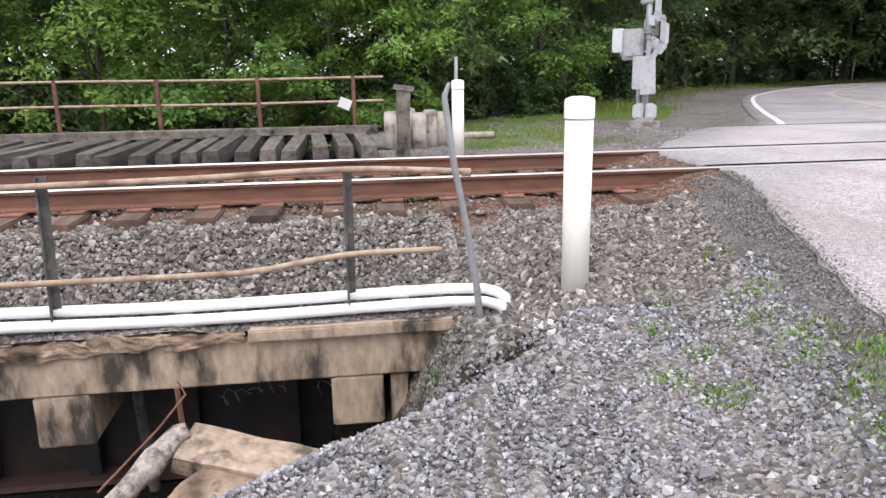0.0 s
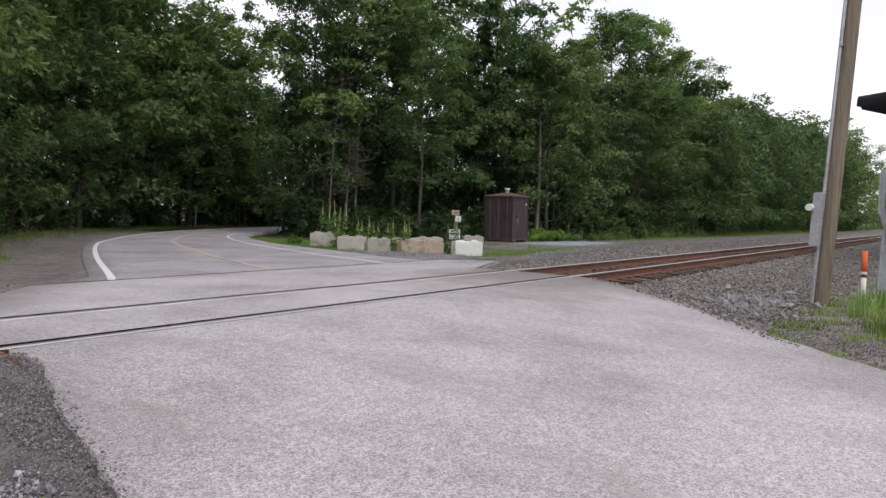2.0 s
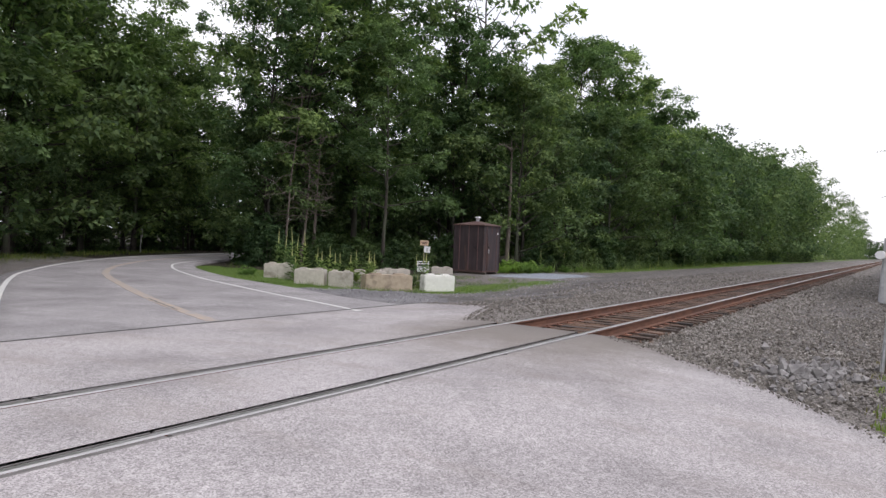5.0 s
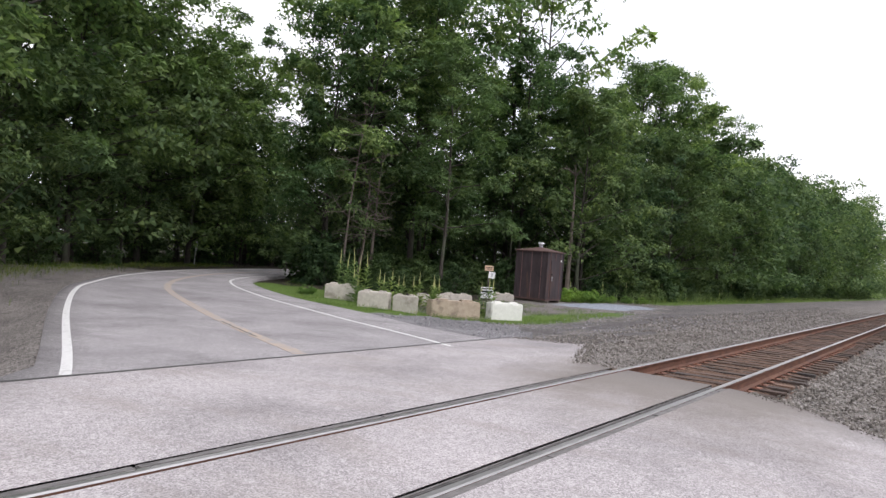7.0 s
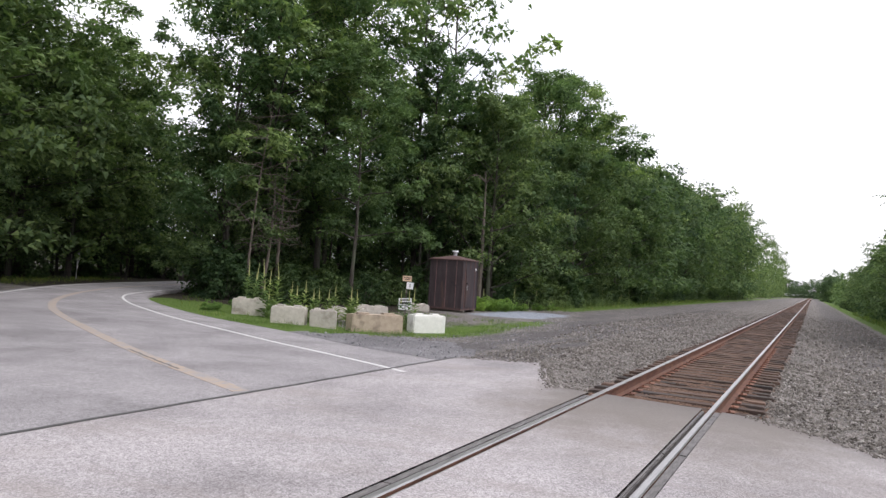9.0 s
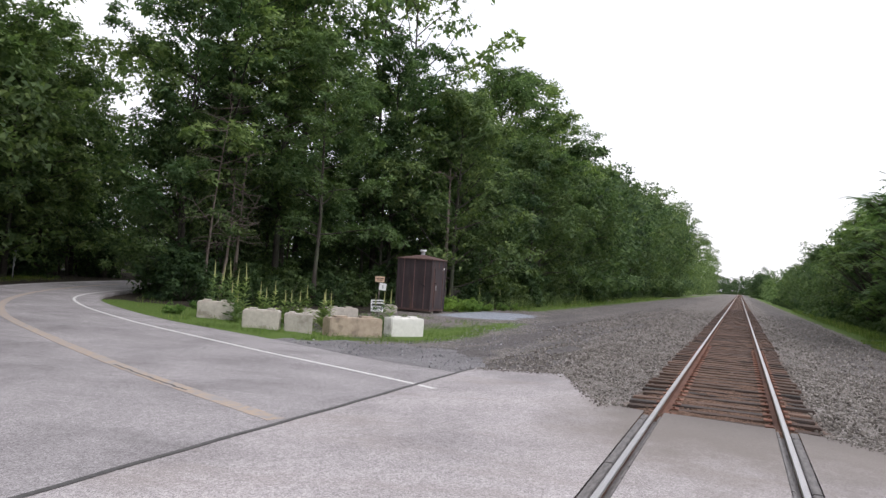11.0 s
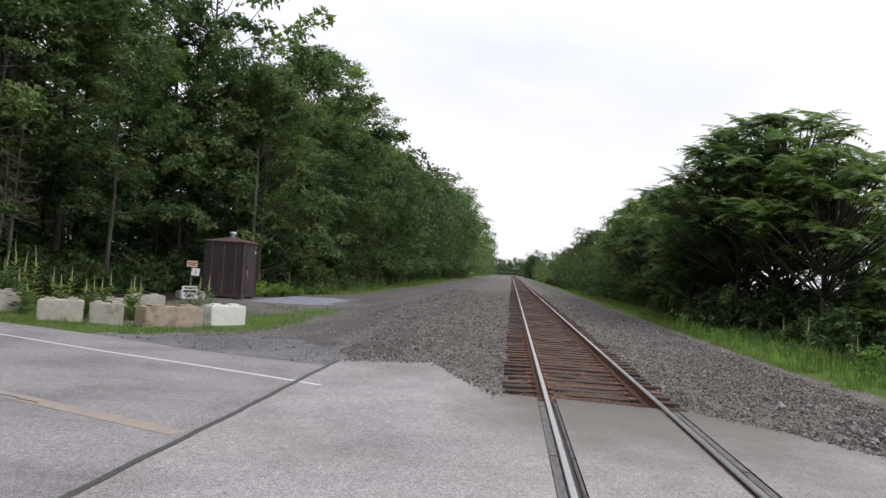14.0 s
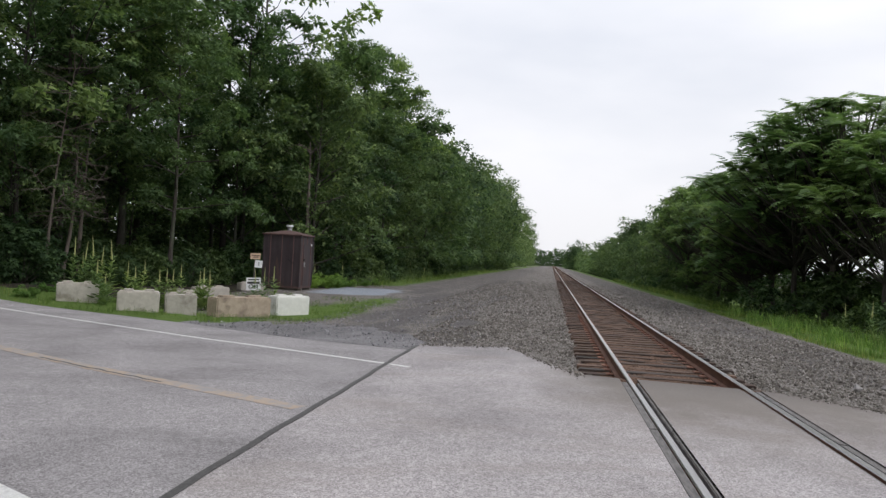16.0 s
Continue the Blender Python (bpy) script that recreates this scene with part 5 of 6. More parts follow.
grass_field("grass", 76, 7000, lambda r, n: (lambda s, o: np.column_stack([s + o, np.zeros((len(s), 1))]) + np.column_stack([np.zeros((len(s), 2)), ground_z((s + o)[:, 0], (s + o)[:, 1])]))(beside(LEFT_LINE, 3.6)[r.integers(9, 70, n)], r.normal(0, 0.8, (n, 2))), 0.22, GRASS, "grass verge along the bend")
grass_field("grass", 77, 9000, patchy(30, 120, 11.8, 15.2, 0.4), 0.4, GRASS, "long grass before the woods")
grass_field("weeds", 78, 300, patchy(-12.0, -10.2, -6.0, -2.0, 0.60, dry, 1.6), 0.032, GRASS, "small green weeds in the gravel")
grass_field("weeds", 79, 450, patchy(-11.8, -10.4, -6.4, -4.0, 0.55, dry, 1.2), 0.035, DRY_GRASS, "dry straw weeds in the gravel")
grass_field("weeds", 80, 7000, patchy(-1.5, 30, -9.0, -6.4, 0.45, lambda x, y: x > east_edge(y) + 1.5), 0.7, GRASS, "tall weeds before the bushes")
grass_field("weeds", 83, 5200, patchy(0.3, 26, -6.8, -4.7, 0.55, lambda x, y: x > east_edge(y) + 2.2, 1.3), 0.38, WEED_GREEN, "rank green weeds on the verge", 1.8)
grass_field("dry_weeds", 85, 6000, patchy(-4.2, 3.5, -7.6, -3.9, 0.5, lambda x, y: off_road(x, y) & (x > east_edge(y) + 0.12), 1.7), 0.06, DRY_GRASS, "dry straw grass beside the road edge", 2.0)
grass_field("weeds", 84, 13000, patchy(-4.2, 3.5, -7.6, -4.0, 0.54, lambda x, y: off_road(x, y) & (x > east_edge(y) + 0.2), 2.2), 0.085, WEED_GREEN, "small green weeds round the signal base", 2.0)
grass_field("weeds", 81, 2500, patchy(30, 60, 13.2, 15.0, 0.5), 0.8, MULLEIN, "tall weeds before the woods")


def clumps_at(places, spread):
    def spot(r, n):
        p = np.array(places)[r.integers(0, len(places), n)] + r.normal(0, spread, (n, 2))
        return np.column_stack([p, ground_z(p[:, 0], p[:, 1]) - 0.005])
    return spot


CLUMPS = [(-10.7, -1.9), (-11.2, -2.35), (-11.45, -2.75), (-10.8, -2.65), (-10.95, -2.95), (-11.6, -3.3), (-11.5, -3.5), (-11.4, -3.55), (-10.95, -3.3), (-11.0, -3.5), (-10.85, -3.7), (-11.3, -3.1), (-11.05, -3.9), (-11.2, -4.2), (-12.55, -1.75)]
grass_field("weeds", 82, 3600, clumps_at(CLUMPS, 0.07), 0.028, WEED_GREEN, "bright green weed tufts in the gravel", 1.5)
stones_thing("gravel", scatter(64, 80, lambda r, n: (lambda x, y: np.column_stack([x, y, ground_z(x, y)]))(r.normal(-11.95, 0.22, n), r.normal(-2.25, 0.2, n)), 0.034, 0.35), PALE_STONE, "pale loose stones at the foot of the post")


# ---- the bridge over the creek ----
bridge = empty("bridge", label="old concrete railway bridge edge with steel girders", category="bridge", kind="structure")
bx = np.arange(-30, -12.2, 0.25)
by = np.array([-1.62, -1.5, -1.25, -0.95, -0.72, 0, 1, 2.2, 2.5])
BX, BY = np.meshgrid(bx, by, indexing="ij")
BZ = deck_z(BX, BY) - 0.012 + np.random.default_rng(7).normal(0, 0.012, BX.shape)
ii, jj = np.meshgrid(np.arange(len(bx) - 1), np.arange(len(by) - 1), indexing="ij")
a0 = ii * len(by) + jj
bed = mesh_of("ballast_bed", np.stack([BX, BY, BZ], -1).reshape(-1, 3), np.stack([a0, a0 + len(by), a0 + len(by) + 1, a0 + 1], -1).reshape(-1, 4), True)
layer = bed.attributes.new("rust", "FLOAT", "POINT")
layer.data.foreach_set("value", bell(BY, -0.5, 2.0, 0.2).ravel().astype(np.float32))
part("ballast_bed", bed, GROUND, bridge)


def rough_slab(size, seed, cuts=(20, 3, 3), amount=0.02, bevel=0.0):
    """A block with broken, uneven faces."""
    bm = bmesh.new()
    box(bm, size, bevel=bevel)
    longest = [e for e in bm.edges]
    bmesh.ops.subdivide_edges(bm, edges=longest, cuts=max(cuts) // 4, use_grid_fill=True)
    for v in bm.verts:
        v.co += Vector(noise.noise_vector(v.co * 4.0 + Vector((seed, 0, 0)))) * amount + Vector(noise.noise_vector(v.co * 15.0 + Vector((seed, 7, 0)))) * amount * 0.5 + Vector(noise.noise_vector(v.co * 37.0 + Vector((seed, 3, 9)))) * amount * 0.35
    return bm


part("slab", boxed((17.8, 3.9, 0.30), pose(-21.2, 0.45, -0.99)), CONCRETE, bridge)
part("fascia_beam", boxed((17.78, 0.24, 0.33), pose(-21.16, -1.50, -0.985), 0.012), CONCRETE, bridge, "stained concrete edge beam")
for k, xa in enumerate(np.arange(-19.3, -13.9, 0.5)):
    o = part("coping", rough_slab((0.51, 0.33, 0.085), 3 + 0.9 * k, cuts=(28, 3, 3), amount=0.05), BROKEN, bridge, "crumbling brown concrete coping", at=pose(xa + 0.25, -1.50, -0.80 - 0.012 * (k % 3)))
part("coping", boxed((1.50, 0.36, 0.085), pose(-13.03, -1.50, -0.795), 0.012), CONCRETE, bridge, "sound concrete coping end")
for xc in (-15.02, -13.07, -17.0):
    bm = bmesh.new()
    box(bm, (0.36, 0.9, 0.36), pose(0, 0.4, 0), 0.012)
    part("bracket", bm, CONCRETE, bridge, "square concrete bracket under the beam", at=pose(xc, -1.57, -1.335))
part("girder", boxed((17.8, 0.05, 1.5), pose(-21.2, -0.55, -1.90)), GIRDER, bridge, "black steel plate girder with faint scribbles")
for xs in (-16.0, -15.2, -14.4, -13.6, -13.0):
    part("stiffener", boxed((0.10, 0.14, 1.1), pose(xs, -0.64, -1.70), 0.008), GIRDER, bridge)
part("bottom_flange", boxed((17.8, 0.30, 0.05), pose(-21.2, -0.62, -2.28)), SHED_EDGE, bridge, "rusty girder flange")
part("abutment", boxed((0.5, 3.2, 1.6), pose(-12.52, 0.15, -1.94), 0.02), CONCRETE, bridge, "stained concrete abutment")
part("abutment_edge", boxed((0.12, 0.5, 0.80), pose(-12.775, -1.32, -1.56), 0.015), CONCRETE, bridge, "yellowish stained concrete edge")
part("drain_pipe", rodded((-14.75, -0.9, -1.35), (-14.70, -0.9, -2.3), 0.045), DARK_POST, bridge, "dark grey drain pipe")
for x0, x1, z0, turns, seed in ((-14.2, -13.72, -1.72, 5, 9), (-13.72, -13.5, -1.66, 2, 10), (-13.42, -13.15, -1.70, 3, 11)):
    scrawl = np.random.default_rng(seed)
    u = np.linspace(0, 1, 12 * turns)
    loop = np.column_stack([x0 + (x1 - x0) * u + 0.035 * np.sin(u * turns * 6.28), np.full(len(u), -0.582), z0 + 0.11 * u + 0.07 * np.cos(u * turns * 6.28 + 0.6) * (0.6 + 0.4 * np.sin(u * 9)) + scrawl.normal(0, 0.004, len(u))])
    tube_part("paint_stroke", loop, 0.004, GALV_DULL, bridge, "faint looping chalk scribble", sides=4)

conduit_x = np.linspace(-30, -12.4, 60)
for dy, z0, name in ((-1.50, -0.60, "upper"), (-1.56, -0.678, "lower")):
    sag = 0.012 * np.sin(conduit_x * 1.9)
    pts = np.column_stack([conduit_x, np.full(60, dy), z0 + sag])
    bend = np.array([(-12.24, dy, z0 + 0.004), (-12.15, dy - 0.015, z0 + 0.002), (-12.07, dy - 0.045, z0 - 0.015), (-12.01, dy - 0.085, z0 - 0.05), (-11.985, dy - 0.10, z0 - 0.12), (-11.98, dy - 0.10, z0 - 0.25)])
    ob = empty("conduit_pipe", label="white plastic conduit pipe lying along the bridge edge", category="pipe", group="white conduits")
    tube_part("pipe", np.concatenate([pts, bend]), 0.039, PIPE_WHITE, ob, sides=12)
    for xc in (-14.2, -12.75):
        part("coupling", rodded((xc - 0.06, dy, z0 + 0.012 * math.sin(xc * 1.9)), (xc + 0.06, dy, z0 + 0.012 * math.sin(xc * 1.9)), 0.0425), PIPE_WHITE, ob)

railing = empty("railing", label="bent rusty pipe handrail on dark steel posts", category="railing")
for xp in (-15.0, -13.08, -16.95):
    bm = bmesh.new()
    box(bm, (0.062, 0.010, 1.06), pose(0, 0.026, 0.53), 0.002)
    box(bm, (0.010, 0.062, 1.06), pose(-0.026, 0, 0.53), 0.002)
    box(bm, (0.12, 0.12, 0.012), pose(0, 0, 0.006))
    part("post", bm, DARK_POST, railing, "dark weathered angle iron post", at=pose(xp, -1.55, -0.76, 0, 1.2 if xp < -14 else 0.4, 8))
tx = np.linspace(-19, -12.3, 40)
tube_part("top_rail", np.column_stack([tx, np.full(40, -1.60), 0.235 + 0.045 * np.exp(-((tx + 13.0) / 0.8) ** 2) - 0.02 * np.sin(tx)]), 0.021, RAIL_PIPE, railing, "rusty tan top rail")
tx = np.linspace(-19, -12.46, 40)
tube_part("middle_rail", np.column_stack([tx, np.full(40, -1.60), -0.275 - 0.10 * smooth_step(-12.95, -13.9, tx)]), 0.021, RAIL_PIPE, railing, "bent rusty middle rail")
part("rail_collar", rodded((-12.32, -1.6, 0.245), (-12.26, -1.6, 0.243), 0.028), RAIL_PIPE, railing)
flat = np.array([(-12.20, -1.66, -0.88), (-12.23, -1.66, -0.55), (-12.30, -1.66, -0.1), (-12.38, -1.67, 0.3), (-12.43, -1.68, 0.66), (-12.44, -1.69, 0.75), (-12.41, -1.69, 0.83)])
tagged(tube_part("bent_stake", flat, np.array([0.026, 0.026, 0.025, 0.024, 0.023, 0.020, 0.012]), SIGN_BACK, sides=6), "bent grey steel stake leaning on the bridge end", "stake")


def marker_post(x, y, z, tall, label):
    ob = empty("marker_post", (x, y, z), label=label, category="post", group="white marker posts")
    bm = bmesh.new()
    rod(bm, (0, 0, -0.1), (0, 0, tall - 0.12), 0.088, sides=28)
    part("shaft", bm, POST_WHITE, ob, smooth=True)
    prof = [(0.094, tall - 0.13), (0.094, tall - 0.03), (0.086, tall - 0.012), (0.05, tall), (0.0, tall + 0.004)]
    bm = bmesh.new()
    rings = [[bm.verts.new((r * math.cos(a), r * math.sin(a), z1)) for a in np.linspace(0, 2 * math.pi, 28, endpoint=False)] for r, z1 in prof[:-1]]
    tip = bm.verts.new((0, 0, prof[-1][1]))
    for lo, hi in zip(rings, rings[1:]):
        for i in range(28):
            bm.faces.new((lo[i], lo[(i + 1) % 28], hi[(i + 1) % 28], hi[i]))
    for i in range(28):
        bm.faces.new((rings[-1][i], rings[-1][(i + 1) % 28], tip))
    part("cap", bm, POST_WHITE, ob, smooth=True)
    part("cap_seam", rodded((0, 0, tall - 0.140), (0, 0, tall - 0.128), 0.0895, sides=28), GALV_DULL, ob)
    return ob


marker_post(-11.65, -2.0, -0.47, 1.21, "cream white plastic marker post standing in the ballast")
marker_post(-11.38, 4.36, -0.33, 1.10, "white plastic marker post behind the far rail")
tagged(part("thin_stake", boxed((0.05, 0.02, 1.5), pose(-11.34, 4.75, 0.35), 0.004), GALV_DULL), "thin grey steel stake behind a white post", "stake")

# timber deck of the neighbouring bridge
deck = empty("timber_deck", label="old open bridge deck of dark weathered timbers", category="bridge", kind="structure")
dr = random.Random(12)
timber = bpy.data.meshes.new("timber")
bm = rough_slab((0.20, 2.55, 0.22), 5, cuts=(8, 3, 3), amount=0.012)
bm.to_mesh(timber), bm.free()
timber.materials.append(DARK_TIMBER)
for x in np.arange(-22.0, -12.6, 0.33):
    part("timber", timber, OLD_WOOD, deck, at=pose(x, 4.65 + dr.uniform(-0.08, 0.08), -0.17 + dr.uniform(-0.02, 0.02), dr.uniform(-0.8, 0.8), dr.uniform(-2, 2), dr.uniform(-3, 3)))
part("guard_timber", rough_slab((9.6, 0.22, 0.12), 8, amount=0.012), OLD_WOOD, deck, "pale grey guard timber", at=pose(-17.3, 5.8, -0.01))
part("stringer", boxed((9.8, 0.35, 0.5), pose(-17.2, 3.75, -0.54)), GIRDER, deck)
part("stringer", boxed((9.8, 0.35, 0.5), pose(-17.2, 5.45, -0.54)), GIRDER, deck)
fence = empty("far_railing", label="rusty brown pipe railing behind the timber deck", category="railing")
for xp in (-19.0, -17.47, -15.94, -14.38, -12.85):
    part("post", boxed((0.06, 0.06, 0.92), pose(xp, 6.0, 0.38), 0.006), RUST, fence)
for zr, xe in ((0.81, -12.36), (0.43, -12.36)):
    tube_part("rail", np.column_stack([np.linspace(-24, xe, 20), np.full(20, 6.0), zr + 0.008 * np.sin(np.linspace(0, 14, 20))]), 0.022, RAIL_PIPE, fence, sides=8)
tagged(part("paper_notice", boxed((0.20, 0.006, 0.17), pose(-13.0, 5.96, 0.40, 10, 22, 0)), SIGN_WHITE), "small white notice hanging askew on the far railing", "notice")
post = empty("timber_post", (-12.22, 4.0, -0.35), label="weathered grey timber post with a slanted cap", category="post")
part("shaft", rough_slab((0.17, 0.17, 1.05), 4, cuts=(8, 3, 3), amount=0.012), OLD_WOOD, post, at=pose(0, 0, 0.48, 0, 1.5, 5))
part("cap", rough_slab((0.26, 0.22, 0.07), 6, cuts=(8, 3, 3), amount=0.012), OLD_WOOD, post, at=pose(0.02, 0, 1.03, 0, 9, 5))
for k, (x, y, h, w) in enumerate(((-12.28, 5.45, 0.58, 0.13), (-12.02, 5.6, 0.62, 0.14), (-11.86, 5.35, 0.56, 0.13), (-11.66, 5.45, 0.60, 0.12), (-11.48, 5.6, 0.55, 0.12), (-12.15, 5.2, 0.5, 0.11))):
    bm = bmesh.new()
    rod(bm, (0, 0, -0.2), (0.01 * (k % 3), 0, h), w, w * 0.92, 14)
    bmesh.ops.bevel(bm, geom=[e for e in bm.edges if e.calc_face_angle(0) > 1.0], offset=0.02, segments=2, affect="EDGES")
    tagged(part("log_bollard", bm, DRIFT, at=pose(x, y, height(max(x, -12.0), y)), smooth=True), "bleached grey log bollard standing in a row", "bollard", "log bollards")
tagged(part("fallen_log", rodded((-11.3, 6.4, height(-11.3, 6.4) + 0.06), (-10.4, 6.5, height(-10.4, 6.5) + 0.06), 0.07, 0.06, 10), DRIFT), "bleached log lying in the grass", "log")

# rubble on the creek bank
for k, (size, at) in enumerate((((0.92, 0.34, 0.13), pose(-13.75, -2.10, -1.47, 10, 10, -14)), ((0.9, 0.55, 0.14), pose(-13.75, -2.55, -1.62, 8, 16, -32)), ((0.7, 0.4, 0.16), pose(-13.15, -2.25, -1.56, 20, -8, 30)), ((0.6, 0.5, 0.2), pose(-14.3, -2.5, -1.85, 10, 5, 40)))):
    tagged(part("concrete_slab", rough_slab(size, 20 + k, cuts=(28, 3, 3), amount=0.016), CONCRETE if k != 1 else BROKEN, at=at), "broken slab of pale concrete on the creek bank", "rubble", "broken slabs")
log_r = np.random.default_rng(4)
log_s = np.linspace(0, 1, 26)[:, None]
log_line = np.array([(-15.0, -3.0, -1.83)]) * (1 - log_s) + np.array([(-14.17, -1.93, -1.30)]) * log_s + log_r.normal(0, 0.010, (26, 3)) + np.array([(0, 0, 0.03)]) * np.sin(log_s * 3.1)
tagged(tube_part("broken_timber", log_line, 0.072 + 0.02 * np.sin(np.linspace(0, 9, 26)) + log_r.normal(0, 0.009, 26) - 0.03 * np.linspace(0, 1, 26) ** 6, OLD_LOG, sides=9), "rough bleached timber lying across the rubble", "timber")
tube_part("rusty_wire", [(-14.55, -2.5, -1.36), (-14.3, -2.1, -1.20), (-14.15, -1.95, -1.05), (-14.2, -1.9, -0.98)], 0.008, RUST, sides=5)
tagged(bpy.data.objects["rusty_wire"], "rusty bent wire sticking out of the rubble", "wire")
tagged(part("iron_stub", rodded((-14.2, -1.9, -1.35), (-14.21, -1.9, -1.02), 0.018), RUST), "short rusty iron stub in the rubble", "stub")


# ---- crossing signals ----
def ring_disc(bm, r, depth, at, sides=28):
    bmesh.ops.create_cone(bm, cap_ends=True, segments=sides, radius1=r, radius2=r, depth=depth, matrix=at)
    return bm


def flasher(parent, x, z, y0, front, swivel=0.0):
    """One flashing light: housing, background disc, red lens, hood. front is -1 or 1 along y."""
    turn = pose(0, 0, 0, 90, 0, 0)
    dome = bmesh.new()
    n, rows = 22, []
    for ang in (0.0, 0.35, 0.7, 1.05, 1.35):
        rr, dd = 0.185 * math.cos(ang), 0.17 * math.sin(ang)
        rows.append([dome.verts.new((x + rr * math.cos(a), y0 - front * (0.008 + dd), z + rr * math.sin(a))) for a in np.linspace(0, 2 * math.pi, n, endpoint=False)])
    for lo, hi in zip(rows, rows[1:]):
        for i in range(n):
            dome.faces.new((lo[i], lo[(i + 1) % n], hi[(i + 1) % n], hi[i]))
    dome.faces.new(rows[-1])
    bmesh.ops.recalc_face_normals(dome, faces=dome.faces[:])
    lamp = part("light_unit", dome, SIGN_WHITE, parent, "white domed lamp housing", smooth=True)
    part("housing_knob", rodded((x - 0.09, y0 - front * 0.12, z), (x - 0.12, y0 - front * 0.17, z), 0.02, sides=8), BLACK, lamp)
    part("background_disc", ring_disc(bmesh.new(), 0.26, 0.012, pose(x, y0, z) @ turn, 32), BLACK, lamp, "round black background")
    part("lens", ring_disc(bmesh.new(), 0.145, 0.02, pose(x, y0 + front * 0.018, z) @ turn, 28), RED_LENS, lamp, "dark red lens")
    bm = bmesh.new()
    n = 20
    rows = []
    for f, cut in ((0.0, 1.0), (1.0, 0.62)):
        rows.append([bm.verts.new((x + 0.165 * math.sin(a) * (1 - 0.05 * f), y0 + front * 0.34 * f, z + 0.165 * math.cos(a) * (1 - 0.05 * f) - 0.03 * f)) for a in np.linspace(-2.35 * cut, 2.35 * cut, n)])
    for i in range(n - 1):
        bm.faces.new((rows[0][i], rows[0][i + 1], rows[1][i + 1], rows[1][i]))
    bmesh.ops.solidify(bm, geom=bm.faces[:], thickness=0.006)
    part("hood", bm, BLACK, lamp, "black sheet hood")
    lamp.matrix_basis = pose(x, y0, 0, 0, 0, swivel) @ pose(-x, -y0, 0)


def signal(x, y, z, turn, label, front_text):
    ob = empty("crossing_signal", (x, y, z), turn, label=label, category="crossing signal", group="crossing signals")
    part("foundation", rodded((0, 0, -0.45), (0, 0, 0.02), 0.32, 0.31, 24), FOOTING, ob, "round concrete foundation")
    bm = bmesh.new()
    for sx in (-0.13, 0.13):
        box(bm, (0.20, 0.24, 0.26), pose(sx, 0, 0.22), 0.02)
        box(bm, (0.05, 0.20, 0.34), pose(sx * 1.0, 0, 0.2), 0.01)
    box(bm, (0.36, 0.12, 0.36), pose(0, 0, 0.2), 0.02)
    part("base_casting", bm, SILVER_PAINT, ob, "silver cast iron base")
    for sx in (-0.15, 0.15):
        for sy in (-0.12, 0.12):
            part("anchor_bolt", rodded((sx, sy, 0.02), (sx, sy, 0.13), 0.022, sides=8), GALV, ob)
    part("mast", rodded((0, 0, 0.1), (0, 0, 4.15), 0.062, sides=20), GALV, ob, "round galvanised mast", smooth=True)
    part("mast_cap", rodded((0, 0, 4.15), (0, 0, 4.2), 0.068, 0.04, 20), GALV, ob)
    case = part("mechanism_case", boxed((0.40, 0.42, 0.60), pose(0.27, 0.02, 1.52), 0.025), GALV_DULL, ob, "grey gate mechanism case")
    part("case_lid", boxed((0.34, 0.06, 0.46), pose(0.27, 0.25, 1.52), 0.02), GALV_DULL, case)
    part("case_lid", boxed((0.34, 0.06, 0.46), pose(0.27, -0.21, 1.52), 0.02), GALV_DULL, case)
    part("case_wheel", rodded((0.27, -0.24, 1.55), (0.27, -0.34, 1.55), 0.15, 0.13, 20), GALV_DULL, case, "round cast cover")
    part("case_lid", boxed((0.05, 0.34, 0.46), pose(0.49, 0.02, 1.52), 0.02), GALV_DULL, case)
    for zz in (1.18, 1.66):
        part("clamp", rodded((0, 0, zz - 0.03), (0, 0, zz + 0.03), 0.078, sides=16), GALV_DULL, ob)
    part("channel", boxed((0.10, 0.92, 0.18), pose(-0.09, 0.06, 1.94), 0.008), GALV, ob, "galvanised cross channel")
    bm = bmesh.new()
    box(bm, (0.10, 0.03, 0.50), pose(-0.30, 0.50, 1.76), 0.01)
    box(bm, (0.26, 0.03, 0.10), pose(-0.20, 0.50, 1.99), 0.01)
    box(bm, (0.10, 0.03, 0.42), pose(-0.20, 0.50, 1.38, 0, -28, 0), 0.01)
    part("gate_arm_support", bm, GALV_DULL, ob, "bent flat steel bracket")
    part("counterweight", boxed((0.30, 0.035, 0.70), pose(-0.06, 0.54, 0.92, 0, 3, 0), 0.012), GALV, ob, "flat galvanised counterweight")
    part("support_bolt", rodded((-0.06, 0.46, 1.2), (-0.06, 0.60, 1.2), 0.025, sides=8), GALV_DULL, ob)
    part("counterweight", boxed((0.09, 0.04, 0.66), pose(-0.04, 0.36, 1.25, 0, -4, 0), 0.01), GALV_DULL, ob, "dark steel counterweight bar")
    bm = bmesh.new()
    box(bm, (0.30, 0.03, 0.34), pose(-0.02, -0.42, 1.86), 0.02)
    box(bm, (0.24, 0.03, 0.34), pose(0.12, -0.42, 1.62, 0, -30, 0), 0.03)
    rod(bm, (0.20, -0.44, 1.50), (0.20, -0.38, 1.50), 0.14, sides=18)
    part("gate_arm_support", bm, GALV, ob, "broad galvanised bracket with a rounded end")
    for zz, ya in ((1.62, 0.30), (1.50, 0.26)):
        part("cross_bolt", rodded((-0.05, ya - 0.04, zz), (-0.05, ya + 0.10, zz), 0.022, sides=8), GALV_DULL, ob)
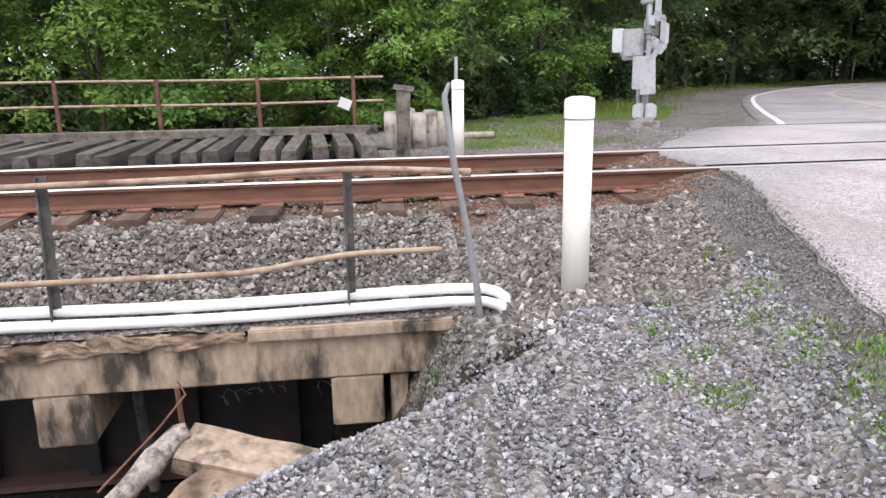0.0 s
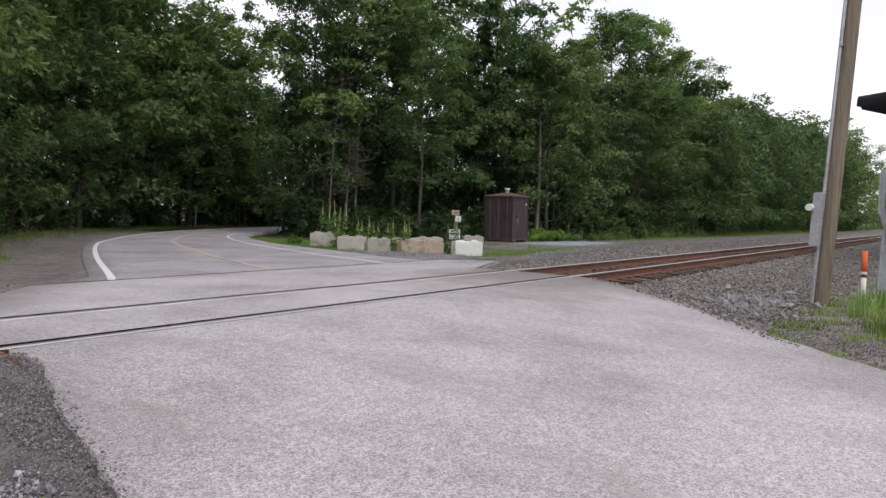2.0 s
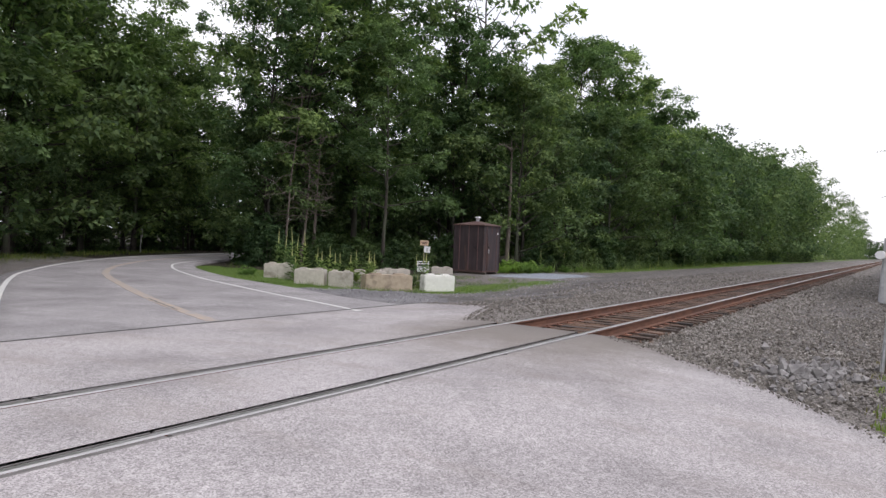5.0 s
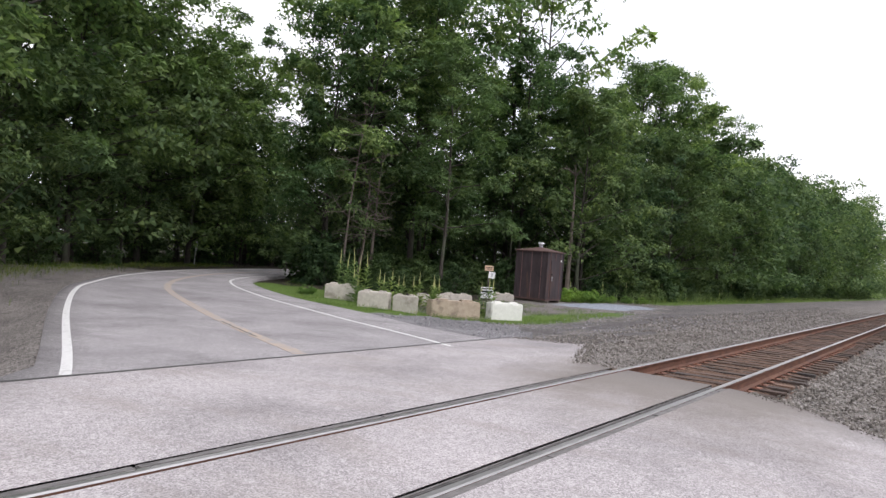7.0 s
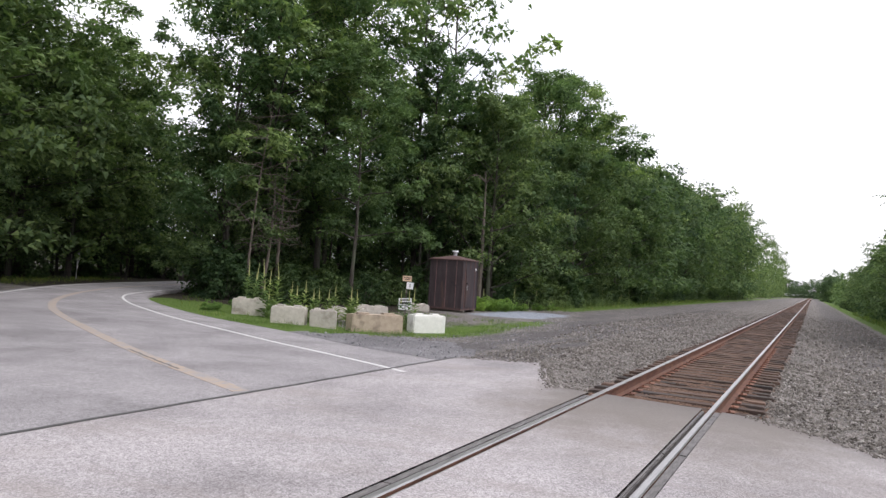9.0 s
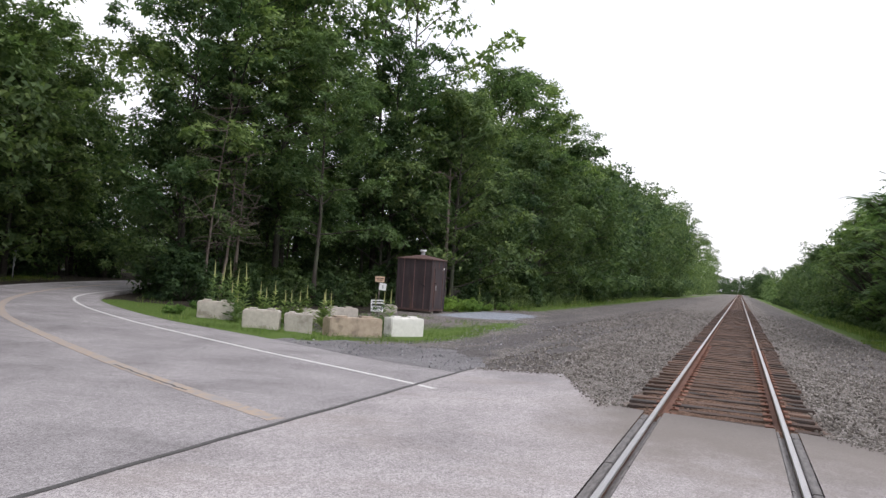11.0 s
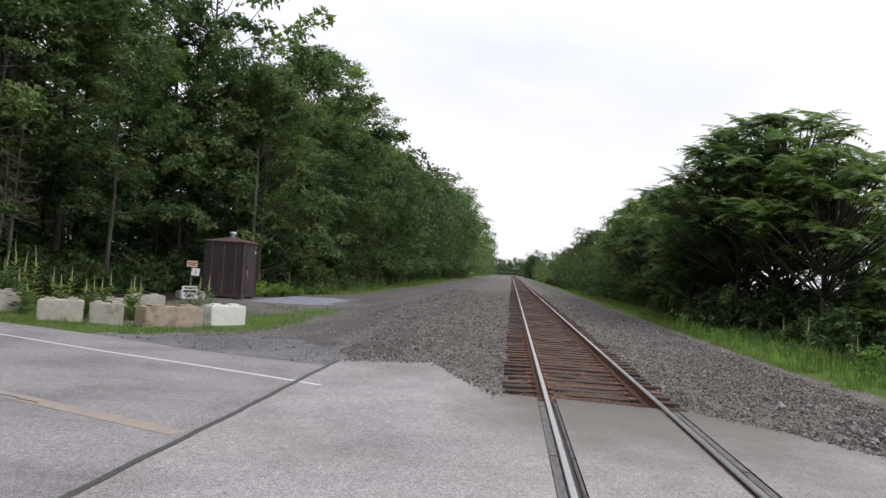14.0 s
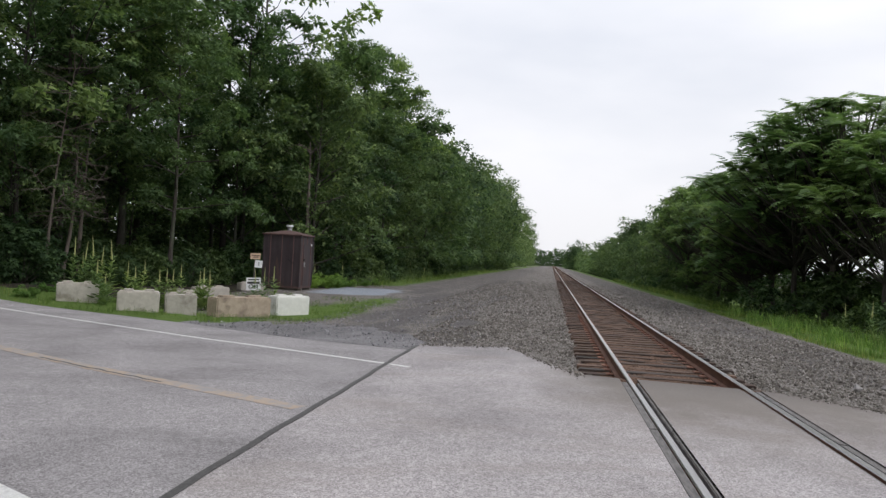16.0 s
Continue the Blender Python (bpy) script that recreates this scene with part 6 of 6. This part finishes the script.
    for zz in (1.10, 1.38, 1.74):
        part("mast_clamp", boxed((0.16, 0.17, 0.045), pose(0.02, 0, zz), 0.012), GALV_DULL, ob)
    tube_part("control_cable", [(0.02, -0.08, 1.9), (-0.10, -0.16, 1.6), (-0.14, -0.14, 1.2), (-0.02, -0.10, 1.02), (0.12, -0.10, 1.08)], 0.010, BLACK, ob, sides=6)
    for yy in (-0.10, 0.06):
        part("hub", rodded((-0.02, yy, 1.46), (-0.16, yy, 1.46), 0.055, 0.045, 14), GALV_DULL, ob)
        part("hub", rodded((-0.02, yy, 1.28), (-0.15, yy, 1.28), 0.045, 0.04, 14), GALV_DULL, ob)
    part("pivot", rodded((-0.12, 0.34, 1.62), (-0.12, 0.50, 1.62), 0.035, sides=14), GALV_DULL, ob)
    arm = part("gate_arm", boxed((0.10, 0.05, 4.5), pose(-0.165, 0.01, 4.20), 0.006), SIGN_WHITE, ob, "raised white gate arm")
    for k in range(9):
        for fy in (-0.016, 0.036):
            part("stripe", boxed((0.098, 0.004, 0.41), pose(-0.165, fy, 3.25 + 0.41 * k)), RED_PAINT if k % 2 == 0 else SIGN_WHITE, arm, "red reflective stripe" if k % 2 == 0 else "white reflective stripe")
    part("arm_sleeve", boxed((0.12, 0.07, 0.75), pose(-0.165, 0.01, 2.40), 0.006), GALV, ob, "galvanised arm sleeve")
    part("arm_joint", boxed((0.15, 0.09, 0.16), pose(-0.165, 0.01, 2.06), 0.01), GALV_DULL, ob)
    part("cross_arm", rodded((-0.42, 0, 2.86), (0.42, 0, 2.86), 0.025), GALV, ob)
    part("junction_box", boxed((0.24, 0.16, 0.16), pose(0.05, 0.02, 2.36), 0.02), GALV_DULL, ob)
    for sx in (-0.36, 0.36):
        for fr, y0 in ((-1, -0.40), (1, 0.40)):
            part("light_bracket", rodded((sx, 0, 2.86), (sx, fr * 0.3, 2.80), 0.02, sides=8), GALV, ob)
            flasher(ob, sx, 2.80, y0, fr, 26 if front_text and fr > 0 else 0)
    tube_part("conduit", [(0.15, -0.10, 0.32), (0.16, -0.12, 0.7), (0.18, -0.12, 1.0), (0.22, -0.08, 1.14)], 0.034, GALV_DULL, ob)
    for z1 in (3.36, 3.62):
        part("sign_bracket", boxed((0.06, 0.40, 0.04), pose(0, -0.20, z1), 0.006), GALV_DULL, ob)
    cross = part("crossbuck", boxed((1.22, 0.006, 0.23), pose(0, -0.42, 3.52, 0, -45, 0), 0.002), SIGN_WHITE, ob, "white crossbuck board")
    part("crossbuck_arm", boxed((1.22, 0.006, 0.23), pose(0, -0.411, 3.52, 0, 45, 0), 0.002), SIGN_WHITE, cross)
    if front_text:
        lettering("CROSSING", 0.17, SIGN_BLACK, cross, pose(0, -0.426, 3.52, 90, 0, 0) @ pose(0, 0, 0, 0, 0, 45), spacing=1.32)
        lettering("RAIL", 0.16, SIGN_BLACK, cross, pose(0, -0.426, 3.52, 90, 0, 0) @ pose(0, 0, 0, 0, 0, -45) @ pose(-0.36, 0, 0), spacing=1.12)
        lettering("ROAD", 0.16, SIGN_BLACK, cross, pose(0, -0.426, 3.52, 90, 0, 0) @ pose(0, 0, 0, 0, 0, -45) @ pose(0.36, 0, 0), spacing=1.12)
        sign = part("notice_plate", boxed((0.24, 0.004, 0.20), pose(-0.02, -0.075, 2.38, 0, 0, -30), 0.002), SIGN_BLUE, ob, "blue notice plate")
        for k in range(5):
            part("text_bar", boxed((0.19 - 0.03 * (k % 2), 0.002, 0.016), pose(-0.02, -0.075, 2.44 - 0.03 * k, 0, 0, -30) @ pose(0, -0.004, 0)), SIGN_WHITE, sign)
    else:
        part("upper_case", boxed((0.22, 0.34, 0.46), pose(0.56, 0.05, 1.60), 0.02), SILVER_PAINT, ob, "silver side case")
        bm = bmesh.new()
        box(bm, (0.16, 0.22, 0.40), pose(-0.30, -0.16, 1.72, 0, 0, 0), 0.02)
        box(bm, (0.34, 0.22, 0.22), pose(-0.17, -0.16, 1.50, 0, -35, 0), 0.02)
        part("arm_cover", bm, SILVER_PAINT, ob, "bent silver arm cover")
        part("front_plate", boxed((0.34, 0.04, 0.62), pose(0.06, 0.50, 0.98), 0.012), GALV, ob, "flat galvanised plate")
    return ob


signal(-7.0, 7.9, -0.18, 153, "silver railway crossing signal with red lights and a raised gate", False)
signal(-2.03, -5.86, -0.25, -30, "galvanised railway crossing signal with crossbuck and raised gate", True)
tagged(part("boulder", rough_slab((0.42, 0.34, 0.34), 31, cuts=(8, 3, 3), amount=0.09), BLOCK_BROWN, at=pose(-1.05, -6.42, -0.32, 10, 8, 30)), "tan boulder beside the signal base", "boulder")

# ---- utility pole ----
pole = empty("utility_pole", (1.9, -4.12, -0.45), label="weathered wooden utility pole with a grey meter box", category="utility pole")
pole_pts = np.array([(0.008 * k * k * 0.1, -0.055 * k, 1.0 * k) for k in range(12)])
tube_part("pole", pole_pts, np.linspace(0.14, 0.105, 12), POLE, pole, sides=18)
tube_part("riser_pipe", np.array([(-0.10 + 0.0008 * k * k, 0.115 - 0.055 * k, 1.0 * k) for k in range(9)]), 0.03, GALV, pole, "grey riser conduit")
meter = part("meter_box", boxed((0.26, 0.16, 0.94), pose(-0.12, 0.18 - 0.09, 1.64, 3, 0, 0), 0.02), GALV_DULL, pole, "grey steel meter box")
part("meter_glass", rodded((-0.20, 0.17, 1.85), (-0.36, 0.19, 1.85), 0.06, sides=16), SIGN_WHITE, meter, "white round meter")
for zz in (0.6, 2.6, 4.6, 6.4):
    part("pipe_strap", boxed((0.11, 0.06, 0.03), pose(-0.09, 0.10 - 0.055 * zz, zz), 0.004), GALV_DULL, pole)
part("weather_head", rodded((-0.04, -0.33, 7.95), (-0.20, -0.25, 7.85), 0.05, 0.06), GALV_DULL, pole)
for k in range(3):
    tube_part("wire_loop", [(-0.18, -0.26, 7.85), (-0.34 - 0.04 * k, -0.16, 7.6), (-0.36, -0.10 + 0.06 * k, 7.25 - 0.1 * k), (-0.22, -0.2, 7.3), (-0.12, -0.36, 8.2 + 0.1 * k)], 0.008, WIRE, pole, sides=5)

# orange marker
marker = empty("orange_marker", (3.55, -4.62, height(3.55, -4.62)), label="orange and white plastic cable marker post", category="marker post")
part("post", rodded((0, 0, -0.1), (0, 0, 0.55), 0.045, sides=14), POST_WHITE, marker, smooth=True)
part("sleeve", rodded((0, 0, 0.42), (0, 0, 0.92), 0.052, 0.048, 16), ORANGE, marker, "orange dome topped sleeve", smooth=True)
part("band", rodded((0, 0, 0.48), (0, 0, 0.53), 0.0535, sides=16), SIGN_WHITE, marker)

# overhead line behind the sumacs
for k, xp in enumerate((-40, 75, 182)):
    far_pole = empty("utility_pole", (xp, -20.0, height(xp, -20.0)), label="distant wooden utility pole with a crossarm", category="utility pole", group="distant poles")
    part("pole", rodded((0, 0, 0), (0, 0, 11.5), 0.15, 0.11, 12), POLE, far_pole)
    part("crossarm", boxed((0.1, 2.2, 0.12), pose(0, 0, 11.0)), POLE, far_pole)
for zw, off in ((8.0, 0.0), (6.7, 0.3), (5.75, -0.3)):
    wx = np.linspace(-40, 182, 60)
    sag = 0.35 * (1 - ((wx + 40) % 111 / 55.5 - 1) ** 2)
    tagged(tube_part("overhead_wire", np.column_stack([wx, np.full(60, -20.0 + off), zw + 0.6 - sag]), 0.018, WIRE, sides=5), "thin dark overhead wire beyond the trees", "wire", "overhead wires")


# ---- hut, blocks and signs ----
def hut(x, y):
    z = height(x, y)
    ob = empty("metal_hut", (x, y, z), label="square brown sheet metal hut with a low pyramid roof", category="hut")
    s, h = 1.74, 2.5
    for sx in (-0.6, 0.6):
        part("skid", boxed((0.12, s + 0.1, 0.14), pose(sx, 0, 0.05), 0.01), OLD_WOOD, ob)
    part("floor_frame", boxed((s, s, 0.08), pose(0, 0, 0.16)), SHED_EDGE, ob)
    for k in range(4):
        side = pose(0, 0, 0, 0, 0, 90 * k)
        wall = part("wall", boxed((s, 0.04, h - 0.2), side @ pose(0, -s / 2 + 0.02, 0.2 + (h - 0.2) / 2), 0.004), SHED, ob, "brown sheet metal wall")
        for j in (-1, 0, 1):
            part("seam", boxed((0.03, 0.02, h - 0.22), side @ pose(j * s / 3.2, -s / 2 - 0.008, 0.2 + (h - 0.2) / 2), 0.003), SEAM, wall, "rusty standing seam")
        part("corner_post", boxed((0.06, 0.06, h - 0.18), side @ pose(-s / 2 + 0.005, -s / 2 + 0.005, 0.2 + (h - 0.2) / 2), 0.006), SHED, ob)
    bm = bmesh.new()
    e = s / 2 + 0.07
    low = [bm.verts.new((sx * e, sy * e, h)) for sx, sy in ((-1, -1), (1, -1), (1, 1), (-1, 1))]
    mid = [bm.verts.new((sx * e, sy * e, h + 0.05)) for sx, sy in ((-1, -1), (1, -1), (1, 1), (-1, 1))]
    tip = bm.verts.new((0, 0, h + 0.27))
    bm.faces.new(low[::-1])
    for i in range(4):
        j = (i + 1) % 4
        bm.faces.new((low[i], low[j], mid[j], mid[i]))
        bm.faces.new((mid[i], mid[j], tip))
    part("roof", bm, SHED_EDGE, ob, "low rusty brown pyramid roof")
    vent = part("vent", rodded((0, 0, h + 0.2), (0, 0, h + 0.42), 0.10, sides=16), GALV_DULL, ob, "round metal roof vent")
    part("vent_cap", rodded((0, 0, h + 0.42), (0, 0, h + 0.50), 0.17, 0.14, 16), SILVER_PAINT, vent)
    door = part("door", boxed((0.86, 0.03, 1.85), pose(-0.02, -s / 2 - 0.012, 1.18), 0.006), SHED, ob, "brown sheet metal door")
    part("handle", boxed((0.03, 0.05, 0.22), pose(-0.36, -s / 2 - 0.05, 1.2), 0.006), GALV, door, "grey steel handle")
    part("hasp", boxed((0.14, 0.04, 0.06), pose(-0.40, -s / 2 - 0.045, 1.42), 0.006), BLACK, door)
    part("label_plate", boxed((0.14, 0.006, 0.09), pose(0.60, -s / 2 - 0.026, 2.12)), SIGN_WHITE, ob, "small white plate")
    part("latch_bar", boxed((0.03, 0.40, 0.03), pose(-s / 2 - 0.02, -0.45, 1.35, 35, 0, 0), 0.004), BLACK, ob)


hut(23.3, 14.75)


def concrete_block(x, y, turn, size, material, label, seed):
    ob = empty("concrete_block", (x, y, height(x, y) - 0.05), turn, label=label, category="concrete block", group="concrete barrier blocks")
    L, W, H = size
    bm = bmesh.new()
    box(bm, (L, W, H), pose(0, 0, H / 2), 0.035)
    bmesh.ops.subdivide_edges(bm, edges=bm.edges[:], cuts=2, use_grid_fill=True)
    for v in bm.verts:
        v.co += Vector(noise.noise_vector(v.co * 2.5 + Vector((seed, 0, 0)))) * 0.009
    part("body", bm, material, ob)
    for sx in (-L / 4, L / 4):
        part("stacking_knob", boxed((L / 4, W * 0.45, 0.07), pose(sx, 0, H + 0.02), 0.025), material, ob)
    return ob


for x, y, turn, size, material, label in ((10.95, 16.75, -56, (1.15, 0.6, 0.62), BLOCK, "pale weathered concrete block on the grass"), (9.85, 14.1, -62, (1.1, 0.6, 0.62), BLOCK, "pale concrete block with moss stains"), (10.35, 13.1, -58, (0.85, 0.6, 0.62), BLOCK, "pale concrete block among tall weeds"), (11.35, 11.75, -36, (1.8, 0.6, 0.64), BLOCK_BROWN, "long tan brown concrete block")):
    concrete_block(x, y, turn, size, material, label, int(x * 3))
concrete_block(13.85, 11.15, -38, (1.25, 0.62, 0.66), BLOCK_WHITE, "whitewashed concrete block turned askew", 7)
concrete_block(14.3, 14.9, -50, (1.5, 0.6, 0.5), BLOCK, "pale concrete block lying behind the front row", 8)
concrete_block(16.9, 15.4, -40, (1.3, 0.6, 0.42), BLOCK, "low pale concrete block behind the front row", 9)
concrete_block(21.2, 15.6, -45, (1.1, 0.6, 0.36), BLOCK, "pale concrete block beside the hut", 10)

board = empty("sign_post", (16.25, 13.4, height(16.25, 13.4)), -62, label="thin post with a tan board and white notices", category="sign")
part("post", boxed((0.05, 0.05, 1.75), pose(0, 0, 0.87), 0.005), OLD_WOOD, board)
upper = part("board", boxed((0.36, 0.02, 0.22), pose(0.0, -0.04, 1.72), 0.004), SIGN_TAN, board, "tan board with a reddish line")
part("text_bar", boxed((0.28, 0.004, 0.035), pose(0, -0.053, 1.75)), SHED_EDGE, upper)
part("text_bar", boxed((0.20, 0.004, 0.03), pose(0, -0.053, 1.69)), SHED_EDGE, upper)
note = part("notice", boxed((0.27, 0.01, 0.27), pose(0.13, -0.045, 1.44, 0, 6, 0), 0.002), SIGN_WHITE, board, "white paper notice")
part("text_bar", boxed((0.05, 0.004, 0.14), pose(0.13, -0.053, 1.44)), GALV_DULL, note)
low_sign = part("notice", boxed((0.52, 0.012, 0.46), pose(-0.02, -0.06, 0.70, 0, -2, 0), 0.003), SIGN_WHITE, board, "white notice board with dark letters")
part("text_bar", boxed((0.40, 0.004, 0.05), pose(-0.02, -0.069, 0.86, 0, -2, 0)), SIGN_BLACK, low_sign)
part("text_bar", boxed((0.44, 0.004, 0.08), pose(-0.02, -0.069, 0.745, 0, -2, 0)), SIGN_BLACK, low_sign)
lettering("ON", 0.22, SIGN_BLACK, low_sign, pose(-0.02, -0.070, 0.59, 90, -2, 0))

stop = empty("road_sign", (19.9, 38.1, height(19.9, 38.1)), 40, label="round grey back of a road sign on a post", category="road sign")
part("post", rodded((0, 0, -0.1), (0, 0, 1.5), 0.03, sides=8), GALV, stop)
part("disc", ring_disc(bmesh.new(), 0.36, 0.012, pose(0, -0.04, 1.28, 90, 0, 0), 24), SIGN_BACK, stop, "bare grey sign back")
part("plate", boxed((0.14, 0.01, 0.2), pose(0, -0.045, 0.78)), SIGN_WHITE, stop)


# ---- mulleins and weeds ----
def mullein_meshes(seed, tall):
    r = np.random.default_rng(seed)
    stalk = tube(*limb(r, (0, 0, 0), (0.02, 0.02, 1), tall * 0.7, 0.016, 0.2, 6, 0.03), 6)
    top = stalk[0][-6:].mean(0)
    spike = tube(*limb(r, top - [0, 0, 0.05], (0.02, 0.0, 1), tall * 0.32, 0.026, 0.1, 5, 0.03), 7)
    n = 46
    h = np.sort(r.uniform(0.02, 0.72, n)) * tall
    a = np.arange(n) * 2.4
    out = np.column_stack([np.cos(a), np.sin(a), r.uniform(0.15, 0.7, n)])
    size = (0.52 - 0.50 * h / tall) * min(1.0, tall / 1.3)
    at = np.column_stack([np.interp(h, [0, tall * 0.7], [0, top[0]]), np.interp(h, [0, tall * 0.7], [0, top[1]]), h])
    d = unit(out)
    nrm = unit(np.cross(np.cross(d, [0, 0, 1.0]), d))
    return mesh_of("stalk", *stalk, True), mesh_of("flower_spike", *spike, True), mesh_of("foliage", *kites(at, d, nrm, size, size * 0.36, 0.2))


PLANTS = []
for k, tall in enumerate((2.0, 1.55, 1.15)):
    ob = empty("mullein_plant", label="tall mullein weed with a yellow green flower spike", category="weed", group="mulleins")
    for nm, me, mt in zip(("stalk", "flower_spike", "foliage"), mullein_meshes(80 + k, tall), (MULLEIN, MULLEIN_TOP, MULLEIN)):
        part(nm, me, mt, ob)
    PLANTS.append([ob, False])


def weed(kind, x, y, size=1.0):
    m = pose(x, y, height(x, y) - 0.03, 0, 0, R.uniform(0, 360)) @ Matrix.Scale(size, 4)
    if PLANTS[kind][1]:
        return copy_thing(PLANTS[kind][0], m)
    PLANTS[kind][1] = True
    PLANTS[kind][0].matrix_basis = m


for kind, s, back_off, size in ((0, 0.35, 1.0, 1.0), (0, 0.75, 0.95, 0.95), (0, 0.95, 1.1, 1.05), (0, 1.15, 0.9, 0.9), (0, 1.40, 1.0, 1.0), (1, 0.55, 1.3, 1.0), (1, 2.0, 1.1, 0.9), (2, 2.15, 0.9, 1.1), (1, 2.35, 1.2, 0.95), (2, 2.75, -0.1, 1.0), (1, 2.95, -0.15, 0.85), (2, 3.3, 1.0, 1.0), (1, 3.6, 1.0, 0.95), (2, 4.05, -0.1, 1.15), (1, 4.25, 0.1, 0.9), (2, 4.15, 0.9, 1.0), (1, 5.9, 1.0, 0.9), (1, 6.25, 0.8, 1.0), (1, 6.45, -0.05, 1.05), (2, 1.25, -0.15, 0.8), (2, 6.0, -0.15, 0.5), (2, 1.05, 0.4, 1.1)):
    weed(kind, 10.17 + 0.6 * s + 0.8 * back_off, 16.84 - 0.8 * s + 0.6 * back_off, size)
for k in range(12):
    weed(k % 3, 30 + 3.2 * k + R.uniform(-1, 1), 13.9 + R.uniform(-0.5, 0.5), R.uniform(0.6, 0.9))
for x, y, s in ((14.5, -7.1, 1.0), (17.5, -7.3, 0.9), (26.5, 14.6, 0.8), (11.2, -7.0, 0.8), (26.0, -6.6, 0.8)):
    weed(1, x, y, s)
for x, y, s in ((25.6, 14.4, 0.55), (26.4, 14.0, 0.75), (27.3, 13.7, 0.62), (27.0, 14.9, 0.7), (28.4, 14.0, 0.7), (29.4, 13.5, 0.5), (31.5, 13.2, 0.45), (33.5, 13.0, 0.4), (13.2, 19.4, 0.35), (15.9, 12.9, 0.24), (30.2, 14.6, 0.5), (10.6, 18.2, 0.4)):
    plant("bush_b", x, y, s)
